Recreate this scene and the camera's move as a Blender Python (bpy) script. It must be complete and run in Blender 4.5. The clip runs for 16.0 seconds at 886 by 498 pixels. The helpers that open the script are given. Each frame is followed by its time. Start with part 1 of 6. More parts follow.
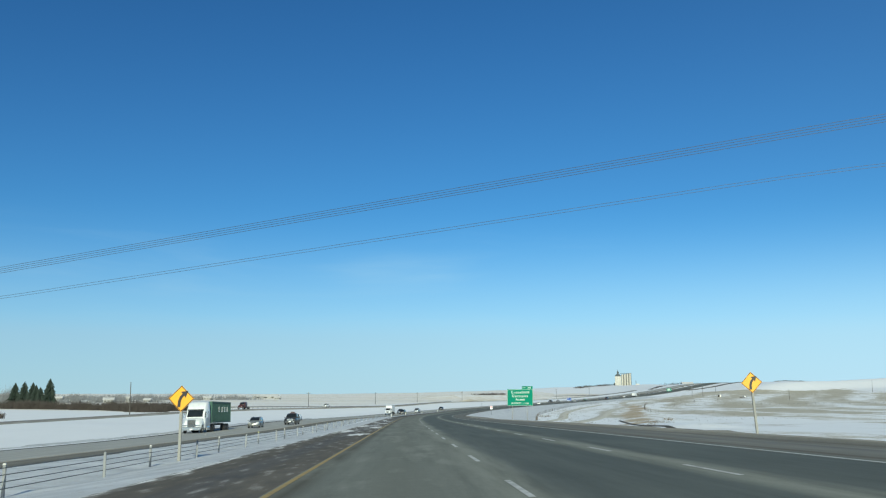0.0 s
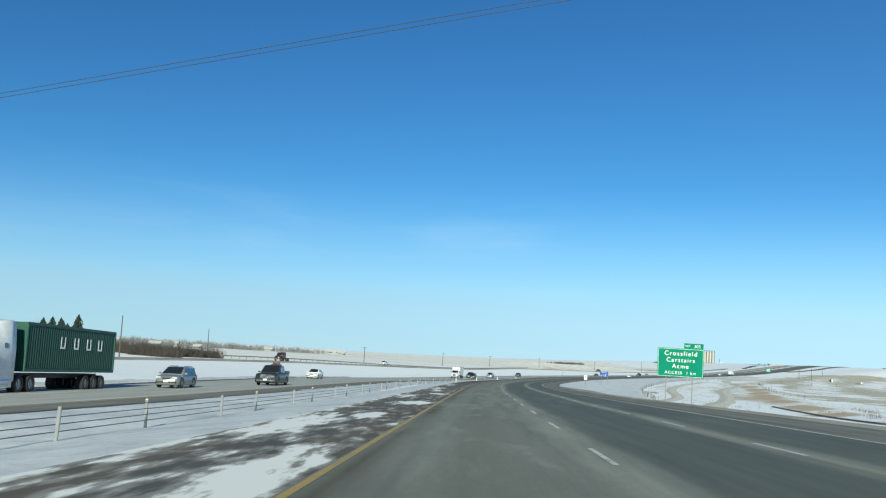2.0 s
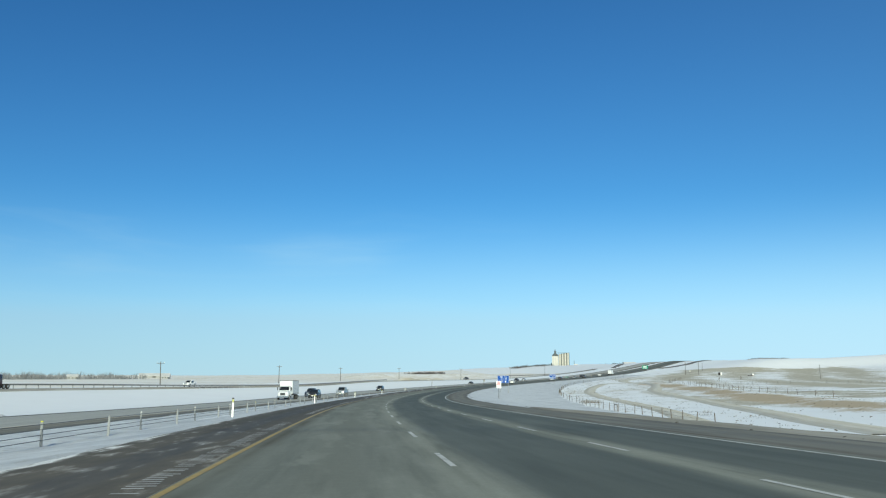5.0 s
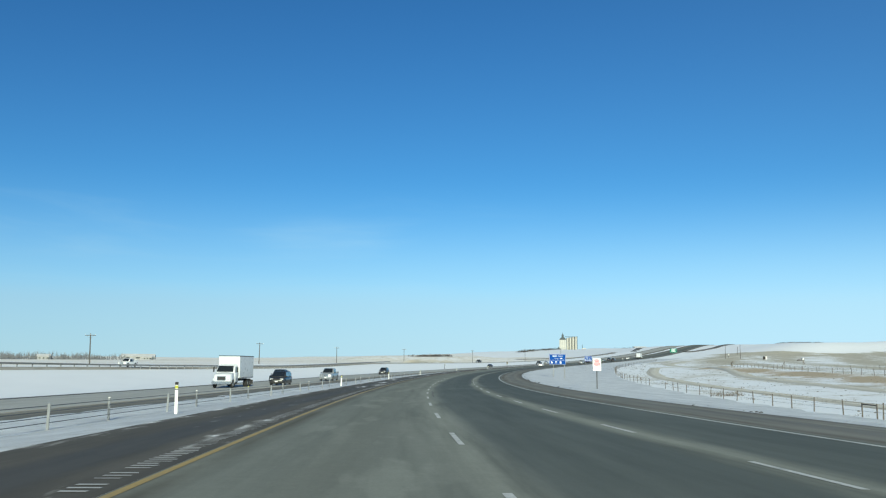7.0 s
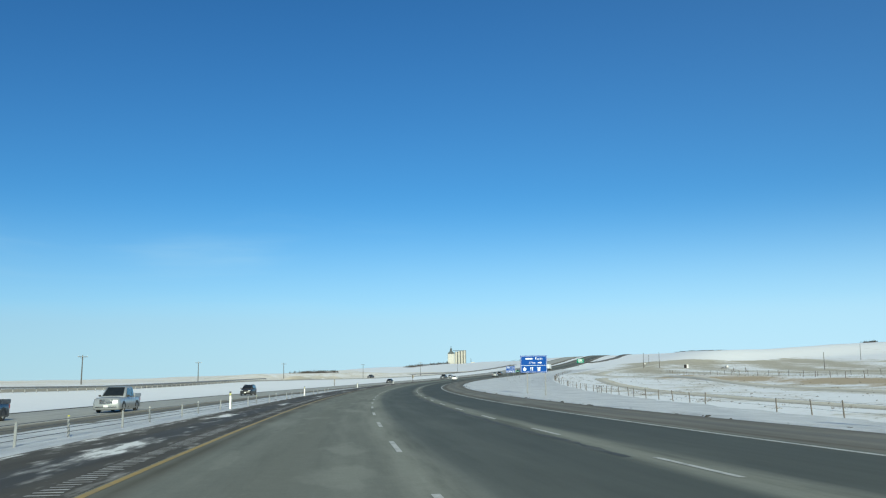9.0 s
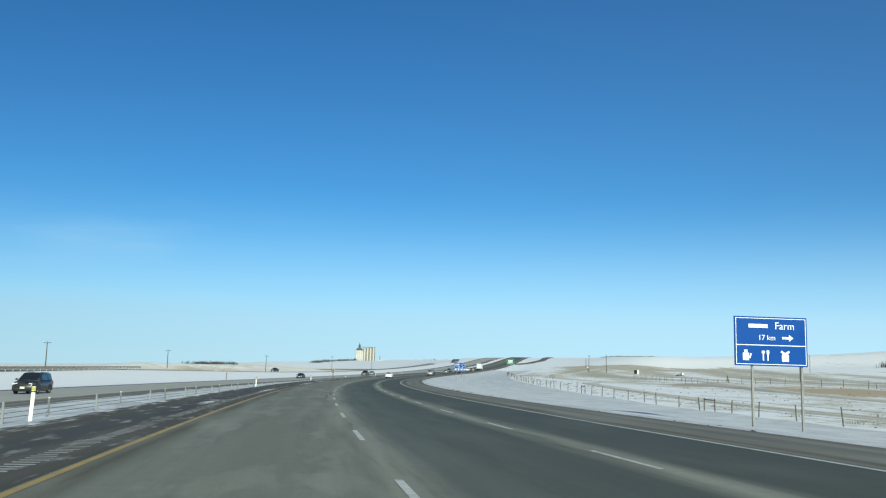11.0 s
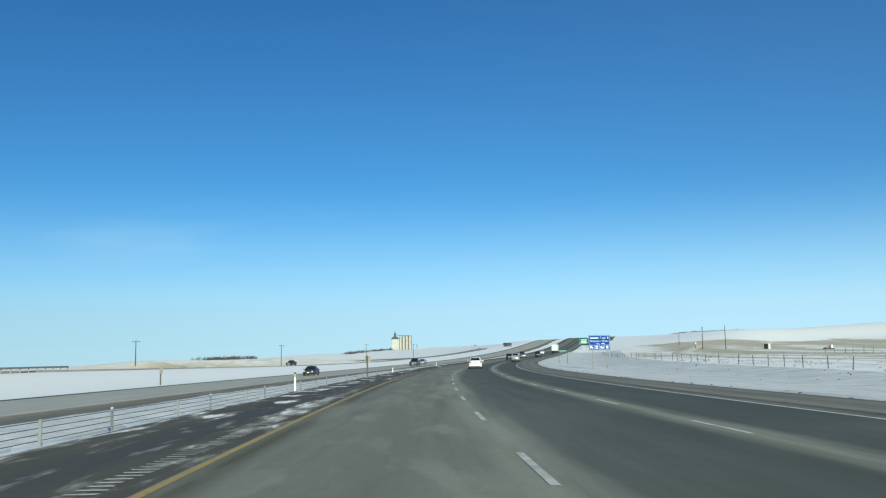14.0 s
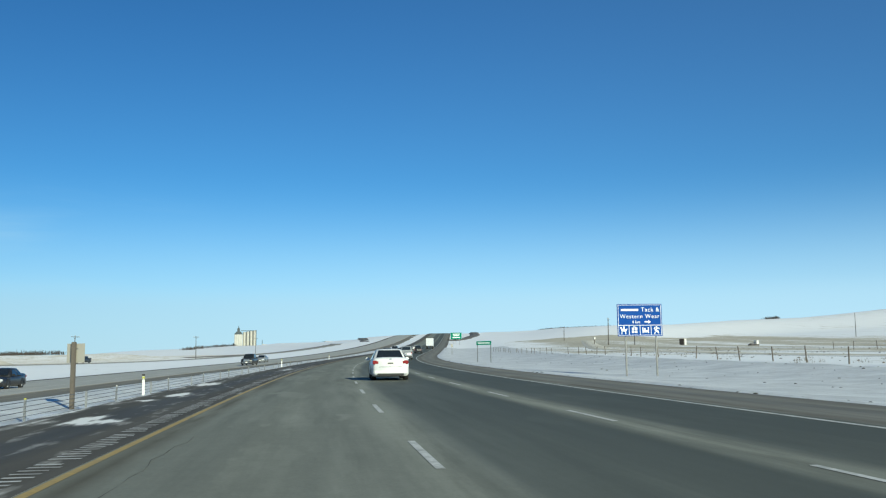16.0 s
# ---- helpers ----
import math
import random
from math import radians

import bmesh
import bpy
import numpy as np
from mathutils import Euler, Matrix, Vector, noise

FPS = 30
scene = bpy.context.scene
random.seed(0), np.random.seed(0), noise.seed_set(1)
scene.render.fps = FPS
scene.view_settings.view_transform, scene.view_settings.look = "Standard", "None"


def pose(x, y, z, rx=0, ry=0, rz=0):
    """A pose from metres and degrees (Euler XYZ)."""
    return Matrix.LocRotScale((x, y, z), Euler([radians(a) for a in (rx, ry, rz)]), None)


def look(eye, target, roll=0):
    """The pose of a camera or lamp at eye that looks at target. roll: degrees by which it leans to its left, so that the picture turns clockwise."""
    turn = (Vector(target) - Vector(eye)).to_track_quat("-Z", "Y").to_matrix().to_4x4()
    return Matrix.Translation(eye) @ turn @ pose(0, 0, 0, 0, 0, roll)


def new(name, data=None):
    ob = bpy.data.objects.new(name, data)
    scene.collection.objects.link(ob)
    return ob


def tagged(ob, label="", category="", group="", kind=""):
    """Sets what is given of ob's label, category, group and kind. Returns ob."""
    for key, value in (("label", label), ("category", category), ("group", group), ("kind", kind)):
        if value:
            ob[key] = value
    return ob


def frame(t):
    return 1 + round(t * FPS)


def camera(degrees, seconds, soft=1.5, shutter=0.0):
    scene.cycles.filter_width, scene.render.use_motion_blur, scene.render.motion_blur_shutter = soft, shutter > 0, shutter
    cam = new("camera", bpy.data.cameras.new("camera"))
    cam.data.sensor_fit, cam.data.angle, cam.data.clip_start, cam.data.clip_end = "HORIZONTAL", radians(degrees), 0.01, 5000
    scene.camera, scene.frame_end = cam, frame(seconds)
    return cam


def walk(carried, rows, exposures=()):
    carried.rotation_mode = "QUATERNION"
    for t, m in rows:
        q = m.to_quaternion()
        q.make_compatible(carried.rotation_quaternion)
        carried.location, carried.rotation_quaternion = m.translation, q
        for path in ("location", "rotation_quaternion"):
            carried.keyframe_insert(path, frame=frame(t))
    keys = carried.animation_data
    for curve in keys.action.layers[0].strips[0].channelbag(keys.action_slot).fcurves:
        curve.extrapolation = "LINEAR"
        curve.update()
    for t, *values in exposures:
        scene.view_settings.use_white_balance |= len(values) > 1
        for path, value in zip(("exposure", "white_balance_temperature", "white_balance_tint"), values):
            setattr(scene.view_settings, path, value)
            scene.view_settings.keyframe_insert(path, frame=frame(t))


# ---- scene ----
cam = camera(52.88, 16.0, 1.2)


def aim(x, y, z, yaw, pitch, roll):
    """A camera pose: yaw clockwise from +y, pitch upwards, roll, all in degrees."""
    return pose(x, y, z, 0, 0, -yaw) @ pose(0, 0, 0, 90 + pitch) @ pose(0, 0, 0, 0, 0, -roll)


PATH = [
    (0.0, 2.02, 0.00, 2.23, 2.36, 9.23, -0.07),
    (0.5, 1.95, 17.81, 1.85, -0.38, 8.07, -1.54),
    (1.0, 1.89, 35.61, 1.45, -1.31, 7.31, -3.20),
    (1.5, 1.84, 53.41, 1.07, -2.31, 7.02, -4.07),
    (2.0, 1.81, 71.22, 0.69, -2.58, 6.87, -3.55),
    (2.5, 1.80, 89.02, 0.32, 0.40, 7.75, -2.76),
    (3.0, 1.81, 106.82, -0.05, 4.65, 8.32, -3.31),
    (5.5, 4.09, 195.77, -1.69, 7.15, 8.05, 0.22),
    (6.0, 4.91, 213.54, -1.99, 4.21, 6.70, 0.12),
    (6.5, 5.78, 231.29, -2.29, 4.36, 6.55, -0.60),
    (7.0, 6.86, 249.03, -2.59, 7.21, 7.13, -0.50),
    (7.5, 8.18, 266.75, -2.87, 10.60, 7.57, 0.13),
    (8.0, 9.77, 284.44, -3.13, 12.48, 7.84, 1.36),
    (8.5, 11.67, 302.10, -3.35, 13.70, 7.87, 1.40),
    (9.0, 13.88, 319.72, -3.53, 14.78, 8.16, 0.70),
    (11.5, 29.15, 407.19, -3.97, 22.99, 7.95, -1.85),
    (12.0, 33.02, 424.54, -4.00, 25.25, 7.92, -1.84),
    (12.5, 37.17, 441.81, -4.01, 25.77, 8.45, -1.32),
    (13.0, 41.58, 459.03, -4.01, 22.01, 9.21, -1.64),
    (13.5, 46.24, 476.17, -4.00, 19.60, 8.34, -0.62),
    (14.0, 51.15, 493.25, -3.98, 18.68, 7.34, 0.89),
    (14.5, 56.32, 510.25, -3.94, 20.19, 8.00, 1.09),
    (15.0, 61.75, 527.17, -3.89, 23.76, 8.13, 0.23),
    (15.5, 67.43, 544.01, -3.82, 26.43, 7.93, -0.18),
    (16.0, 73.37, 560.76, -3.72, 28.35, 7.02, 0.70),
]
walk(cam, [(r[0], aim(*r[1:])) for r in PATH],
     [(0, 0.09, 6560, 0), (1, 0.13, 6560, 0), (2, 0.27, 6560, 0), (3, 0.21, 6560, 0), (5.5, 0.16, 6560, 0), (6.1, 0.13, 6560, 0), (7, 0.18, 6560, 0), (8.5, 0.15, 6560, 0), (11.5, 0.17, 6560, 0), (13, 0.17, 6560, 0), (15, 0.17, 6560, 0), (16, 0.13, 6560, 0)])

# ---- sky and sun: clear winter noon, the sun low behind the start of the drive ----
SUN_AZ, SUN_EL = radians(176), radians(22)
world = bpy.data.worlds.new("winter_sky")
scene.world = world
world.use_nodes = True
wn, wl = world.node_tree.nodes, world.node_tree.links
bg = wn["Background"]
sky = wn.new("ShaderNodeTexSky")
sky.sky_type, sky.sun_disc = "NISHITA", False
sky.sun_elevation, sky.sun_rotation = SUN_EL, SUN_AZ
sky.altitude, sky.air_density, sky.dust_density, sky.ozone_density = 1050, 0.9, 0.0, 3.0
sep = wn.new("ShaderNodeSeparateColor")
wl.new(sky.outputs[0], sep.inputs[0])
com = wn.new("ShaderNodeCombineColor")
for i, (gain, power) in enumerate(((0.25, 1.24), (0.54, 1.14), (0.83, 1.02))):
    pw = wn.new("ShaderNodeMath")
    pw.operation = "POWER"
    wl.new(sep.outputs[i], pw.inputs[0])
    pw.inputs[1].default_value = power
    mu = wn.new("ShaderNodeMath")
    mu.operation = "MULTIPLY"
    wl.new(pw.outputs[0], mu.inputs[0])
    mu.inputs[1].default_value = gain
    wl.new(mu.outputs[0], com.inputs[i])
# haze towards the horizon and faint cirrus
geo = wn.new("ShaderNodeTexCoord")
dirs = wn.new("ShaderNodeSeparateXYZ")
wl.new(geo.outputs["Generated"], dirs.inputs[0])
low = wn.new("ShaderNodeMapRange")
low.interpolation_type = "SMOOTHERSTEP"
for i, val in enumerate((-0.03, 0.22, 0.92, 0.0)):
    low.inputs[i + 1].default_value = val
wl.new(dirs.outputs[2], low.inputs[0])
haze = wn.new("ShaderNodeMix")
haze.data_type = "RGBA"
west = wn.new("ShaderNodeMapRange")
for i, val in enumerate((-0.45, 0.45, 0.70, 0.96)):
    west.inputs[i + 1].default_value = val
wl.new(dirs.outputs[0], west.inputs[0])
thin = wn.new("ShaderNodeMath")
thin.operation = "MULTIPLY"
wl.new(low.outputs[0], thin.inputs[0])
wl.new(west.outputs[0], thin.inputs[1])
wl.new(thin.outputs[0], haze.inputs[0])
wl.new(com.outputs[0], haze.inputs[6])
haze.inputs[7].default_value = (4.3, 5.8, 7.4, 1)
cm = wn.new("ShaderNodeMapping")
cm.inputs["Scale"].default_value = (2.0, 2.0, 15)
cm.inputs["Rotation"].default_value = (0.0, radians(3), 0.0)
wl.new(geo.outputs["Generated"], cm.inputs[0])
cn = wn.new("ShaderNodeTexNoise")
cn.inputs["Scale"].default_value, cn.inputs["Detail"].default_value, cn.inputs["Roughness"].default_value = 1.4, 7, 0.52
cn.inputs["Distortion"].default_value = 0.5
wl.new(cm.outputs[0], cn.inputs["Vector"])


def sky_range(source, lo, hi, a, b):
    r = wn.new("ShaderNodeMapRange")
    r.interpolation_type = "SMOOTHSTEP"
    for i, val in enumerate((lo, hi, a, b)):
        r.inputs[i + 1].default_value = val
    wl.new(source, r.inputs[0])
    return r.outputs[0]


def sky_math(op, p, q):
    x = wn.new("ShaderNodeMath")
    x.operation = op
    for sock, val in ((x.inputs[0], p), (x.inputs[1], q)):
        if isinstance(val, float):
            sock.default_value = val
        else:
            wl.new(val, sock)
    return x.outputs[0]


def sky_blend(fac, p, color):
    x = wn.new("ShaderNodeMix")
    x.data_type = "RGBA"
    wl.new(fac, x.inputs[0])
    wl.new(p, x.inputs[6])
    x.inputs[7].default_value = (*color, 1)
    return x.outputs[2]


# thin cirrus lies low, a flat grey-blue layer of haze below it
height = dirs.outputs[2]
belt = sky_math("MULTIPLY", sky_range(height, 0.03, 0.11, 0.0, 1.0), sky_range(height, 0.145, 0.20, 1.0, 0.0))
west_side = sky_range(dirs.outputs[0], 0.06, 0.26, 1.0, 0.0)
dense = sky_math("MULTIPLY", sky_range(sky_math("ABSOLUTE", dirs.outputs[0], 0.0), 0.03, 0.15, 0.22, 0.0), sky_range(sky_math("ABSOLUTE", sky_math("SUBTRACT", height, 0.130), 0.0), 0.008, 0.035, 1.0, 0.0))
wisps = sky_math("MULTIPLY", sky_math("MULTIPLY", belt, west_side), sky_range(sky_math("ADD", cn.outputs["Fac"], dense), 0.44, 0.76, 0.0, 0.30))
veil = sky_math("ADD", wisps, sky_range(dirs.outputs[0], 0.05, 0.9, 0.0, 0.04))
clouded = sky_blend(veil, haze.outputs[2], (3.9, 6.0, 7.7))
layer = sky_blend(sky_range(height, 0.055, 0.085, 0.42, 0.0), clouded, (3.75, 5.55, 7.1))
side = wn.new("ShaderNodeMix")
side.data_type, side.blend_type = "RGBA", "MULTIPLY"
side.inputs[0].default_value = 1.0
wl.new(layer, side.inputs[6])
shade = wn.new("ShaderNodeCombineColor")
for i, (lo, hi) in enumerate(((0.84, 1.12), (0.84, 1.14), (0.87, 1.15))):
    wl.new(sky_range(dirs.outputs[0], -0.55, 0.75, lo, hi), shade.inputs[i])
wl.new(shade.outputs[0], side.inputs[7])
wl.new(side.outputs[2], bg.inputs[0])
bg.inputs[1].default_value = 0.11
sun = new("sun", bpy.data.lights.new("sun", "SUN"))
sun.data.energy, sun.data.angle, sun.data.color = 5.0, radians(0.53), (1.0, 0.98, 0.79)
sun.matrix_world = look((0, 0, 0), (-math.sin(SUN_AZ) * math.cos(SUN_EL), -math.cos(SUN_AZ) * math.cos(SUN_EL), -math.sin(SUN_EL)))


# ---- materials ----
def nodes_of(name):
    m = bpy.data.materials.new(name)
    m.use_nodes = True
    return m, m.node_tree.nodes, m.node_tree.links, m.node_tree.nodes["Principled BSDF"]


def coords(n, l, kind="Object", scale=(1, 1, 1)):
    c = n.new("ShaderNodeTexCoord")
    mp = n.new("ShaderNodeMapping")
    mp.inputs["Scale"].default_value = scale
    l.new(c.outputs[kind], mp.inputs[0])
    return mp.outputs[0]


def noise_at(n, l, vec, scale, detail=4, rough=0.55):
    t = n.new("ShaderNodeTexNoise")
    t.inputs["Scale"].default_value, t.inputs["Detail"].default_value, t.inputs["Roughness"].default_value = scale, detail, rough
    l.new(vec, t.inputs["Vector"])
    return t.outputs["Fac"]


def span(n, l, fac, lo, hi, a=0.0, b=1.0):
    r = n.new("ShaderNodeMapRange")
    for i, val in enumerate((lo, hi, a, b)):
        r.inputs[i + 1].default_value = val
    l.new(fac, r.inputs[0])
    return r.outputs[0]


def blend(n, l, fac, a, b, mode="MIX"):
    x = n.new("ShaderNodeMix")
    x.data_type, x.blend_type = "RGBA", mode
    for sock, val in ((x.inputs[0], fac), (x.inputs[6], a), (x.inputs[7], b)):
        if isinstance(val, bpy.types.NodeSocket):
            l.new(val, sock)
        elif isinstance(val, (int, float)):
            sock.default_value = val
        else:
            sock.default_value = (*val, 1)
    return x.outputs[2]


def calc(n, l, op, a, b=0.0, clamp=False):
    x = n.new("ShaderNodeMath")
    x.operation, x.use_clamp = op, clamp
    for sock, val in ((x.inputs[0], a), (x.inputs[1], b)):
        if isinstance(val, bpy.types.NodeSocket):
            l.new(val, sock)
        else:
            sock.default_value = val
    return x.outputs[0]


def bump(n, l, p, height, strength, dist):
    b = n.new("ShaderNodeBump")
    b.inputs["Strength"].default_value, b.inputs["Distance"].default_value = strength, dist
    l.new(height, b.inputs["Height"])
    l.new(b.outputs[0], p.inputs["Normal"])


def plain(name, color, rough=0.6, metal=0.0, grain=0.12, scale=6.0, dirt=None, dirt_amount=0.35, coat=0.0, gloss=0.5):
    """A painted or raw surface with fine grain and larger stains."""
    m, n, l, p = nodes_of(name)
    v = coords(n, l)
    fine, broad = noise_at(n, l, v, scale * 8, 3), noise_at(n, l, v, scale, 4)
    c = blend(n, l, calc(n, l, "MULTIPLY", fine, grain * 2), color, tuple(q * (1 - grain * 2.2) for q in color))
    c = blend(n, l, span(n, l, broad, 0.46, 0.72, 0, dirt_amount), c, dirt or tuple(q * 0.6 for q in color))
    l.new(c, p.inputs["Base Color"])
    l.new(span(n, l, broad, 0.3, 0.7, max(rough - 0.08, 0.03), min(rough + 0.1, 1)), p.inputs["Roughness"])
    p.inputs["Metallic"].default_value = metal
    p.inputs["Coat Weight"].default_value = coat
    p.inputs["Specular IOR Level"].default_value = gloss
    bump(n, l, p, fine, 0.12, 0.004)
    return m


SNOW, STUBBLE, SOIL = (0.92, 0.92, 0.915), (0.47, 0.43, 0.345), (0.38, 0.305, 0.21)


def ground_material():
    """Wind-blown snow over stubble: the mesh attribute 'bare' says how much of the field shows, noise breaks its edge."""
    m, n, l, p = nodes_of("snow_and_stubble")
    v = coords(n, l)
    at = n.new("ShaderNodeAttribute")
    at.attribute_name = "bare"
    at2 = n.new("ShaderNodeAttribute")
    at2.attribute_name = "earth"
    warp = coords(n, l, scale=(0.8, 0.42, 1))
    big, mid, small = noise_at(n, l, v, 0.012, 5, 0.6), noise_at(n, l, warp, 0.16, 5, 0.62), noise_at(n, l, v, 0.9, 9, 0.72)
    k = calc(n, l, "ADD", at.outputs["Fac"], calc(n, l, "MULTIPLY", calc(n, l, "SUBTRACT", mid, 0.5), 1.5))
    k = calc(n, l, "ADD", k, calc(n, l, "MULTIPLY", calc(n, l, "SUBTRACT", small, 0.5), 1.3))
    k = calc(n, l, "ADD", k, calc(n, l, "MULTIPLY", calc(n, l, "SUBTRACT", big, 0.5), 0.7))
    cover = span(n, l, k, 0.38, 0.72)
    straw = blend(n, l, small, STUBBLE, tuple(q * 0.7 for q in STUBBLE))
    straw = blend(n, l, span(n, l, big, 0.35, 0.65), straw, (0.50, 0.46, 0.37))
    tuft = noise_at(n, l, coords(n, l, scale=(1.0, 0.35, 1)), 0.33, 8, 0.7)
    straw = blend(n, l, span(n, l, tuft, 0.52, 0.68, 0, 0.75), straw, (0.24, 0.205, 0.155))
    e = calc(n, l, "ADD", at2.outputs["Fac"], calc(n, l, "MULTIPLY", calc(n, l, "SUBTRACT", mid, 0.5), 0.8))
    straw = blend(n, l, span(n, l, e, 0.35, 0.7), straw, blend(n, l, small, SOIL, tuple(q * 1.5 for q in SOIL)))
    drift = blend(n, l, span(n, l, mid, 0.4, 0.8), SNOW, (0.88, 0.88, 0.88))
    at3 = n.new("ShaderNodeAttribute")
    at3.attribute_name = "pale"
    rows = noise_at(n, l, coords(n, l, scale=(0.12, 0.9, 1)), 0.035, 6, 0.6)
    cream = blend(n, l, span(n, l, rows, 0.36, 0.64), (0.88, 0.80, 0.68), (0.95, 0.92, 0.855))
    cream = blend(n, l, calc(n, l, "MULTIPLY", small, 0.12), cream, (0.42, 0.36, 0.28))
    field = blend(n, l, cover, drift, straw)
    l.new(blend(n, l, calc(n, l, "MULTIPLY", at3.outputs["Fac"], 0.9), field, cream), p.inputs["Base Color"])
    l.new(span(n, l, cover, 0, 1, 0.55, 0.95), p.inputs["Roughness"])
    bump(n, l, p, calc(n, l, "ADD", small, calc(n, l, "MULTIPLY", mid, 2.0)), 0.3, 0.07)
    return m


def asphalt_material(name, base, salt, tracks, dusty=(), drifted=False, stain=(), pale=None):
    """Dry winter asphalt; the uv holds metres along and across the road, tracks the middles of the worn wheel paths."""
    m, n, l, p = nodes_of(name)
    uv = n.new("ShaderNodeUVMap")
    uv.uv_map = "road"
    sep = n.new("ShaderNodeSeparateXYZ")
    l.new(uv.outputs[0], sep.inputs[0])
    mp = n.new("ShaderNodeMapping")
    mp.inputs["Scale"].default_value = (0.06, 1.0, 1)
    l.new(uv.outputs[0], mp.inputs[0])
    mp2 = n.new("ShaderNodeMapping")
    mp2.inputs["Scale"].default_value = (0.25, 1.0, 1)
    l.new(uv.outputs[0], mp2.inputs[0])
    mp3 = n.new("ShaderNodeMapping")
    mp3.inputs["Scale"].default_value = (0.11, 1.0, 1)
    l.new(uv.outputs[0], mp3.inputs[0])
    streak, patch = noise_at(n, l, mp.outputs[0], 1.6, 5, 0.6), noise_at(n, l, mp2.outputs[0], 0.45, 5, 0.6)
    grit = noise_at(n, l, uv.outputs[0], 22.0, 3, 0.7)
    worn = None
    for mid, width, most in tracks:
        d = calc(n, l, "ABSOLUTE", calc(n, l, "SUBTRACT", sep.outputs[1], mid))
        w = span(n, l, d, width * 0.5, width, most, 0.0)
        worn = w if worn is None else calc(n, l, "MAXIMUM", worn, w)
    left = calc(n, l, "SUBTRACT", 1.0, worn)
    k = calc(n, l, "MULTIPLY", left, span(n, l, streak, 0.30, 0.72, 0.15, 1.0))
    lane = blend(n, l, span(n, l, streak, 0.35, 0.68), tuple(q * 0.88 for q in base), tuple(q * 1.28 for q in base))
    if pale:
        # an inner lane of another, lighter mix
        inner = blend(n, l, span(n, l, streak, 0.35, 0.68), tuple(q * 0.92 for q in pale[1]), tuple(q * 1.2 for q in pale[1]))
        lane = blend(n, l, span(n, l, sep.outputs[1], pale[0] - 0.5, pale[0] + 0.9), inner, lane)
        # the outer lanes turn darker beyond the bend
        outer_dark = calc(n, l, "MULTIPLY", span(n, l, sep.outputs[0], 230, 400, 0, 0.9), span(n, l, sep.outputs[1], 4.6, 7.0))
        lane = blend(n, l, outer_dark, lane, tuple(q * 0.68 for q in base))
    c = blend(n, l, k, lane, salt)
    for mid, width in stain:
        d = calc(n, l, "ABSOLUTE", calc(n, l, "SUBTRACT", sep.outputs[1], mid))
        w = calc(n, l, "MULTIPLY", span(n, l, d, 0.0, width, 0.9, 0.0), span(n, l, patch, 0.36, 0.58, 0.3, 1.0))
        c = blend(n, l, w, c, (0.085, 0.070, 0.050))
    c = blend(n, l, span(n, l, patch, 0.50, 0.80, 0, 0.35), c, tuple(0.5 * (a + b) * 1.25 for a, b in zip(base, salt)))
    wisp = noise_at(n, l, mp3.outputs[0], 0.7, 5, 0.6)
    c = blend(n, l, calc(n, l, "MULTIPLY", span(n, l, wisp, 0.53, 0.72, 0, 0.6), left), c, tuple(min(q * 1.45, 0.6) for q in salt))
    if pale:
        shape = noise_at(n, l, mp2.outputs[0], 0.9, 4, 0.5)
        lying = calc(n, l, "MULTIPLY", span(n, l, shape, 0.56, 0.62, 0, 0.42), span(n, l, calc(n, l, "ABSOLUTE", calc(n, l, "SUBTRACT", sep.outputs[1], 2.0)), 0.9, 1.5, 1.0, 0.0))
        c = blend(n, l, lying, c, tuple(q * 1.3 for q in salt))
        path = calc(n, l, "MULTIPLY", span(n, l, calc(n, l, "ABSOLUTE", calc(n, l, "SUBTRACT", sep.outputs[1], 1.9)), 0.1, 0.8, 0.45, 0.0), span(n, l, streak, 0.36, 0.6))
        c = blend(n, l, path, c, tuple(q * 0.8 for q in pale[1]))
    for mid in dusty:
        d = calc(n, l, "ABSOLUTE", calc(n, l, "SUBTRACT", sep.outputs[1], mid))
        w = calc(n, l, "MULTIPLY", span(n, l, d, 0.05, 0.6, 1.0, 0.0), span(n, l, streak, 0.34, 0.6, 0.15, 0.8))
        c = blend(n, l, w, c, tuple(q * 1.2 for q in salt))
    c = blend(n, l, calc(n, l, "MULTIPLY", noise_at(n, l, uv.outputs[0], 3.2, 4, 0.7), 0.35), c, tuple(q * 0.7 for q in base))
    c = blend(n, l, calc(n, l, "MULTIPLY", grit, 0.4), c, tuple(q * 0.55 for q in base))
    if drifted:
        # thin snow and sand blown over the surface, by the mesh attributes
        at, at2 = n.new("ShaderNodeAttribute"), n.new("ShaderNodeAttribute")
        at.attribute_name, at2.attribute_name = "snow", "sand"
        mp4 = n.new("ShaderNodeMapping")
        mp4.inputs["Scale"].default_value = (0.3, 1.5, 1)
        l.new(uv.outputs[0], mp4.inputs[0])
        drift = noise_at(n, l, mp4.outputs[0], 1.9, 7, 0.55)
        c = blend(n, l, calc(n, l, "MULTIPLY", at2.outputs["Fac"], span(n, l, drift, 0.35, 0.62, 0.3, 1)), c, (0.20, 0.172, 0.135))
        k = calc(n, l, "ADD", at.outputs["Fac"], calc(n, l, "MULTIPLY", calc(n, l, "SUBTRACT", drift, 0.5), 2.2))
        c = blend(n, l, span(n, l, k, 0.28, 0.62, 0, 0.6), c, (0.50, 0.49, 0.47))
        c = blend(n, l, span(n, l, k, 0.55, 0.72, 0, 0.95), c, (0.82, 0.82, 0.81))
    l.new(c, p.inputs["Base Color"])
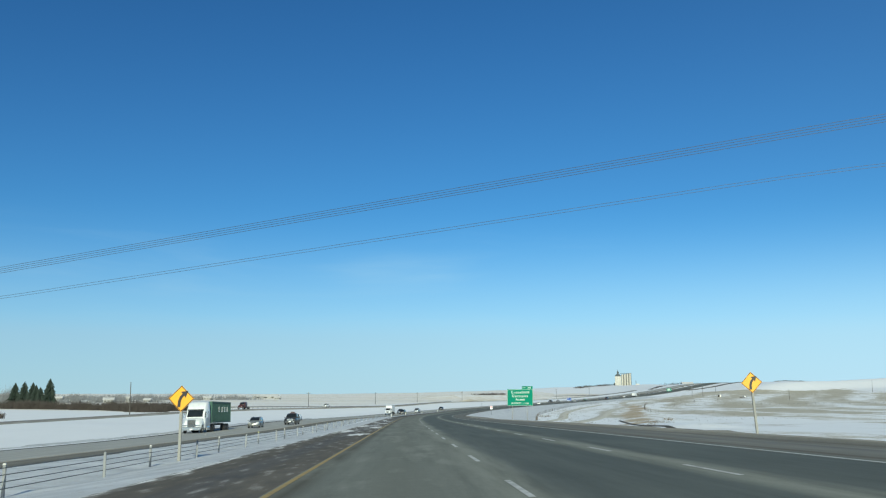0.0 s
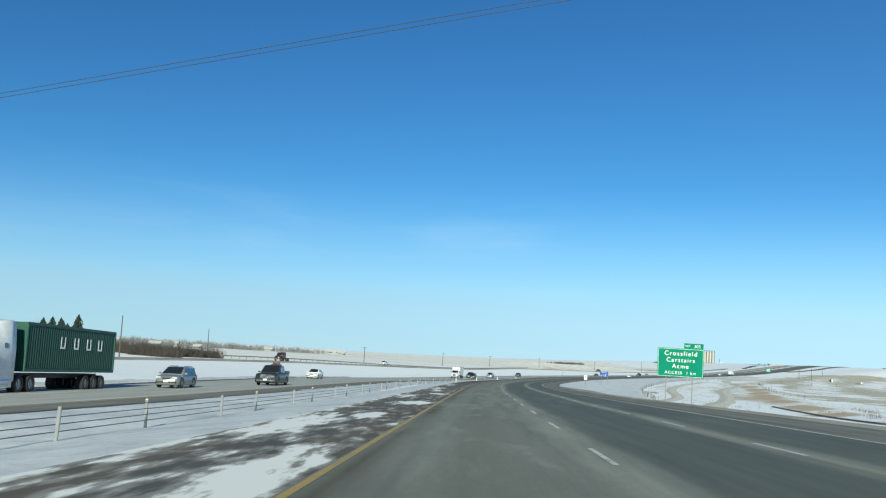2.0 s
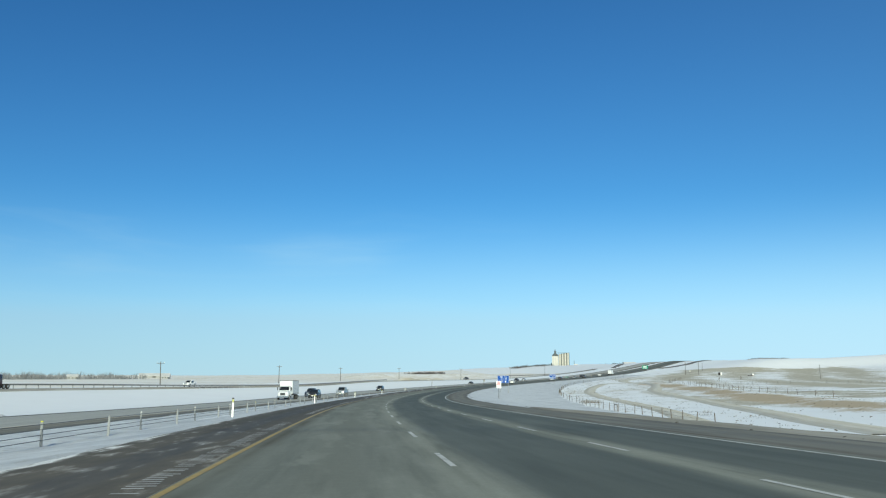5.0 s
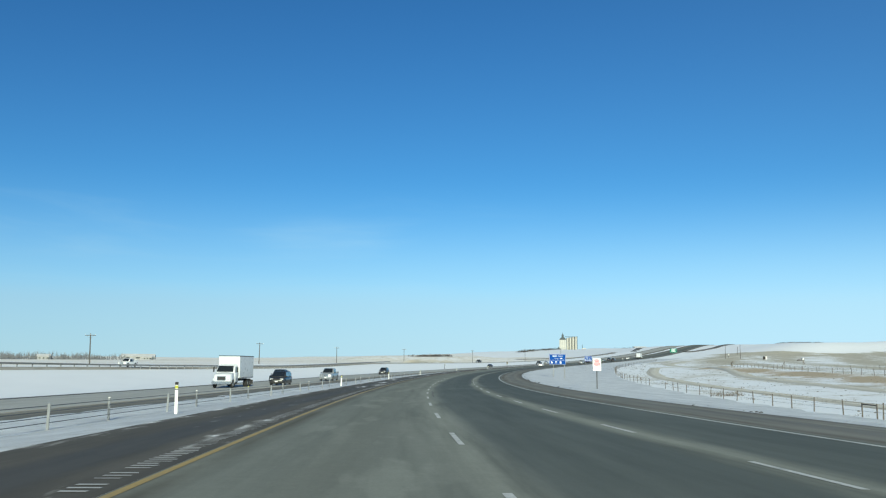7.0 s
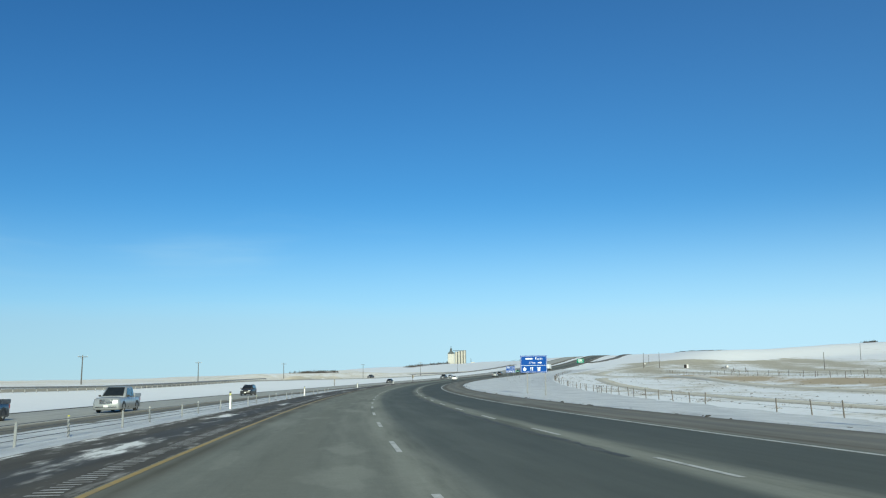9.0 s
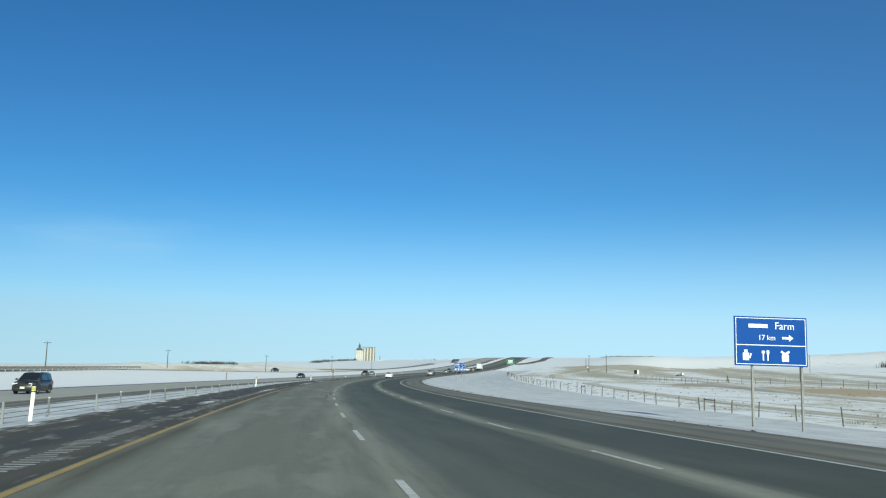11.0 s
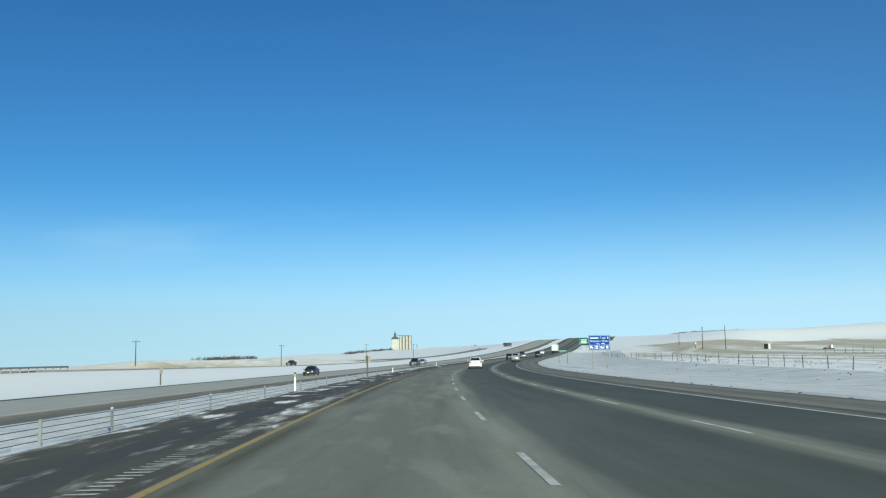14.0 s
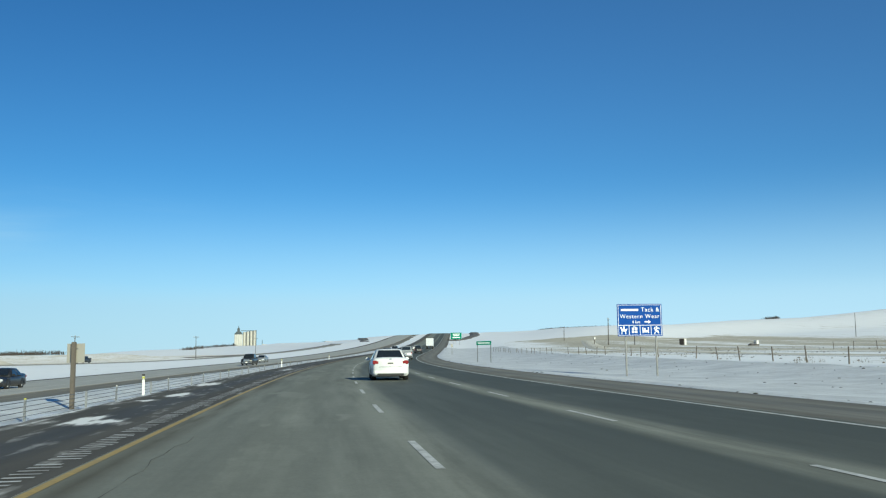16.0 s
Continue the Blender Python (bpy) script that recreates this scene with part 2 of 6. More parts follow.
    l.new(span(n, l, worn, 0, 1, 0.9, 0.68), p.inputs["Roughness"])
    p.inputs["Specular IOR Level"].default_value = 0.11
    bump(n, l, p, grit, 0.35, 0.006)
    return m


M_GROUND = ground_material()
M_ROAD = asphalt_material("worn_grey_asphalt", (0.118, 0.126, 0.106), (0.325, 0.335, 0.290),
                         [(0.9, 0.7, 0.30), (2.8, 0.8, 0.22), (4.9, 1.15, 0.93), (6.2, 1.2, 0.96), (8.7, 1.25, 0.93), (10.0, 1.2, 0.98)], (3.75, 7.5), stain=((0.24, 0.34),), pale=(3.75, (0.198, 0.206, 0.181)))
M_ROAD_ONC = asphalt_material("dusty_grey_asphalt", (0.40, 0.40, 0.375), (0.56, 0.555, 0.52), [(-17.3, 0.8, 0.8), (-19.2, 0.8, 0.6), (-21.0, 0.8, 0.8), (-23.0, 0.8, 0.6), (-25.0, 0.9, 0.9)], (-15.6,))
M_ONC_EDGE = asphalt_material("brown_dusty_shoulder", (0.17, 0.16, 0.135), (0.30, 0.285, 0.245), [(-12.6, 0.9, 0.8)])
M_ONC_DARK = asphalt_material("dark_outer_shoulder", (0.05, 0.05, 0.048), (0.09, 0.09, 0.085), [(-28, 0.6, 0.8)])
M_SHOULDER = asphalt_material("dark_shoulder_asphalt", (0.080, 0.077, 0.071), (0.135, 0.127, 0.114), [(-1.5, 0.6, 0.9)], drifted=True)
M_GRAVEL_SH = asphalt_material("sanded_grey_shoulder", (0.165, 0.162, 0.145), (0.29, 0.285, 0.255), [(12.5, 0.5, 0.7), (14.2, 0.5, 0.9)], stain=((14.3, 1.1), (11.3, 0.3)))
M_YELLOW = plain("worn_yellow_road_paint", (0.50, 0.345, 0.105), 0.7, grain=0.3, scale=2.0, dirt=(0.27, 0.22, 0.13), dirt_amount=0.7)
M_WHITE_PAINT = plain("worn_white_road_paint", (0.68, 0.68, 0.65), 0.7, grain=0.3, scale=1.5, dirt=(0.3, 0.3, 0.29), dirt_amount=0.8)
# ---- the road's course: curvature and vertical bend along its length, from the yellow edge line ----
KS = [-400, 0, 100, 200, 300, 400, 500, 690, 735, 800, 2000]
KV = [0, 0.0000145, 0.0000934, 0.0004942, 0.0010457, 0.0008372, 0.0008352, 0.0008, 0.0008, 0, 0]
ZS = [-400, 0, 100, 200, 300, 400, 500, 650, 740, 900, 1100, 1180, 1330, 1400, 1500, 2000]
ZV = [0, 9.80e-06, 1.02e-05, -5.15e-05, 1.39e-04, 4.54e-05, 3.98e-05, 6e-5, 8e-5, 8e-5, 9e-5, 0, -3e-4, -3e-4, -1e-4, 0]
STEP = 2.0
RS = np.arange(-400, 1900, STEP)


def smooth(t):
    t = np.clip(t, 0, 1)
    return t * t * (3 - 2 * t)


def summed(a, start=0.0):
    c = np.concatenate([[0], np.cumsum((a[1:] + a[:-1]) / 2 * STEP)])
    return c - np.interp(0, RS, c) + start


R_TH = summed(np.interp(RS, KS, KV))
R_X, R_Y = summed(np.sin(R_TH)), summed(np.cos(R_TH))
R_LEAN = 1 - smooth((RS - 80) / 140)
R_Z = summed(summed(np.interp(RS, ZS, ZV), -0.015)) + 0.007 * STEP * (R_LEAN.sum() - np.cumsum(R_LEAN))


def cross_fall(s, d):
    """Cross fall of the whole roadbed: the first straight lies tilted against the banked curve that follows."""
    return 0.0297 * np.interp(s, RS, R_LEAN) * np.clip(d, -45, 45)


def on_road(s, d, dz=0.0):
    """World point s metres along, d metres right of the yellow line, dz above the road."""
    a = np.interp(s, RS, R_TH)
    return Vector((np.interp(s, RS, R_X) + d * math.cos(a), np.interp(s, RS, R_Y) - d * math.sin(a), np.interp(s, RS, R_Z) + cross_fall(s, d) + dz))


def heading(s):
    return math.degrees(np.interp(s, RS, R_TH))


def road_place(x, y):
    """Arrays of s and d for arrays of world x and y."""
    x, y = np.atleast_1d(x), np.atleast_1d(y)
    s, d = np.empty(len(x)), np.empty(len(x))
    rx, ry, rt, rs = R_X[::4], R_Y[::4], R_TH[::4], RS[::4]
    for i in range(0, len(x), 4000):
        dx, dy = x[i:i + 4000, None] - rx, y[i:i + 4000, None] - ry
        j = (dx * dx + dy * dy).argmin(1)
        r = np.arange(len(j))
        a = rt[j]
        s[i:i + 4000] = rs[j] + dx[r, j] * np.sin(a) + dy[r, j] * np.cos(a)
        d[i:i + 4000] = dx[r, j] * np.cos(a) - dy[r, j] * np.sin(a)
    return s, d


def oncoming_dz(s, d=-27.0):
    """The far carriageway against ours: lower, its outer edge lowest."""
    return np.interp(s, [0, 150, 270, 350], [-0.67, -0.80, -1.02, -1.18]) + np.interp(d, [-29, -11], [0.0, 0.36])


def fence_dz(s):
    return np.interp(s, [0, 340, 480, 577, 700], [-2.2, -2.0, -1.2, -0.1, 0.4])


def section(s, d):
    """Height of the verges against the road: median dip, oncoming roadbed, ditches."""
    o, f, low = oncoming_dz(s, d), fence_dz(s), np.interp(s, [290, 540], [-0.60, -1.03])
    left = np.where(d > -3.1, np.interp(d, [-3.1, 0], [-0.06, -0.02]), -0.06 + (low + 0.06) * np.clip((-3.1 - d) / 4.3, 0, 1))
    t = np.clip((-7.4 - d) / 3.6, 0, 1)
    left = np.where(d <= -7.4, low + (o - low) * smooth(t), left)
    left = np.where(d <= -11, o - 0.03, left)
    o = oncoming_dz(s)
    t = np.clip((-29.5 - d) / 9, 0, 1)
    left = np.where(d <= -29.5, o - 0.9 * smooth(t) + 0.5 * smooth((-42 - d) / 30), left)
    right = np.interp(d, [0, 14.3, 19.5], [-0.02, -0.06, -0.45])
    t = np.clip((d - 19.5) / 17.5, 0, 1)
    right = np.where(d > 19.5, -0.45 + (f + 0.45) * t - 0.35 * np.sin(np.pi * t), right)
    right = np.where(d > 37, f + 0.012 * (d - 37), right)
    return np.where(d < 0, left, right)


def far_land(x, y):
    """The prairie: low swells, rising to long ridges ahead and to the right."""
    dx, dy = x - 65, y - 560
    r, b = np.hypot(dx, dy), np.degrees(np.arctan2(dx, dy))
    el = np.interp(b, [-180, -60, -8, 0, 8, 15, 24, 30, 36, 43, 50, 56, 65, 90, 180], [0.1, 0.05, 0.08, 0.26, 0.58, 0.94, 1.3, 1.9, 2.65, 1.9, 2.15, 2.6, 2.5, 2.2, 0.3])
    ridge = np.interp(b, [-180, -30, 0, 15, 24, 33, 40, 48, 56, 70, 180], [2000, 2000, 1950, 1620, 900, 540, 570, 770, 900, 1000, 2000])
    q = np.clip(r / ridge, 0, 1)
    z = -4.2 + np.tan(np.radians(el)) * ridge * (0.6 * q * smooth(q * 1.15) + 0.4 * smooth((q - 0.72) / 0.28))
    swell = 1.6 * np.sin(x * 0.011 + 1.3) * np.sin(y * 0.008 + 0.4) + 0.7 * np.sin(x * 0.03 - y * 0.021)
    return z + swell * smooth((r - 250) / 700)


def near_line(x, y, pts, reach):
    """1 on a line through the points, falling to 0 at that reach."""
    best = np.full(len(x), 1e9)
    for (ax, ay), (bx, by) in zip(pts, pts[1:]):
        ux, uy = bx - ax, by - ay
        t = np.clip(((x - ax) * ux + (y - ay) * uy) / (ux * ux + uy * uy), 0, 1)
        best = np.minimum(best, np.hypot(x - ax - t * ux, y - ay - t * uy))
    return 1 - smooth(best / reach)


KNOLL = [(60, 1100), (140, 1110)]
BANK = [(53, 757), (58, 767), (68, 786), (80, 806)]
MOUND_RISE = [(50, 146), (58, 186), (65, 222), (72, 250), (81, 296), (92, 332), (103, 380), (128, 466), (142, 540)]


def land(x, y):
    x, y = np.atleast_1d(np.asarray(x, float)), np.atleast_1d(np.asarray(y, float))
    s, d = road_place(x, y)
    near = np.interp(s, RS, R_Z) + section(s, d) + cross_fall(s, d)
    w = np.where(d < 0, smooth((-d - 45) / 45), smooth((d - 40) / 120))
    w = np.maximum(w, smooth((s - 1380) / 200))
    return near * (1 - w) + far_land(x, y) * w + 0.75 * near_line(x, y, MOUND_RISE, 11) + (1.55 + 0.4 * np.sin(0.11 * x + 0.2 * y) + 0.15 * np.sin(0.9 * x)) * near_line(x, y, BANK, 7) + 5.0 * near_line(x, y, KNOLL, 75)


def land_at(x, y):
    return float(land(x, y)[0])


# ---- mesh helpers ----
def mesh_of(name, verts, faces):
    me = bpy.data.meshes.new(name)
    me.from_pydata([tuple(q) for q in verts], [], faces)
    me.update()
    return me


def joined(name, me, material, parent=None):
    ob = new(name, me)
    if material is not None and not me.materials:
        me.materials.append(material)
    if parent is not None:
        ob.parent = parent
    return ob


def part(name, bm, material, parent, label=""):
    """Links a bmesh as one mesh object under a thing or a part."""
    me = bpy.data.meshes.new(name)
    bm.to_mesh(me)
    bm.free()
    ob = joined(name, me, material, parent)
    return tagged(ob, label)


def structure(ob, label, category=""):
    return tagged(ob, label, category, kind="structure")


def strip(name, s0, s1, ds, ds_cols, heights, material, uv=True, wobble=None):
    """A ribbon along the road, with columns at the given offsets and a height over the road for each."""
    ss = np.arange(s0, s1 + ds / 2, ds)
    verts, uvs = [], []
    for s in ss:
        for j, d in enumerate(ds_cols):
            dz = heights(s, d) if callable(heights) else heights[j]
            dd = d + (wobble(s, j) if wobble else 0)
            verts.append(on_road(s, dd, dz))
            uvs.append((s, dd))
    c = len(ds_cols)
    faces = [(i * c + j, i * c + j + 1, (i + 1) * c + j + 1, (i + 1) * c + j) for i in range(len(ss) - 1) for j in range(c - 1)]
    me = mesh_of(name, verts, faces)
    if uv:
        layer = me.uv_layers.new(name="road")
        for loop in me.loops:
            layer.data[loop.index].uv = uvs[loop.vertex_index]
    for f in me.polygons:
        f.use_smooth = True
    me.materials.append(material)
    return me


# ---- ground: one sheet to the horizon ----
def spread(a, b, fine, out, grow=1.12):
    mid = list(np.arange(a, b + fine / 2, fine))
    lo, hi, st = [], [], fine
    while (a - sum(lo)) > -out:
        st = min(st * grow, 160)
        lo.append(st)
    st = fine
    while (b + sum(hi)) < out:
        st = min(st * grow, 160)
        hi.append(st)
    return np.array(list(a - np.cumsum(lo))[::-1] + mid + list(b + np.cumsum(hi)))


gx, gy = spread(-120, 300, 2.5, 4200), spread(-30, 860, 2.5, 4700)
GX, GY = np.meshgrid(gx, gy)
fx, fy = GX.ravel(), GY.ravel()
fs, fd = road_place(fx, fy)
fz = land(fx, fy)
under = ((fd > -4) & (fd < 15.5)) | ((fd > -30) & (fd < -10.5))
fz = fz - np.where(under & (fs > -380) & (fs < 1850), 0.22, 0)
nx, ny = len(gx), len(gy)
ii = (np.arange(ny - 1)[:, None] * nx + np.arange(nx - 1)).ravel()
quads = np.stack([ii, ii + 1, ii + nx + 1, ii + nx], 1)
ground_me = mesh_of("ground", np.stack([fx, fy, fz], 1), quads.tolist())
ground_me.polygons.foreach_set("use_smooth", [True] * len(ground_me.polygons))


MOUND = [(57, 212), (66, 246), (76, 292), (86, 327), (97, 376), (122, 464), (136, 540)]
HILL_X = [195, 222, 260, 302, 343, 394, 451, 555, 614, 800, 1500]
HILL_Y = [765, 805, 868, 922, 918, 914, 935, 990, 1020, 1100, 1150]
DRIFT = [(181, 618), (150, 530), (127, 460), (125, 420), (136, 406), (152, 412), (190, 430), (260, 470)]
SERVICE = [(-96, -260), (-95, -80), (-92, 60), (-86, 150), (-81, 230), (-75, 310), (-62, 380), (-35, 468), (-2, 565), (25, 668), (64, 757), (116, 838), (190, 925), (270, 1060), (300, 1140)]


def bare_cover(x, y, s, d):
    """How bare of snow the land lies: verges and ditches white, pasture beyond the fence blown clear, the high fields white."""
    dx, dy = x - 65, y - 560
    r = np.hypot(dx, dy)
    right = smooth((d - 35) / 6)
    band = np.sin(d * 0.16 + s * 0.011 + 0.9 * np.sin(s * 0.017)) + 0.6 * np.sin(d * 0.07 - s * 0.004)
    pasture = 0.60 + 0.17 * band + 0.06 * smooth((d - 62) / 10)
    flat = smooth((d - 36) / 6) * (1 - smooth((d - 58) / 8)) * (1 - smooth((s - 690) / 60)) * smooth((s - 200) / 60)
    pasture = pasture * (1 - flat) + (0.27 + 0.09 * smooth((s - 330) / 60)) * flat - 0.34 * (1 - smooth((s - 250) / 110))
    foot = np.interp(x, HILL_X, HILL_Y)
    tan_belt = smooth((x - 290) / 30) * (1 - smooth((x - 430) / 50)) * smooth((y - foot + 75) / 40)
    pasture = pasture + 0.22 * tan_belt - 0.50 * smooth((x - 420) / 80)
    pasture = pasture * (1 - 0.85 * near_line(x, y, DRIFT, 9))
    b = 0.06 * (1 - right) + right * pasture
    hill = smooth((y - foot + 3 * np.sin(x * 0.09)) / 12) * (d > 30)
    b = np.where(d > 0, b * (1 - hill) - 0.35 * hill, 0)
    b = np.where(d > 0, np.maximum(b, (0.92 + 0.22 * np.sin(0.13 * y)) * near_line(x, y, MOUND, 9)), b)
    side = np.interp(y, [q[1] for q in SERVICE], [q[0] for q in SERVICE]) - x
    wheat = smooth((side - 4) / 8) * smooth((y + 0.55 * x - 255) / 25)
    far = smooth((r - 900) / 500)
    left = np.where(d > -34, 0.12, -0.15) * (1 - wheat) + (0.40 + 0.15 * smooth((s - 600) / 150) - 0.12 * far) * wheat
    left = np.maximum(left, 1.4 * near_line(x, y, BANK, 11))
    return np.where(d < 0, left, b)


def bare_earth(x, y, s, d):
    e = np.where(d > 0, 0.22 * smooth((d - 36) / 10) * (1 - smooth((d - 70) / 30)), 0.05)
    e = np.maximum(e, 0.6 * near_line(x, y, BANK, 9))
    return np.maximum(e, 1.3 * near_line(x, y, MOUND, 9))


def pale_fields(x, y, s, d):
    """Wide fields of cut straw under a dust of snow, west of the service road."""
    side = np.interp(y, [q[1] for q in SERVICE], [q[0] for q in SERVICE]) - x
    band = 0.78 + 0.22 * np.sin(0.021 * y + 0.006 * x)
    return np.where(d < -32, smooth((side - 5) / 10) * smooth((y + 0.55 * x - 262) / 30) * band, 0.0)


for name, values in (("bare", bare_cover(fx, fy, fs, fd)), ("earth", bare_earth(fx, fy, fs, fd)), ("pale", pale_fields(fx, fy, fs, fd))):
    ground_me.attributes.new(name, "FLOAT", "POINT").data.foreach_set("value", values)
ground = structure(joined("ground", ground_me, M_GROUND), "snow-dusted prairie fields with pale stubble showing through", "ground")

# ---- the two carriageways ----
road = structure(joined("road", strip("road", -360, 1840, 4, [-0.10, 1.8, 3.7, 5.5, 7.4, 9.2, 11.0], [0.0] * 7, M_ROAD), None),
                 "worn grey three-lane asphalt highway dusted with road salt", "road")
PATCHES = [(54, -0.85, 3.4, 0.8), (66, -2.3, 7, 0.7), (81, -0.7, 5, 0.8), (92, -2.3, 7, 0.9), (97, -1.3, 3, 0.5), (109.5, -1.0, 3.6, 1.05), (121, -2.2, 6, 0.7), (129, -0.9, 2.4, 1.0), (140, -1.6, 5, 0.8), (150, -2.1, 8, 0.8),
           (176, -2.2, 9, 0.7), (318, -1.5, 4, 0.5), (326, -0.9, 5, 0.45), (338, -1.5, 5, 0.5), (356, -2.0, 5, 0.5), (374, -1.4, 4, 0.4), (399, -1.3, 5, .4), (428, -1.2, 5, .3), (455, -0.8, 8, .3), (496, -0.55, 16, .4), (522, -0.6, 12, .5),
           (519, -2.2, 1.2, .5), (526, -1.7, 1.4, .5), (531, -2.3, 1.2, .5), (536, -2.3, 1.0, .45), (538.4, -2.1, 1.2, .45), (542, -2.0, 1.0, .7), (546.8, -2.2, 0.9, .4), (548.4, -1.65, 1.0, .35), (551.3, -2.0, 1.1, .65), (553.6, -1.25, 0.9, .3),
           (558.6, -1.9, 1.0, .65), (566, -2.3, 1.2, .5), (573, -1.8, 1.3, .6), (580, -2.4, 1.2, .4), (587.2, -1.85, 1.3, .75), (595.2, -2.2, .7, .4), (598.2, -1.9, 1.6, .6), (608, -2.4, 3, 0.6), (268, -0.55, 9, .22), (560, -0.5, 9, .2), (640, -1.4, 8, .5)]
s_cols = [-3.6, -3.1] + [round(-2.85 + 0.25 * i, 2) for i in range(11)] + [-0.10]
s_me = strip("shoulder_left", -360, 1840, 1, s_cols, [-0.20, -0.02] + [0.0] * 12, M_SHOULDER)
vs = np.repeat(np.arange(-360, 1841, 1.0), len(s_cols))
vd = np.tile(np.array(s_cols), len(vs) // len(s_cols))
drift = np.zeros(len(vs))
for ps, pd, ls, ld in PATCHES:
    drift = np.maximum(drift, (0.95 if ls < 4 else 0.60) * np.exp(-(((vs - ps) / (0.72 * ls)) ** 2 + ((vd - pd) / (0.72 * ld)) ** 2) ** 1.4))
drift = np.maximum(drift, 0.45 * smooth((-2.5 - vd) / 0.5))
s_me.attributes.new("snow", "FLOAT", "POINT").data.foreach_set("value", drift + np.interp(vs, [0, 50, 64, 72, 90, 106, 200, 215, 300, 330, 900], [0.10, 0.14, 0.30, 0.36, 0.34, 0.22, 0.16, 0.0, 0.0, 0.15, 0.12]))
s_me.attributes.new("sand", "FLOAT", "POINT").data.foreach_set("value", np.interp(vs, [0, 190, 220, 300, 330, 900], [0.55, 0.5, 0.16, 0.12, 0.04, 0.08]))
shoulder_l = structure(joined("shoulder_left", s_me, None),
                       "dark asphalt shoulder beside the yellow edge line", "road shoulder")
shoulder_r = structure(joined("shoulder_right", strip("shoulder_right", -360, 1840, 4, [11.0, 12.6, 14.2, 14.9], [0.0, 0.0, -0.03, -0.22], M_GRAVEL_SH), None),
                       "sanded brown-grey shoulder along the white edge line", "road shoulder")
def across(cols, lifts):
    return lambda s, d: float(oncoming_dz(s, d)) + lifts[cols.index(d)]


o_cols, e_cols, w_cols = [-27.2, -23.0, -19.2, -15.1], [-15.1, -12.6, -11.2, -10.6], [-29.6, -28.8, -27.2]
oncoming = structure(joined("road_oncoming", strip("road_oncoming", -360, 1840, 4, o_cols, across(o_cols, [0, 0.01, 0.02, 0.01]), M_ROAD_ONC), None),
                     "pale dusty asphalt carriageway for oncoming traffic across the median", "road")
structure(joined("shoulder_median", strip("shoulder_median", -360, 1840, 4, e_cols, across(e_cols, [0.01, 0, 0, -0.25]), M_ONC_EDGE), None),
          "brown dusty shoulder between the median snow and the far carriageway", "road shoulder")
# a darker strip along the outer edge of the far carriageway
structure(joined("shoulder_far", strip("shoulder_far", -360, 1840, 4, w_cols, across(w_cols, [-0.25, 0, 0]), M_ONC_DARK), None),
          "dark outer shoulder of the far carriageway", "road shoulder")

# ---- small builders ----
def box(bm, sx, sy, sz, at=(0, 0, 0), m=None, bevel=0.0):
    """Adds a box of that size, its middle at the given place."""
    made = bmesh.ops.create_cube(bm, size=1, matrix=(m or Matrix()) @ Matrix.Translation(at) @ Matrix.Diagonal((sx, sy, sz, 1)))
    if bevel:
        edges = list({e for v in made["verts"] for e in v.link_edges})
        bmesh.ops.bevel(bm, geom=edges, offset=bevel, segments=2, affect="EDGES", clamp_overlap=True)


def boxed(sx, sy, sz, at=(0, 0, 0), m=None, bevel=0.0):
    bm = bmesh.new()
    box(bm, sx, sy, sz, at, m, bevel)
    return bm


def tube(bm, a, b, r0, r1=None, n=10):
    """A tapered round bar from a to b."""
    a, b = Vector(a), Vector(b)
    m = Matrix.Translation((a + b) / 2) @ (b - a).to_track_quat("Z", "Y").to_matrix().to_4x4()
    bmesh.ops.create_cone(bm, cap_ends=True, segments=n, radius1=r0, radius2=r0 if r1 is None else r1, depth=(b - a).length, matrix=m)


def rod(a, b, r0, r1=None, n=10):
    bm = bmesh.new()
    tube(bm, a, b, r0, r1, n)
    return bm


def prism(points, depth, bevel=0.0):
    """A flat outline in x and z, given depth along y (middle at y = 0)."""
    bm = bmesh.new()
    f = bm.faces.new([bm.verts.new((x, -depth / 2, z)) for x, z in points])
    g = bmesh.ops.extrude_face_region(bm, geom=[f])
    bmesh.ops.translate(bm, verts=[v for v in g["geom"] if isinstance(v, bmesh.types.BMVert)], vec=(0, depth, 0))
    bmesh.ops.recalc_face_normals(bm, faces=bm.faces)
    if bevel:
        bmesh.ops.bevel(bm, geom=list(bm.edges), offset=bevel, segments=2, affect="EDGES", clamp_overlap=True)
    return bm


def text_part(text, size, x, z, y, material, parent, name="lettering", label="", spacing=1.0):
    """Raised letters facing -y, centred at x with their base at z."""
    cu = bpy.data.curves.new(name, "FONT")
    cu.body, cu.size, cu.align_x, cu.extrude, cu.space_character = text, size, "CENTER", 0.004, spacing
    cu.offset = -size * 0.004
    tmp = bpy.data.objects.new(name, cu)
    scene.collection.objects.link(tmp)
    me = bpy.data.meshes.new_from_object(tmp.evaluated_get(bpy.context.evaluated_depsgraph_get()))
    bpy.data.objects.remove(tmp)
    bpy.data.curves.remove(cu)
    me.transform(Matrix.Translation((x, y, z)) @ Matrix.Rotation(math.pi / 2, 4, "X"))
    return tagged(joined(name, me, material, parent), label)


def thing(name, m, label, category, group=""):
    ob = new(name)
    ob.matrix_world = m
    return tagged(ob, label, category, group)


def facing(p, deg):
    """A thing's pose at p, its front (-y) turned back along the road; deg: the road's heading."""
    return pose(p[0], p[1], p[2], 0, 0, -deg)


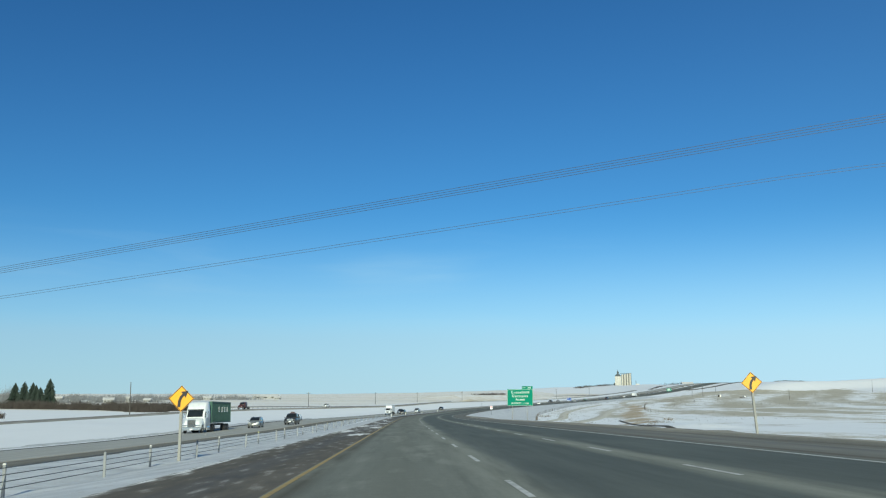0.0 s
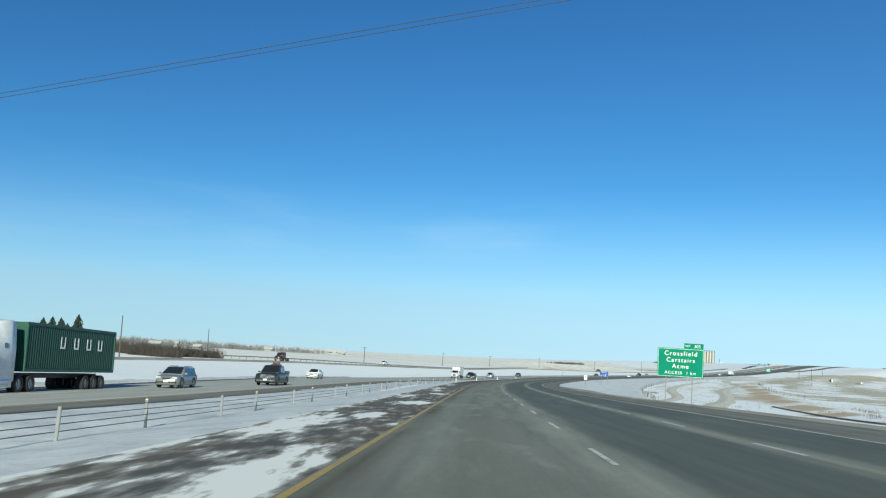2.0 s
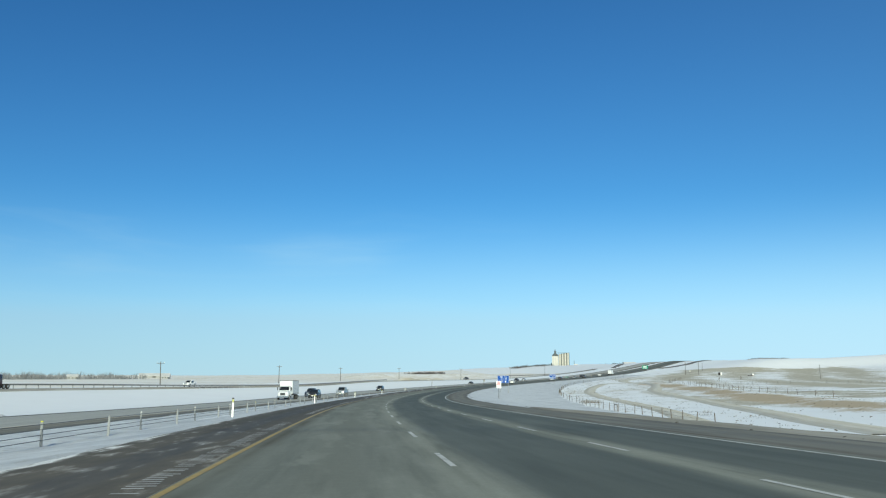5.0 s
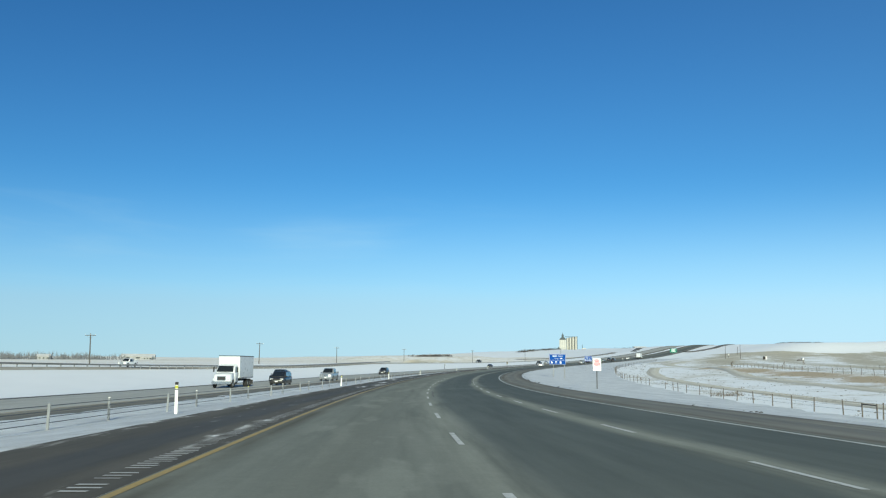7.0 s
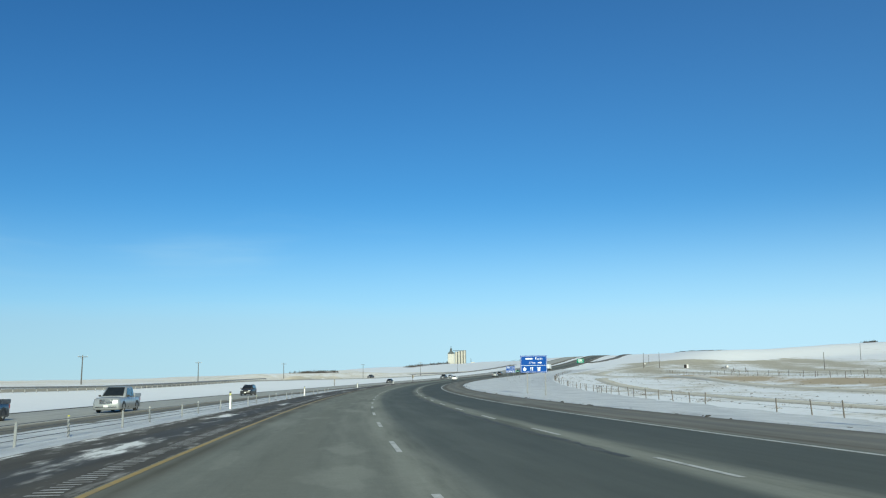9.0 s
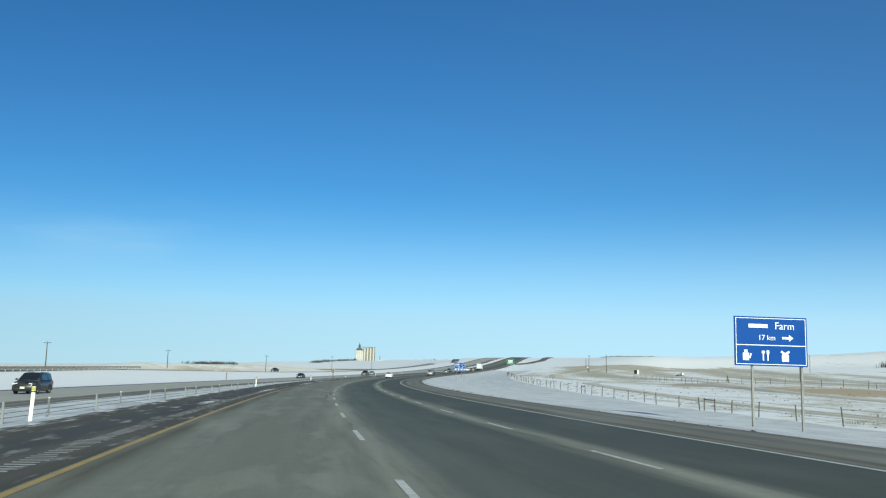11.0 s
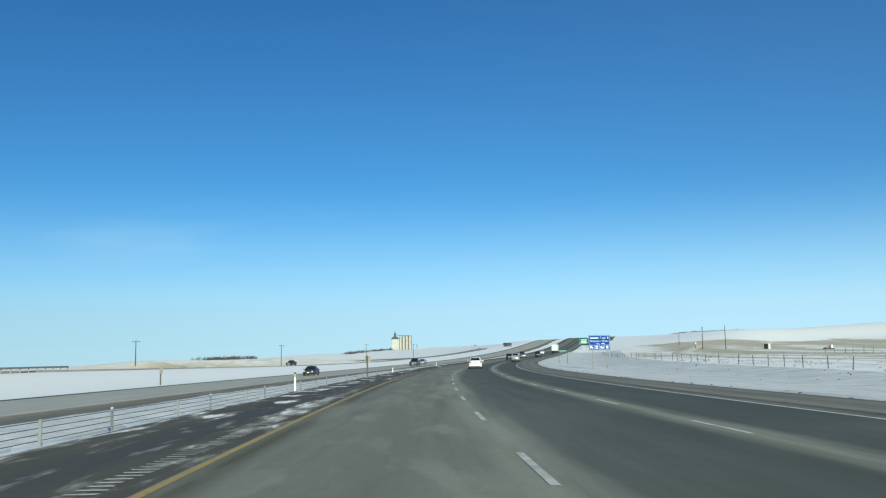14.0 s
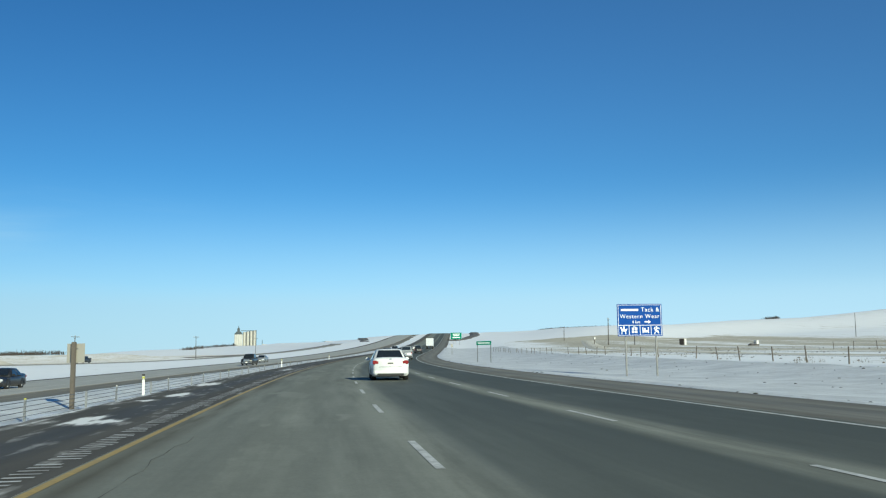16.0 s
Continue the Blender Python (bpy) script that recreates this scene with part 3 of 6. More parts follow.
M_GALV = plain("galvanised_steel", (0.20, 0.205, 0.21), 0.6, 0.35, scale=3)
M_POST = plain("dull_weathered_steel", (0.27, 0.285, 0.30), 0.7, 0.3, scale=3, grain=0.25)
M_CABLE = plain("steel_cable", (0.11, 0.115, 0.12), 0.5, 0.6, scale=3)
M_POST_WHITE = plain("white_plastic_post", (0.78, 0.78, 0.76), 0.5, scale=4, dirt=(0.5, 0.47, 0.42))
M_REFLECT_Y = plain("yellow_reflector", (0.42, 0.42, 0.06), 0.35, scale=8)
M_BLACK = plain("black_rubber", (0.018, 0.018, 0.02), 0.8, scale=6)
M_SIGN_Y = plain("amber_sign_sheeting", (0.76, 0.35, 0.02), 0.4, scale=2, grain=0.04, dirt_amount=0.12)
M_SIGN_BLACK = plain("black_sign_film", (0.015, 0.015, 0.015), 0.5)
M_SIGN_G = plain("green_sign_sheeting", (0.0, 0.185, 0.118), 0.5, scale=1.2, grain=0.05, dirt_amount=0.15, gloss=0.1)
M_SIGN_B = plain("blue_sign_sheeting", (0.001, 0.055, 0.27), 0.5, scale=1.2, grain=0.05, dirt_amount=0.15, gloss=0.1)
M_SIGN_W = plain("white_sign_sheeting", (0.82, 0.83, 0.83), 0.4, scale=2, grain=0.04, dirt_amount=0.12)
M_SIGN_R = plain("faded_red_sign_film", (0.60, 0.20, 0.23), 0.45, scale=3)
M_SIGN_BACK = plain("dull_aluminium_sheet", (0.40, 0.38, 0.33), 0.5, 0.3, scale=2)
M_WOOD = plain("weathered_grey_wood", (0.145, 0.125, 0.105), 0.85, scale=2, grain=0.3)
M_GREYWOOD = plain("silvered_sign_post", (0.29, 0.29, 0.275), 0.85, scale=2, grain=0.25)
M_POLE = plain("brown_utility_pole", (0.10, 0.092, 0.085), 0.85, scale=1.5, grain=0.3)


def snow_material(name, dirty):
    m, n, l, p = nodes_of(name)
    v = coords(n, l)
    big, small, fine = noise_at(n, l, v, 0.35, 5, 0.6), noise_at(n, l, v, 2.3, 5, 0.65), noise_at(n, l, v, 14, 4, 0.7)
    c = blend(n, l, span(n, l, big, 0.36, 0.66, 0, 1), (0.73, 0.74, 0.745), (0.52, 0.53, 0.54))
    dirt = calc(n, l, "ADD", calc(n, l, "MULTIPLY", small, 0.6), calc(n, l, "MULTIPLY", fine, 0.4))
    c = blend(n, l, span(n, l, dirt, 0.56 - 0.1 * dirty, 0.74 - 0.1 * dirty, 0, 0.85), c, (0.33, 0.29, 0.24))
    l.new(c, p.inputs["Base Color"])
    p.inputs["Roughness"].default_value = 0.6
    bump(n, l, p, calc(n, l, "ADD", small, calc(n, l, "MULTIPLY", fine, 0.4)), 0.6, 0.08)
    return m


M_SNOW = snow_material("crusted_snow", 0.35)
M_SNOW_DIRTY = snow_material("wind_blown_dirty_snow", 0.9)

# ---- snow verges with uneven edges ----
def ragged(s, amp, seed):
    return amp * (noise.noise(Vector((s * 0.13, seed, 0))) + 0.6 * noise.noise(Vector((s * 0.5, seed, 4))))


def median_height(s, d):
    return float(section(np.array([s]), np.array([d]))[0]) + 0.05 + 0.05 * noise.noise(Vector((s * 0.35, d * 0.9, 2)))


m_cols = [-12.6, -12.0, -11.4, -10.6, -9.6, -8.6, -7.6, -6.6, -5.6, -4.8, -4.1, -3.5, -3.0]


def median_lift(s, d):
    if d in (m_cols[0], m_cols[-1]):
        return median_height(s, d) - 0.14
    return median_height(s, d)


median = structure(joined("median_verge", strip("median_verge", -40, 900, 2, m_cols, median_lift, M_SNOW,
                   wobble=lambda s, j: ragged(s, 0.55, 7) + 0.15 if j >= len(m_cols) - 2 else (ragged(s, 0.5, 9) if j < 2 else 0)), None),
                   "crusted snow with dirty patches filling the median", "snow verge")
r_cols = [13.9, 14.6, 15.6, 17, 19, 21.5, 24, 27, 30, 33, 36, 38]
# bare gravel reaches this far out beside the first straight
APRON_S = [-40, 20, 45, 70, 90, 105, 146, 181, 200, 214, 226, 236, 245, 330]
APRON_D = [14.6, 15.2, 17.5, 25, 32, 37, 42, 47.5, 49, 42, 30, 20, 14.6, 14.6]


def apron_far(s):
    return np.interp(s, APRON_S, APRON_D)


def verge_lift(s, d):
    h = float(section(np.array([s]), np.array([d]))[0]) + 0.06 + 0.07 * noise.noise(Vector((s * 0.22, d * 0.4, 5)))
    bare_ = d < apron_far(s) - 1.0 and s < 243
    return h - (0.2 if d in (r_cols[0], r_cols[-1]) else 0) - (0.6 if bare_ else 0)


verge = structure(joined("snow_verge", strip("snow_verge", -40, 900, 2.5, r_cols, verge_lift, M_SNOW,
                  wobble=lambda s, j: ragged(s, 0.5, 21) if j < 3 else (ragged(s, 1.2, 25) if j > 9 else 0)), None),
                  "snow-filled ditch sloping down from the road shoulder to the fence", "snow verge")

# bare gravel between the first straight and the service track
M_APRON = asphalt_material("frozen_gravel_apron", (0.27, 0.25, 0.205), (0.50, 0.475, 0.415), [(18.0, 1.8, 0.8), (24.0, 2.2, 0.7), (31.0, 2.4, 0.5), (40.0, 3.0, 0.4)])
a_cols = [13.9, 14.8, 16, 17.5, 19.5, 21.5, 23.5, 25.5, 28, 30.5, 33, 35.5, 38]


def apron_reach(s, d):
    return 13.9 + (d - 13.9) * (float(apron_far(s)) - 13.9) / 24.1


def apron_lift(s, d):
    q = apron_reach(s, d)
    p = on_road(s, q)
    h = land_at(p.x, p.y) - p.z + 0.13 + 0.05 * noise.noise(Vector((s * 0.3, q * 0.5, 8)))
    return h - (0.24 if d in (a_cols[0], a_cols[-1]) else 0)


structure(joined("gravel_apron", strip("gravel_apron", -20, 242.5, 2.5, a_cols, apron_lift, M_APRON, wobble=lambda s, j: apron_reach(s, a_cols[j]) - a_cols[j] + (ragged(s, 3.2, 41) * min(1.0, (float(apron_far(s)) - 14) / 14) * (j - 7) / 5 if j > 7 else 0)), None),
          "wide apron of bare frozen gravel beside the highway", "gravel")

bank_cols = [-29.4, -30.0, -30.8, -31.8, -33.0, -34.4]
bank_rise = [-0.2, 0.06, 0.20, 0.26, 0.14, -0.3]


def bank_lift(s, d):
    k = max(0.0, 0.55 + 0.9 * noise.noise(Vector((s * 0.12, d * 0.25, 11))) + 0.4 * noise.noise(Vector((s * 0.5, d, 3))))
    h = bank_rise[bank_cols.index(d)]
    return float(section(np.array([s]), np.array([d]))[0]) + (h * k if h > 0 else h)


structure(joined("snow_bank", strip("snow_bank", 20, 260, 1.5, bank_cols[::-1], bank_lift, M_SNOW_DIRTY), None), "lumpy dirty snow bank ploughed beside the far carriageway", "snow bank")

# ---- painted lines, each dash a piece of the road ----
def line_mesh(name, s0, s1, d, width, material, ds=3.0, dz=0.005, base=None):
    me = strip(name, s0, s1, ds, [d - width / 2, d + width / 2], (lambda s, dd: (float(oncoming_dz(s, dd)) + 0.022 + dz) if base else dz), material)
    return me


joined("edge_line", line_mesh("edge_line", -350, 1800, -0.01, 0.105, M_YELLOW), None, road)
joined("edge_line", line_mesh("edge_line", -350, 1800, 10.72, 0.13, M_WHITE_PAINT), None, road)
joined("edge_line", line_mesh("edge_line", -350, 1800, -15.3, 0.15, M_YELLOW, base=True), None, oncoming)
joined("edge_line", line_mesh("edge_line", -350, 1800, -26.9, 0.14, M_WHITE_PAINT, base=True), None, oncoming)
M_DASH = plain("scuffed_white_road_paint", (0.74, 0.74, 0.71), 0.75, grain=0.35, scale=2.5, dirt=(0.27, 0.28, 0.27), dirt_amount=0.8)
for lane, phase in ((3.7, 5.8), (7.42, None)):
    for q in range(0, 96):
        shift = phase if phase is not None else float(np.interp(q * 9, [0, 125, 210, 590], [8.4, 9.4, 9.1, 11.5]))
        s1 = q * 9 + shift
        fade = random.random()
        joined("dash_line", strip("dash_line", s1 - 3.0 + 0.3 * fade, s1, 1.0, [lane - 0.05, lane + 0.05], [0.005, 0.005], M_DASH), None, road)
for lane in (-19.1, -22.9):
    for q in range(2, 80):
        joined("dash_line", strip("dash_line", q * 9, q * 9 + 3, 1.0, [lane - 0.06, lane + 0.06], lambda s, d: float(oncoming_dz(s, d)) + 0.024, M_WHITE_PAINT), None, oncoming)

# seam between the lanes: crumbled joint filled with dirt
M_SEAM = plain("dark_crumbled_joint", (0.06, 0.058, 0.055), 0.9, scale=3, grain=0.3)
for lane, a, b in ((3.9, 424, 434), (4.0, 473, 477), (0.65, 576.5, 583.5)):
    cols = [lane - 0.004, lane + 0.004]
    joined("crack", strip("crack", a, b, 0.5, cols, [0.004, 0.004], M_SEAM, wobble=lambda s, j: 0.16 * noise.noise(Vector((s * 0.9, 3, 0))) + 0.05 * noise.noise(Vector((s * 4, 3, 0))) + (j - 0.5) * 0.025 * noise.noise(Vector((s * 3, 9, 0)))), None, road)

# poured tar along the joints, uneven in width
M_TAR = plain("weathered_tar_seal", (0.078, 0.081, 0.073), 0.75, scale=1.2, grain=0.3, dirt=(0.13, 0.135, 0.12), dirt_amount=0.9)
for lane, a, b, width in ((7.05, 334, 386, 0.24), (4.0, 294, 306, 0.05), (3.3, 435.5, 444, 0.15), (3.45, 444.5, 462, 0.08)):
    joined("tar_seam", strip("tar_seam", a, b, 0.5, [lane - width / 2, lane + width / 2], [0.004, 0.004], M_TAR,
                             wobble=lambda s, j, lane=lane, width=width: 0.12 * noise.noise(Vector((s * 0.25, lane, 0))) + (j - 0.5) * width * (0.9 * noise.noise(Vector((s * 1.1, lane, 5))) - 0.2)), None, road)

# ---- rumble strip: milled grooves dusted white, in one joined mesh ----
verts, faces = [], []
for q in range(int(540 / 0.27)):
    s = 118 + q * 0.27
    if noise.noise(Vector((s * 0.03, 1, 8))) < -0.25 or random.random() < 0.06:
        continue
    w = 0.26 + 0.10 * random.random()
    inner = float(np.interp(s, [300, 330, 400, 480, 535], [-0.62, -0.66, -0.85, -0.85, -0.62]))
    k = len(verts)
    for ds_, dd in ((0, 0), (0.095, 0), (0.095, 1), (0, 1)):
        verts.append(on_road(s + ds_, inner + dd * w + 0.04 * random.random(), 0.006))
    faces.append((k, k + 1, k + 2, k + 3))
M_GROOVE = plain("salt_filled_groove", (0.60, 0.60, 0.59), 0.9, scale=0.8, grain=0.3, dirt=(0.12, 0.11, 0.10), dirt_amount=1.0)
tagged(joined("rumble_groove", mesh_of("rumble_groove", verts, faces), M_GROOVE, shoulder_l), "salt-filled milled rumble grooves", kind="stuff")
# the same on the outer shoulder: open dark grooves beside the white line
verts, faces = [], []
for q in range(int(150 / 0.42)):
    s = 425 + q * 0.42
    if noise.noise(Vector((s * 0.05, 3, 2))) < -0.3:
        continue
    k = len(verts)
    w = 0.26 + 0.10 * random.random()
    for ds_, dd in ((0, 0), (0.10, 0), (0.10, 1), (0, 1)):
        verts.append(on_road(s + ds_, 11.18 + dd * w, 0.006))
    faces.append((k, k + 1, k + 2, k + 3))
tagged(joined("rumble_groove", mesh_of("rumble_groove", verts, faces), plain("dark_groove", (0.07, 0.068, 0.06), 0.9, scale=1.0, grain=0.3, dirt=(0.2, 0.19, 0.17), dirt_amount=1.0), shoulder_r), "dark milled rumble grooves", kind="stuff")



# ---- cable barrier in the median ----
barrier = thing("cable_barrier", pose(*on_road(0, -7.4, -0.6)), "four-strand steel cable barrier on galvanised posts in the snowy median", "barrier")


def under_parent(ob, parent, m):
    ob.parent = parent
    ob.matrix_parent_inverse = parent.matrix_world.inverted()
    ob.matrix_basis = m


def verge_level(s):
    return float(section(np.array([s]), np.array([-7.4]))[0]) + 0.03


post_me = bpy.data.meshes.new("post")
bm = bmesh.new()
box(bm, 0.08, 0.055, 1.10, (0, 0, 0.25), bevel=0.010)
bm.to_mesh(post_me)
bm.free()
post_me.materials.append(M_POST)
cap_me = bpy.data.meshes.new("post_cap")
bm = bmesh.new()
box(bm, 0.08, 0.065, 0.05, (0, 0, 0.80), bevel=0.010)
bm.to_mesh(cap_me)
bm.free()
cap_me.materials.append(plain("grey_plastic_cap", (0.55, 0.55, 0.53), 0.6, scale=6, dirt_amount=0.6))
cap_y = cap_me.copy()
cap_y.materials.clear()
cap_y.materials.append(M_REFLECT_Y)
posts = []
for i in range(-23, 43):
    sa = 281.1 + 12.33 * i
    posts += [(sa, -7.5), (sa + 6.6, -7.3)]
for n_, (s, d) in enumerate(posts):
    p = on_road(s, d, verge_level(s))
    ob = joined("post", post_me, None, None)
    m = pose(*p, random.uniform(-3, 3), random.uniform(-2, 2), -heading(s))
    under_parent(ob, barrier, m)
    if n_ % 2 == 1:
        continue
    cp = joined("post_cap", cap_y if n_ % 8 == 2 else cap_me, None, None)
    cp.parent = ob
for h in (0.24, 0.40, 0.56, 0.72):
    bm = bmesh.new()
    pts = [on_road(s, -7.41, verge_level(s) + h) for s in np.arange(-5, 800, 4.0)]
    rings = []
    for p in pts:
        rings.append([bm.verts.new((p.x + 0.010 * c, p.y, p.z + 0.010 * q)) for c, q in ((1, 1), (-1, 1), (-1, -1), (1, -1))])
    for a, b in zip(rings, rings[1:]):
        for k in range(4):
            bm.faces.new((a[k], a[(k + 1) % 4], b[(k + 1) % 4], b[k]))
    ob = part("cable", bm, M_CABLE, None, "taut steel cable")
    under_parent(ob, barrier, Matrix())

# ---- delineator posts ----
def delineator(s, d=-4.55, tall=1.0):
    z = float(section(np.array([s]), np.array([d]))[0])
    t = thing("delineator_post", pose(*on_road(s, d, z), 0, random.uniform(-1.5, 2.5), -heading(s)), "slim white plastic delineator with a dark band and yellow reflector", "road post", "delineators along the median")
    t.scale = (1, 1, tall)
    part("shaft", boxed(0.095, 0.04, 1.17, (0, 0, 0.475), bevel=0.015), M_POST_WHITE, t)
    part("band", boxed(0.099, 0.044, 0.09, (0, 0, 1.015)), M_BLACK, t, "black band")
    part("band", boxed(0.099, 0.044, 0.03, (0, 0, 0.83)), M_BLACK, t, "black band")
    part("reflector", boxed(0.102, 0.046, 0.11, (0, 0, 0.905), bevel=0.01), M_REFLECT_Y, t, "yellow reflector")


for s in (226.5, 278.6, 330, 374, 417, 482, 545.6, 606, 667, 727):
    delineator(s, tall=0.83 if s == 606 else 1.0)


# ---- road signs ----
def arrow_outline(kind):
    if kind == "curve":
        return [(-0.13, -0.30), (-0.02, -0.30), (-0.01, -0.10), (0.04, 0.03), (0.11, 0.10), (0.15, 0.02), (0.24, 0.27), (-0.02, 0.24), (0.04, 0.17), (-0.05, 0.08), (-0.11, -0.08)]
    return [(-0.16, -0.03), (0.04, -0.03), (0.04, -0.09), (0.17, 0.0), (0.04, 0.09), (0.04, 0.03), (-0.16, 0.03)]


def curve_sign(s, d, dz, lean, label):
    p = on_road(s, d, dz)
    t = thing("curve_warning_sign", facing(p, heading(s) + 3) @ pose(0, 0, 0, 0, lean, 0), label, "road sign", "curve warning signs")
    part("post", boxed(0.11, 0.11, 3.2, (0, 0.07, 1.35), bevel=0.015), M_GREYWOOD, t, "weathered square wooden post")
    plate = part("panel", prism([(0, -0.53), (0.53, 0), (0, 0.53), (-0.53, 0)], 0.012), M_SIGN_Y, t, "amber diamond panel")
    plate.location.z = 2.58
    for k, (a, b) in enumerate((((0, -0.50), (0.50, 0)), ((0.50, 0), (0, 0.50)), ((0, 0.50), (-0.50, 0)), ((-0.50, 0), (0, -0.50)))):
        bm = rod((a[0], -0.009, a[1]), (b[0], -0.009, b[1]), 0.013, n=6)
        part("border", bm, M_SIGN_BLACK, plate)
    ar = part("arrow", prism([(x * 1.15, z * 1.15) for x, z in arrow_outline("curve")], 0.008), M_SIGN_BLACK, plate, "black bent arrow")
    ar.location.y = -0.008
    for z in (-0.25, 0.25):
        part("bolt", rod((0, -0.012, z), (0, 0.02, z), 0.012, n=8), M_GALV, plate)
    return t


curve_sign(37.1, -7.1, -0.58, 0, "amber diamond curve sign on a wooden post in the median snow")
curve_sign(44.5, 19.5, -0.42, -4, "amber diamond curve sign on a leaning wooden post by the ditch")


def panel_sign(name, s, d0, d1, z0, z1, material, label, group="", posts=(0.22, 0.78), yaw=0.0, border=True):
    """A big flat sign on steel posts: edges d0 to d1, z0 to z1 over the road; its parts lie in a frame whose middle is the panel's."""
    w, h, mid = d1 - d0, z1 - z0, (d0 + d1) / 2
    gz = float(section(np.array([s]), np.array([mid]))[0])
    p = on_road(s, mid, gz)
    t = thing(name, facing(p, heading(s) + yaw), label, "road sign", group)
    zc_ = (z0 + z1) / 2 - gz
    pl_ = part("panel", prism([(-w / 2, -h / 2), (w / 2, -h / 2), (w / 2, h / 2), (-w / 2, h / 2)], 0.05, 0.008), material, t)
    pl_.location.z = zc_
    if border:
        bd = 0.022
        for sx, sz, x, z in ((w - 0.1, bd, 0, h / 2 - 0.07), (w - 0.1, bd, 0, -h / 2 + 0.07), (bd, h - 0.14, w / 2 - 0.07, 0), (bd, h - 0.14, -w / 2 + 0.07, 0)):
            part("border", boxed(sx, 0.006, sz, (x, -0.028, z)), M_SIGN_W, pl_)
    for q in posts:
        x = -w / 2 + q * w
        g2 = float(section(np.array([s]), np.array([mid + x]))[0]) - gz
        top = zc_ + h / 2 - 0.1
        part("post", boxed(0.10, 0.08, top - g2 + 0.3, (x, 0.085, (top + g2 - 0.3) / 2), bevel=0.012), M_GALV, t, "galvanised steel post")
        for z in (-h * 0.3, h * 0.3):
            part("bracket", boxed(0.2, 0.03, 0.06, (x, 0.04, z)), M_GALV, pl_)
    return t, pl_, w, h


t, pl_, w, h = panel_sign("guide_sign", 167.0, 19.85, 24.63, 2.22, 5.22, M_SIGN_G, "green town guide sign with white letters and an exit tab", posts=(0.20, 0.77))
for txt, size, z in (("Crossfield", 0.66, 0.74), ("Carstairs", 0.64, 0.06), ("Acme", 0.64, -0.58), ("ACCESS  1 km", 0.44, -1.20)):
    text_part(txt, size, 0.0, z, -0.028, M_SIGN_W, pl_, spacing=1.24)
tab = part("exit_tab", prism([(-1.0, -0.28), (1.0, -0.28), (1.0, 0.28), (-1.0, 0.28)], 0.04, 0.006), M_SIGN_G, t, "small green exit tab")
tab.location = (w / 2 - 1.05, 0, pl_.location.z + h / 2 + 0.29)
text_part("EXIT", 0.26, -0.62, -0.06, -0.024, M_SIGN_W, tab)
text_part("305", 0.46, 0.36, -0.16, -0.024, M_SIGN_W, tab)


def pictogram(parent, x, z, kind, k=1.0):
    """Tourist symbols as plain white shapes on the blue panel."""
    shapes = {
        "horse": [(0, 0, .34, .16, 8), (-.17, .13, .10, .22, -25), (-.13, -.16, .05, .24, 8), (.13, -.16, .05, .24, -8), (.02, .17, .10, .2, 0), (.2, .02, .06, .2, 30)],
        "parcel": [(-.11, .1, .17, .17, 0), (.11, .1, .17, .17, 0), (-.11, -.11, .17, .17, 0), (.11, -.11, .17, .17, 0), (0, .23, .2, .05, 12)],
        "bed": [(-.2, .0, .06, .42, 0), (.2, .0, .06, .42, 0), (0, -.08, .34, .16, 0), (-.06, .08, .12, .1, 20)],
        "rider": [(0, -.04, .3, .14, 35), (-.12, -.2, .05, .2, 20), (.12, -.16, .05, .2, -25), (.02, .16, .1, .2, -15), (-.14, .14, .06, .16, 40), (.17, .12, .06, .14, -40)],
        "jug": [(-.05, -.05, .26, .3, 0), (.14, -.02, .06, .2, 20), (-.05, .17, .14, .1, 0)],
        "fork": [(-.1, 0, .05, .4, 0), (.1, 0, .05, .4, 0), (.1, .14, .11, .14, 0), (-.1, .14, .13, .1, 0)],
        "barn": [(0, -.08, .3, .28, 0), (-.08, .12, .24, .09, 35), (.08, .12, .24, .09, -35)],
    }[kind]
    bm = bmesh.new()
    for i, (cx, cz, sx, sz, deg) in enumerate(shapes):
        box(bm, sx * k, 0.006 + 0.001 * i, sz * k, (0, 0, 0), pose(x + cx * k, -0.029, z + cz * k, 0, deg, 0))
    part("pictogram", bm, M_SIGN_W, parent, "white picture symbol")


def bar(parent, x, z, wx, wz, material, y=-0.029):
    part("text_bar", boxed(wx, 0.006, wz, (x, y, z)), material, parent)


t, pl_, w, h = panel_sign("attraction_sign", 426.2, 19.6, 22.75, 1.95, 3.95, M_SIGN_B, "blue tourist sign with white lettering and picture symbols on two posts", "blue tourist signs", posts=(0.25, 0.93))
bar(pl_, -0.55, 0.62, 0.82, 0.15, M_SIGN_W)
text_part("Farm", 0.42, 0.60, 0.5, -0.028, M_SIGN_W, pl_)
text_part("17 km", 0.30, -0.18, 0.05, -0.028, M_SIGN_W, pl_)
ar = part("arrow", prism([(x * 1.5, z * 1.5) for x, z in arrow_outline("straight")], 0.006), M_SIGN_W, pl_)
ar.location = (0.72, -0.03, 0.15)
bar(pl_, 0, -0.16, w - 0.14, 0.03, M_SIGN_W)
for x, kind in ((-1.05, "jug"), (-0.25, "fork"), (0.6, "barn")):
    pictogram(pl_, x, -0.58, kind, 1.0)

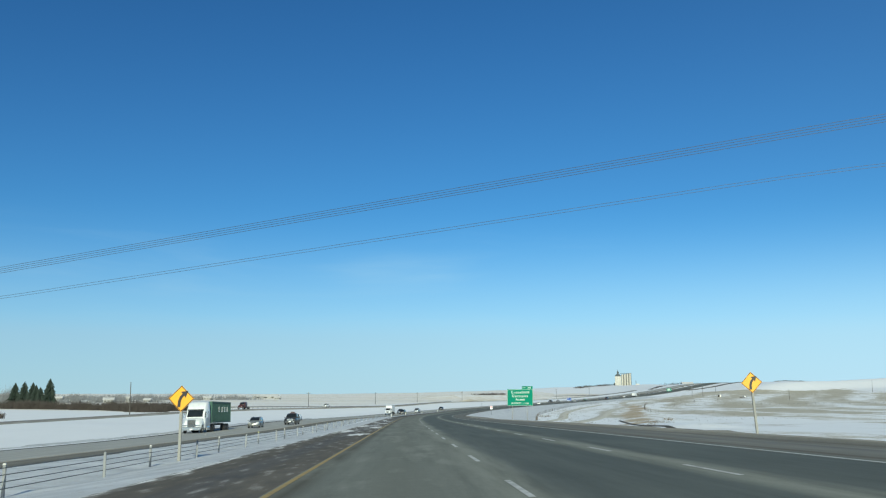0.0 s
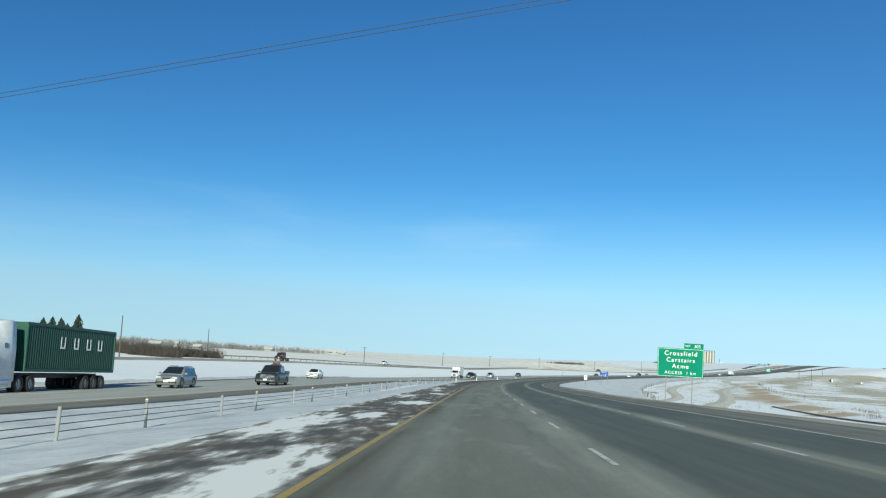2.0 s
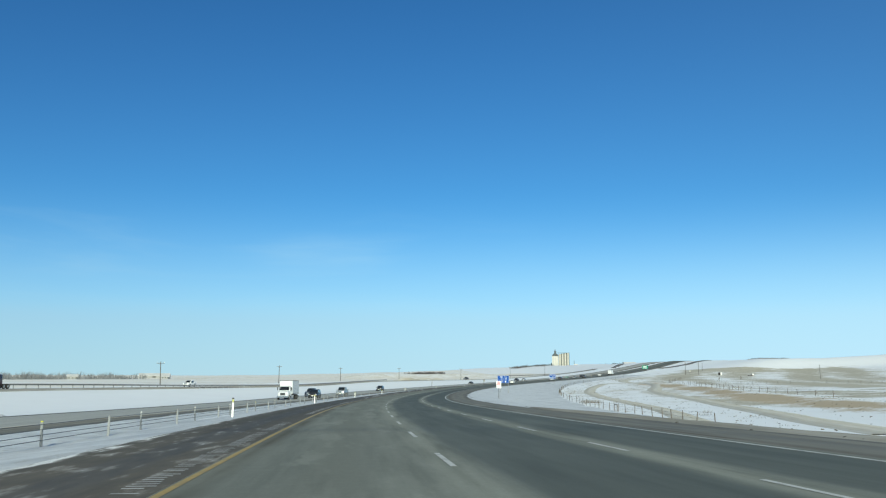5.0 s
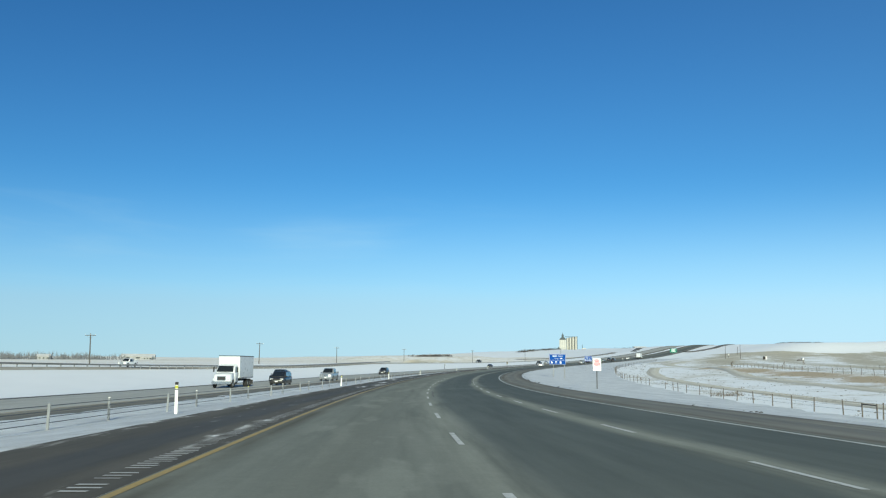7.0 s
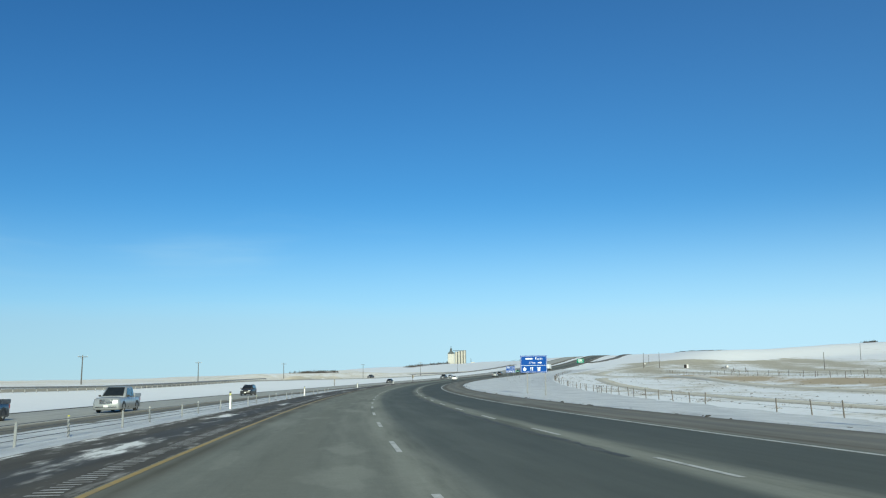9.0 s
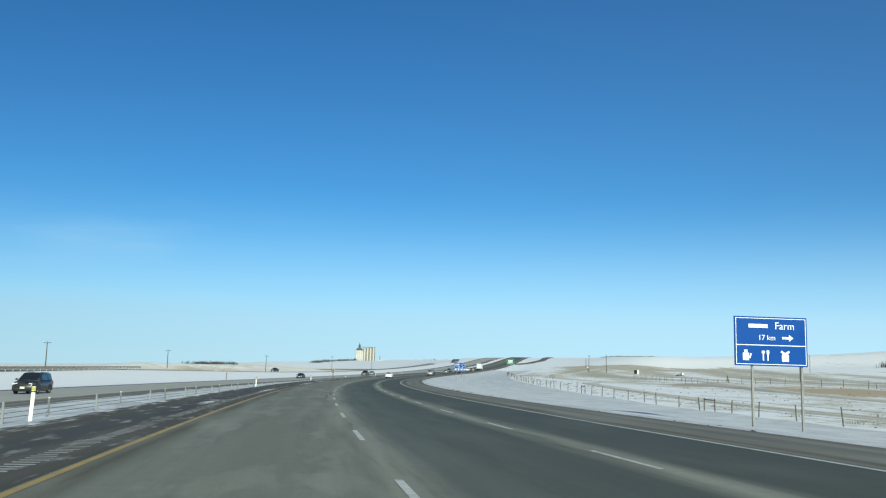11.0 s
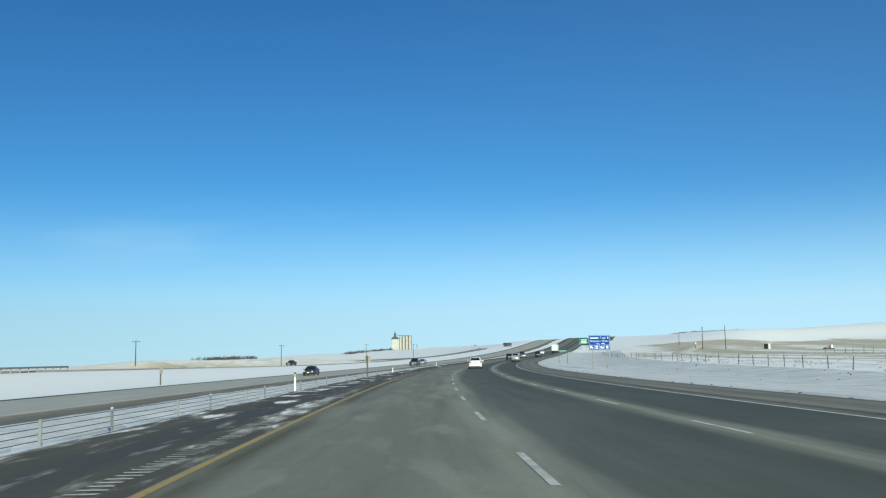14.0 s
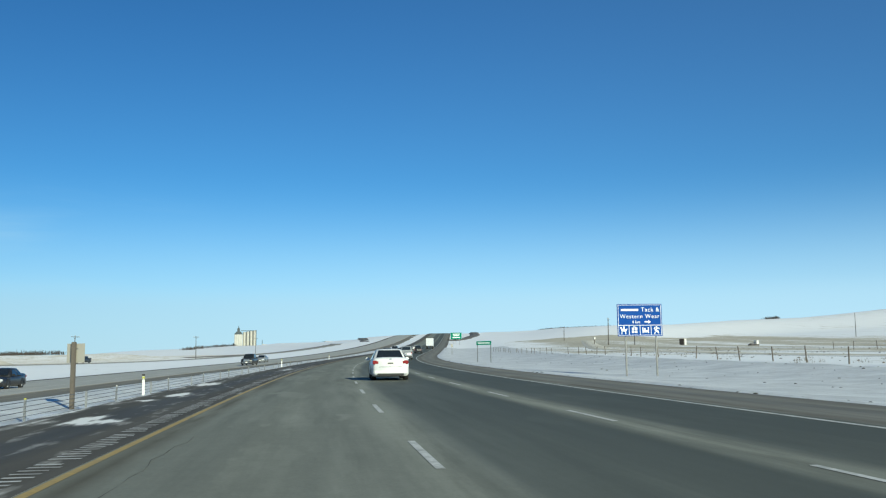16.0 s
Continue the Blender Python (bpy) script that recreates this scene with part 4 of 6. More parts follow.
t, pl_, w, h = panel_sign("attraction_sign", 626.7, 20.85, 23.85, 2.10, 4.20, M_SIGN_B, "blue tourist sign for tack and western wear on two posts", "blue tourist signs", posts=(0.18, 0.86))
bar(pl_, -0.66, 0.66, 1.16, 0.13, M_SIGN_W)
text_part("Tack &", 0.38, 0.72, 0.55, -0.028, M_SIGN_W, pl_, spacing=1.15)
text_part("Western Wear", 0.37, 0.0, 0.12, -0.028, M_SIGN_W, pl_, spacing=1.17)
text_part("4 km", 0.28, -0.25, -0.22, -0.028, M_SIGN_W, pl_)
ar = part("arrow", prism([(x * 1.3, z * 1.3) for x, z in arrow_outline("straight")], 0.006), M_SIGN_W, pl_)
ar.location = (0.52, -0.03, -0.12)
bar(pl_, 0, -0.34, w - 0.14, 0.03, M_SIGN_W)
for x, kind in ((-1.1, "horse"), (-0.37, "parcel"), (0.37, "bed"), (1.1, "rider")):
    pictogram(pl_, x, -0.66, kind, 0.92)
for x in (-0.735, 0.0, 0.735):
    bar(pl_, x, -0.66, 0.03, 0.60, M_SIGN_W)

# single-post notice: faded red printing over a white plate
s_, d_ = 342.3, 20.1
gz = float(section(np.array([s_]), np.array([d_]))[0])
t = thing("notice_sign", facing(on_road(s_, d_, gz), heading(s_)), "white notice with faded red print above a white plate", "road sign")
part("post", boxed(0.09, 0.09, 3.4, (0, 0.07, 1.4), bevel=0.012), M_SIGN_BLACK, t, "dark steel post")
up = part("panel", boxed(0.85, 0.02, 0.78, (0, 0, 2.73), bevel=0.006), M_SIGN_W, t)
for z, wx, wz in ((3.06, 0.34, 0.05), (2.95, 0.60, 0.12), (2.80, 0.50, 0.13), (2.64, 0.72, 0.14), (2.47, 0.70, 0.13), (2.37, 0.40, 0.04)):
    bar(up, 0, z, wx, wz, M_SIGN_R, -0.013)
low = part("panel", boxed(0.83, 0.02, 0.44, (0.02, 0, 2.10), bevel=0.006), M_SIGN_W, t)
M_GREYBAR = plain("grey_print", (0.45, 0.46, 0.47), 0.5)
for z, wx in ((2.22, 0.45), (2.10, 0.5), (1.98, 0.4)):
    bar(low, 0.03, z, wx, 0.05, M_GREYBAR, -0.013)

# back of a sign that faces the oncoming traffic
s_, d_ = 608.8, -8.0
gz = float(section(np.array([s_]), np.array([d_]))[0])
t = thing("sign_back", facing(on_road(s_, d_, gz), heading(s_) + 8), "bare aluminium back of a sign on a stout wooden post", "road sign")
part("post", boxed(0.17, 0.17, 2.95, (0, 0, 1.35), bevel=0.02), M_WOOD, t, "stout brown wooden post")
part("panel", boxed(0.75, 0.015, 0.80, (0.05, 0.1, 2.36), bevel=0.004), M_SIGN_BACK, t)
bm = boxed(0.30, 0.05, 0.05, (0, 0.1, 2.55))
part("bracket", bm, M_GALV, t)

# narrow marker board beyond the far carriageway
p = on_road(607.0, -33.2)
t = thing("marker_board", pose(p.x, p.y, land_at(p.x, p.y) - 0.1, 0, 0, -heading(607) + 70), "narrow grey board on a wooden post beyond the far carriageway", "road sign")
part("post", boxed(0.14, 0.14, 2.3, (0, 0, 1.1), bevel=0.015), M_WOOD, t, "square wooden post")
part("panel", boxed(0.6, 0.02, 0.7, (0, -0.09, 1.95), bevel=0.004), M_SIGN_BACK, t, "dull metal plate")

# low green board and far green guide sign
t, pl_, w, h = panel_sign("board_sign", 690.0, 18.5, 20.6, 1.95, 2.45, M_SIGN_G, "long low green name board on two thin posts", posts=(0.05, 0.95), yaw=25, border=False)
bar(pl_, 0, 0, 1.7, 0.12, M_SIGN_W)
t, pl_, w, h = panel_sign("guide_sign", 982.0, 16.3, 21.3, 2.2, 5.2, M_SIGN_G, "far green guide sign beside the climbing highway", posts=(0.2, 0.8))
for z, wx in ((0.8, 3.2), (0.1, 2.8), (-0.7, 3.4)):
    bar(pl_, 0, z, wx, 0.34, M_SIGN_W)
t, pl_, w, h = panel_sign("marker_sign", 775.0, 17.2, 17.7, 1.5, 2.2, M_SIGN_BACK, "small grey marker plate on one post", posts=(0.5,), border=False)


# ---- vehicles ----
M_TYRE = plain("dusty_tyre_rubber", (0.022, 0.022, 0.022), 0.85, scale=5)
M_RIM = plain("alloy_rim", (0.38, 0.38, 0.39), 0.35, 0.8, scale=5)
M_CHROME = plain("chrome_trim", (0.62, 0.62, 0.63), 0.18, 0.95, grain=0.03, dirt_amount=0.15)
M_TRIM = plain("black_plastic_trim", (0.02, 0.02, 0.021), 0.55, scale=5)
M_TAIL = plain("red_tail_lamp", (0.26, 0.015, 0.015), 0.2, scale=8, coat=0.6)
M_HEAD = plain("clear_headlamp", (0.72, 0.74, 0.76), 0.12, 0.3, scale=8, coat=0.8)
M_PLATE = plain("pale_number_plate", (0.72, 0.72, 0.70), 0.5)


def glass_material():
    m, n, l, p = nodes_of("dark_vehicle_glass")
    v = coords(n, l)
    k = noise_at(n, l, v, 3, 3)
    l.new(blend(n, l, k, (0.010, 0.013, 0.014), (0.022, 0.026, 0.028)), p.inputs["Base Color"])
    l.new(span(n, l, k, 0.3, 0.7, 0.04, 0.12), p.inputs["Roughness"])
    p.inputs["Coat Weight"].default_value = 0.5
    return m


M_GLASS = glass_material()


def car_paint(name, color, metal=0.0, rough=0.32):
    return plain(name, color, rough, metal, grain=0.05, scale=2.0, dirt=tuple(q * 0.55 + 0.08 for q in color), dirt_amount=0.45, coat=0.15)


def hull(rows):
    """A closed body lofted through outlines: each row is y and a list of (x, z) going round."""
    bm = bmesh.new()
    loops = [[bm.verts.new((x, y, z)) for x, z in ring] for y, ring in rows]
    for a, b in zip(loops, loops[1:]):
        for i in range(len(a)):
            j = (i + 1) % len(a)
            bm.faces.new((a[i], a[j], b[j], b[i]))
    bm.faces.new(loops[0][::-1])
    bm.faces.new(loops[-1])
    bmesh.ops.recalc_face_normals(bm, faces=bm.faces)
    for f in bm.faces:
        f.smooth = True
    return bm


def half_ring(w0, w1, z0, z1, crown=0.03):
    """A body outline: narrow at the sill, widest at the waist, rounded into the top."""
    zm = z0 + (z1 - z0) * 0.55
    right = [(w0 * 0.92, z0), (w0, z0 + 0.08), (max(w0, w1), zm), (w1 * 0.985, z1 - 0.06), (w1 * 0.88, z1), (w1 * 0.4, z1 + crown)]
    return right + [(-x, z) for x, z in right[::-1]]


def pane(corners, material, parent, name="window", out=0.012, shrink=0.9, label=""):
    """A glass plate on four corners, drawn in a little and set proud, with thickness."""
    c = sum((Vector(q) for q in corners), Vector()) / 4
    q = [c + (Vector(k) - c) * shrink for k in corners]
    nrm = (q[1] - q[0]).cross(q[3] - q[0]).normalized() * out
    bm = bmesh.new()
    lo, hi = [bm.verts.new(k - nrm) for k in q], [bm.verts.new(k + nrm) for k in q]
    bm.faces.new(hi)
    bm.faces.new(lo[::-1])
    for i in range(4):
        j = (i + 1) % 4
        bm.faces.new((lo[i], lo[j], hi[j], hi[i]))
    bmesh.ops.recalc_face_normals(bm, faces=bm.faces)
    return part(name, bm, material, parent, label)


def wheel(parent, x, y, r, width, rim_mat=None):
    side = 1 if x > 0 else -1
    bm = bmesh.new()
    prof = [(r * 0.62, -width / 2), (r * 0.92, -width / 2), (r, -width * 0.36), (r, width * 0.36), (r * 0.92, width / 2), (r * 0.62, width / 2)]
    n = 24
    rings = [[bm.verts.new((h, p_ * math.cos(2 * math.pi * i / n), p_ * math.sin(2 * math.pi * i / n))) for p_, h in prof] for i in range(n)]
    for i in range(n):
        a, b = rings[i], rings[(i + 1) % n]
        for k in range(len(prof)):
            j = (k + 1) % len(prof)
            bm.faces.new((a[k], a[j], b[j], b[k]))
    bmesh.ops.recalc_face_normals(bm, faces=bm.faces)
    t = part("wheel", bm, M_TYRE, parent, "black tyre")
    t.location = (x, y, r)
    bm = bmesh.new()
    tube(bm, (-side * width * 0.2, 0, 0), (side * width * 0.38, 0, 0), r * 0.63, n=20)
    for i in range(5):
        a = 2 * math.pi * i / 5
        box(bm, 0.03, r * 0.56, r * 0.13, (0, r * 0.3, 0), Matrix.Translation((side * width * 0.40, 0, 0)) @ Matrix.Rotation(a, 4, "X"))
    tube(bm, (side * width * 0.3, 0, 0), (side * width * 0.46, 0, 0), r * 0.13, n=10)
    part("rim", bm, rim_mat or M_RIM, t, "alloy rim")
    return t


def arch(parent, x, y, r):
    """Dark ring on the body side, its colour standing in for the shaded wheel well."""
    side = 1 if x > 0 else -1
    bm = bmesh.new()
    n = 14
    a, b = [], []
    for i in range(n + 1):
        t = math.pi * i / n
        a.append((y + (r + 0.10) * math.cos(t), r * 0.98 + (r + 0.10) * math.sin(t)))
        b.append((y + r * 0.7 * math.cos(t), r * 0.98 + r * 0.7 * math.sin(t)))
    va, vb = [bm.verts.new((x, q[0], q[1])) for q in a], [bm.verts.new((x, q[0], q[1])) for q in b]
    vc = [bm.verts.new((x - side * 0.08, q[0], q[1])) for q in a]
    for i in range(n):
        bm.faces.new((va[i], va[i + 1], vb[i + 1], vb[i]))
        bm.faces.new((va[i], vc[i], vc[i + 1], va[i + 1]))
    part("wheel_arch", bm, M_TRIM, parent)


def motor_car(name, label, m, paint, kind, group="traffic", L=4.5, W=1.78, H=1.45, category="car"):
    """A car, van, wagon or pickup: +y is its front, its origin on the road under its middle."""
    t = thing(name, m, label, category, group)
    hw, hl = W / 2, L / 2
    r = {"sedan": 0.31, "suv": 0.36, "van": 0.34, "pickup": 0.40}[kind]
    belt = {"sedan": 0.88, "suv": 1.02, "van": 1.02, "pickup": 1.14}[kind] * (H / {"sedan": 1.45, "suv": 1.65, "van": 1.75, "pickup": 1.90}[kind])
    z0 = r * 0.62
    hood = {"sedan": 0.80, "suv": 0.97, "van": 0.95, "pickup": 1.12}[kind] * belt / {"sedan": 0.88, "suv": 1.02, "van": 1.02, "pickup": 1.14}[kind]
    cowl = {"sedan": 0.20, "suv": 0.22, "van": 0.30, "pickup": 0.20}[kind] * L
    tail = {"sedan": 1.19, "suv": 1.0, "van": 1.0, "pickup": 1.0}[kind] * belt
    rows = [(-hl, half_ring(hw * 0.80, hw * 0.80, z0 + 0.10, tail * 0.88)), (-hl + 0.10, half_ring(hw * 0.92, hw * 0.90, z0, tail * 0.97)),
            (-hl + 0.45, half_ring(hw * 0.99, hw * 0.97, z0, tail)), (-hl * 0.3, half_ring(hw, hw, z0, belt)), (cowl - 0.1, half_ring(hw, hw, z0, belt)),
            (cowl + 0.25, half_ring(hw, hw * 0.985, z0, hood + 0.02)), (hl - 0.45, half_ring(hw * 0.98, hw * 0.95, z0, hood * 0.96)), (hl - 0.12, half_ring(hw * 0.90, hw * 0.86, z0, hood * 0.88)),
            (hl, half_ring(hw * 0.72, hw * 0.70, z0 + 0.08, hood * 0.74))]
    if kind == "pickup":
        rows[-3:] = [(hl - 0.45, half_ring(hw * 0.99, hw * 0.96, z0, hood * 0.99)), (hl - 0.10, half_ring(hw * 0.97, hw * 0.92, z0, hood * 0.95)), (hl, half_ring(hw * 0.88, hw * 0.86, z0 + 0.10, hood * 0.86))]
    body = part("body", hull(rows), paint, t)
    # cabin
    back = {"sedan": -0.36 * L, "suv": -0.47 * L, "van": -0.475 * L, "pickup": -0.15 * L - 0.35}[kind]
    rear_top = {"sedan": -0.20 * L, "suv": -0.42 * L, "van": -0.44 * L, "pickup": -0.15 * L - 0.22}[kind]
    front_top = {"sedan": 0.03 * L, "suv": 0.05 * L, "van": 0.10 * L, "pickup": 0.07 * L}[kind]
    wb, wt = hw * 0.93, hw * (0.70 if kind == "sedan" else 0.76)
    ztop, zb = H, belt - 0.02
    def ring(y, w, zt):
        q = [(wb, zb), (wb * 0.5 + w * 0.5, (zb + zt) / 2), (w, zt - 0.05), (w * 0.9, zt), (w * 0.4, zt + 0.02)]
        return q + [(-a, b) for a, b in q[::-1]]
    rows = [(back, ring(back, wb * 0.92, zb + 0.05)), (rear_top, ring(rear_top, wt, ztop - 0.03)), ((rear_top + front_top) / 2, ring(0, wt * 1.02, ztop)), (front_top, ring(front_top, wt, ztop - 0.03)), (cowl + 0.12, ring(cowl, wb * 0.94, zb + 0.05))]
    cabin = part("cabin", hull(rows), paint, t, "pillars and roof")
    wy = cowl + 0.12
    pane([(-wb * 0.90, wy, zb + 0.09), (wb * 0.90, wy, zb + 0.09), (wt * 0.92, front_top + 0.02, ztop - 0.04), (-wt * 0.92, front_top + 0.02, ztop - 0.04)], M_GLASS, cabin, "windscreen", 0.03, 0.92, "dark windscreen")
    pane([(wb * 0.88, back, zb + 0.09), (-wb * 0.88, back, zb + 0.09), (-wt * 0.9, rear_top - 0.02, ztop - 0.05), (wt * 0.9, rear_top - 0.02, ztop - 0.05)], M_GLASS, cabin, "rear_window", 0.03, 0.90, "dark rear window")
    mid = (front_top + rear_top) / 2 - 0.02 * L
    for sd in (1, -1):
        x0, x1 = wb * 0.995 * sd, wt * 0.99 * sd
        for a0, a1, b0, b1 in ((mid + 0.04, wy - 0.35, mid + 0.04, front_top - 0.02), (back + 0.38, mid - 0.04, rear_top + 0.10, mid - 0.04)):
            if a1 - a0 < 0.2:
                continue
            q = [(x0, a0, zb + 0.06), (x0, a1, zb + 0.06), (x1, b1, ztop - 0.11), (x1, b0, ztop - 0.11)]
            pane(q if sd < 0 else q[::-1], M_GLASS, cabin, "side_window", 0.03, 0.94)
        part("mirror", boxed(0.20, 0.10, 0.14, (sd * (hw + 0.08), wy - 0.28, zb + 0.12), bevel=0.03), paint if kind != "pickup" else M_TRIM, t, "door mirror")
        part("headlamp", boxed(0.40 * W / 1.8, 0.16, 0.16, (sd * hw * 0.66, hl - 0.12, hood * 0.80), bevel=0.03), M_HEAD, t, "clear headlamp")
        part("tail_lamp", boxed(0.28 if kind == "sedan" else 0.16, 0.20 if kind == "sedan" else 0.14, 0.17 if kind == "sedan" else 0.34, (sd * hw * (0.77 if kind == "sedan" else 0.84), -hl + (0.075 if kind == "sedan" else 0.07), tail * 0.80), bevel=0.03), M_TAIL, t, "red tail lamp")
        part("door_handle", boxed(0.03, 0.16, 0.03, (sd * hw * 0.985, mid + 0.25, belt * 0.9), bevel=0.008), M_TRIM, t)
        for y in (L * 0.30, -L * 0.29):
            wheel(t, sd * (hw - 0.12), y, r, 0.22)
            arch(t, sd * (hw + 0.006), y, r)
    part("grille", boxed(W * (0.5 if kind == "pickup" else 0.34), 0.08, 0.36 if kind == "pickup" else 0.14, (0, hl - 0.02, hood * 0.74), bevel=0.02), M_CHROME if kind == "pickup" else M_TRIM, t, "front grille")
    part("bumper", boxed(W * 0.86, 0.16, 0.20, (0, hl - 0.05, z0 + 0.20), bevel=0.05), M_CHROME if kind == "pickup" else M_TRIM, t, "front bumper")
    part("bumper", boxed(W * 0.88, 0.14, 0.16, (0, -hl + 0.02, z0 + 0.16), bevel=0.04), paint if kind == "sedan" else M_TRIM, t, "rear bumper")
    plate = part("number_plate", boxed(0.34, 0.03, 0.16, (0, -hl - 0.012 + (0.0 if kind != "sedan" else 0.02), tail * 0.76)), M_PLATE, t, "pale number plate")
    bar(plate, 0, tail * 0.76, 0.24, 0.05, M_TRIM, -hl - 0.030 + (0.0 if kind != "sedan" else 0.02))
    part("front_plate", boxed(0.34, 0.03, 0.16, (0, hl + 0.02, z0 + 0.28)), M_PLATE, t, "pale number plate")
    if kind == "pickup":
        bed = bmesh.new()
        ya, yb = -hl + 0.06, back + 0.1
        for sd in (1, -1):
            box(bed, 0.10, yb - ya, 0.30, (sd * hw * 0.93, (ya + yb) / 2, belt + 0.10), bevel=0.03)
        box(bed, W * 0.88, 0.08, 0.28, (0, ya, belt + 0.10), bevel=0.02)
        part("bed_wall", bed, paint, t, "cargo bed sides and tailgate")
    if kind == "sedan":
        part("lower_bumper", boxed(W * 0.70, 0.10, 0.10, (0, -hl - 0.01, z0 + 0.06), bevel=0.02), M_TRIM, t, "black lower bumper insert")
        part("boot_seam", boxed(W * 0.62, 0.02, 0.015, (0, -hl + 0.005, tail * 0.60)), M_TRIM, t)
        part("boot_badge", boxed(0.10, 0.02, 0.06, (0, -hl + 0.02, tail * 0.93)), M_CHROME, t, "small chrome badge")
    if kind in ("suv", "van"):
        for sd in (1, -1):
            part("roof_rail", boxed(0.04, L * 0.40, 0.04, (sd * wt * 0.82, (rear_top + front_top) / 2, ztop + 0.04), bevel=0.012), M_TRIM, t)
    part("underbody", boxed(W * 0.82, L * 0.86, 0.12, (0, 0, z0 + 0.03)), M_TRIM, t)
    return t


def lane_pose(s, d, oncoming_lane=False, dz=0.0, turn=0.0):
    base = float(oncoming_dz(s, d)) + 0.02 if oncoming_lane else 0.004
    slope = math.degrees((np.interp(s + 2, RS, R_Z) - np.interp(s - 2, RS, R_Z)) / 4)
    tilt = math.degrees(float(cross_fall(s, 1.0)))
    return pose(*on_road(s, d, base + dz)) @ pose(0, 0, 0, 0, 0, -heading(s) + (180 if oncoming_lane else 0) + turn) @ pose(0, 0, 0, -slope if oncoming_lane else slope, tilt if oncoming_lane else -tilt)


P_WHITE = car_paint("white_car_paint", (0.72, 0.73, 0.74))
P_SILVER = car_paint("silver_grey_car_paint", (0.28, 0.30, 0.31), 0.5)
P_BLACK = car_paint("black_car_paint", (0.018, 0.019, 0.022))
P_NAVY = car_paint("navy_car_paint", (0.020, 0.028, 0.045), 0.2)
P_GREY = car_paint("pale_grey_car_paint", (0.36, 0.38, 0.40), 0.4)
P_RED = car_paint("maroon_car_paint", (0.05, 0.012, 0.012))

motor_car("sedan", "dusty white four-door sedan driving ahead in the middle lane", lane_pose(611.6, 5.25), P_WHITE, "sedan", L=4.35, W=1.68, H=1.37)
motor_car("sport_utility", "silver-grey compact utility car with dark windows, oncoming", lane_pose(137.5, -21.0, True), P_SILVER, "suv", L=4.45, W=1.8, H=1.56)
pk = motor_car("pickup_truck", "dark pickup with a load rising from its bed, oncoming", lane_pose(155, -18.0, True), P_BLACK, "pickup", L=5.6, W=1.98, H=1.85, category="pickup")
part("load", boxed(0.9, 0.8, 0.75, (0.1, -1.5, 1.75), bevel=0.15), P_RED, pk, "dark red covered load")
motor_car("sedan", "white sedan with dark windows, oncoming", lane_pose(207, -24.9, True), P_WHITE, "sedan", L=4.7, W=1.82, H=1.45)
motor_car("minivan", "black minivan with roof rails, oncoming", lane_pose(364, -17.3, True), P_BLACK, "van", L=5.0, W=1.95, H=1.75, category="van")
motor_car("pickup_truck", "navy crew-cab pickup, oncoming beside the snow field", lane_pose(379, -21.0, True), P_NAVY, "pickup", L=5.7, W=2.0, H=1.92, category="pickup")
motor_car("pickup_truck", "pale grey heavy pickup with a chrome grille, oncoming", lane_pose(394, -16.8, True), P_GREY, "pickup", L=6.0, W=2.03, H=1.98, category="pickup")
motor_car("sport_utility", "dark utility car, oncoming behind the pickups", lane_pose(468, -20.8, True), P_BLACK, "suv", L=4.6, W=1.85, H=1.68)
motor_car("hatchback", "black low hatchback, oncoming past the delineators", lane_pose(636, -20.9, True), P_BLACK, "sedan", L=4.4, W=1.8, H=1.43)
motor_car("pickup_truck", "dark pickup, oncoming where the road bends away", lane_pose(722, -17.3, True), P_BLACK, "pickup", L=5.6, W=1.98, H=1.88, category="pickup")
motor_car("sedan", "pale grey sedan, oncoming where the road bends away", lane_pose(752, -21.0, True), P_GREY, "sedan")
for s, d, paint, kind, nm, lb in ((742, 4.9, P_BLACK, "suv", "sport_utility", "dark utility car far ahead on the grade"), (778, 5.6, P_SILVER, "sedan", "sedan", "grey sedan far ahead on the grade"),
                                  (790, 9.2, P_BLACK, "pickup", "pickup_truck", "dark pickup far ahead in the slow lane"), (815, 1.9, P_NAVY, "suv", "sport_utility", "navy utility car far ahead on the grade"),
                                  (700, 9.2, P_GREY, "pickup", "pickup_truck", "grey pickup far ahead in the slow lane"), (858, 5.5, P_WHITE, "sedan", "sedan", "white sedan far up the grade")):
    motor_car(nm, lb, lane_pose(s, d), paint, kind, L=5.4 if kind == "pickup" else 4.5, H={"suv": 1.65, "sedan": 1.45, "pickup": 1.88}[kind], category="pickup" if kind == "pickup" else "car")

# ---- lorry with a shipping container ----
P_CAB = car_paint("white_lorry_paint", (0.66, 0.68, 0.70))
P_CONT = plain("dark_green_container_paint", (0.012, 0.075, 0.052), 0.5, scale=1.5, grain=0.1, dirt=(0.05, 0.085, 0.07), dirt_amount=0.3)


def big_wheel(t, x, y, r=0.5, w=0.28):
    wheel(t, x, y, r, w, M_RIM)


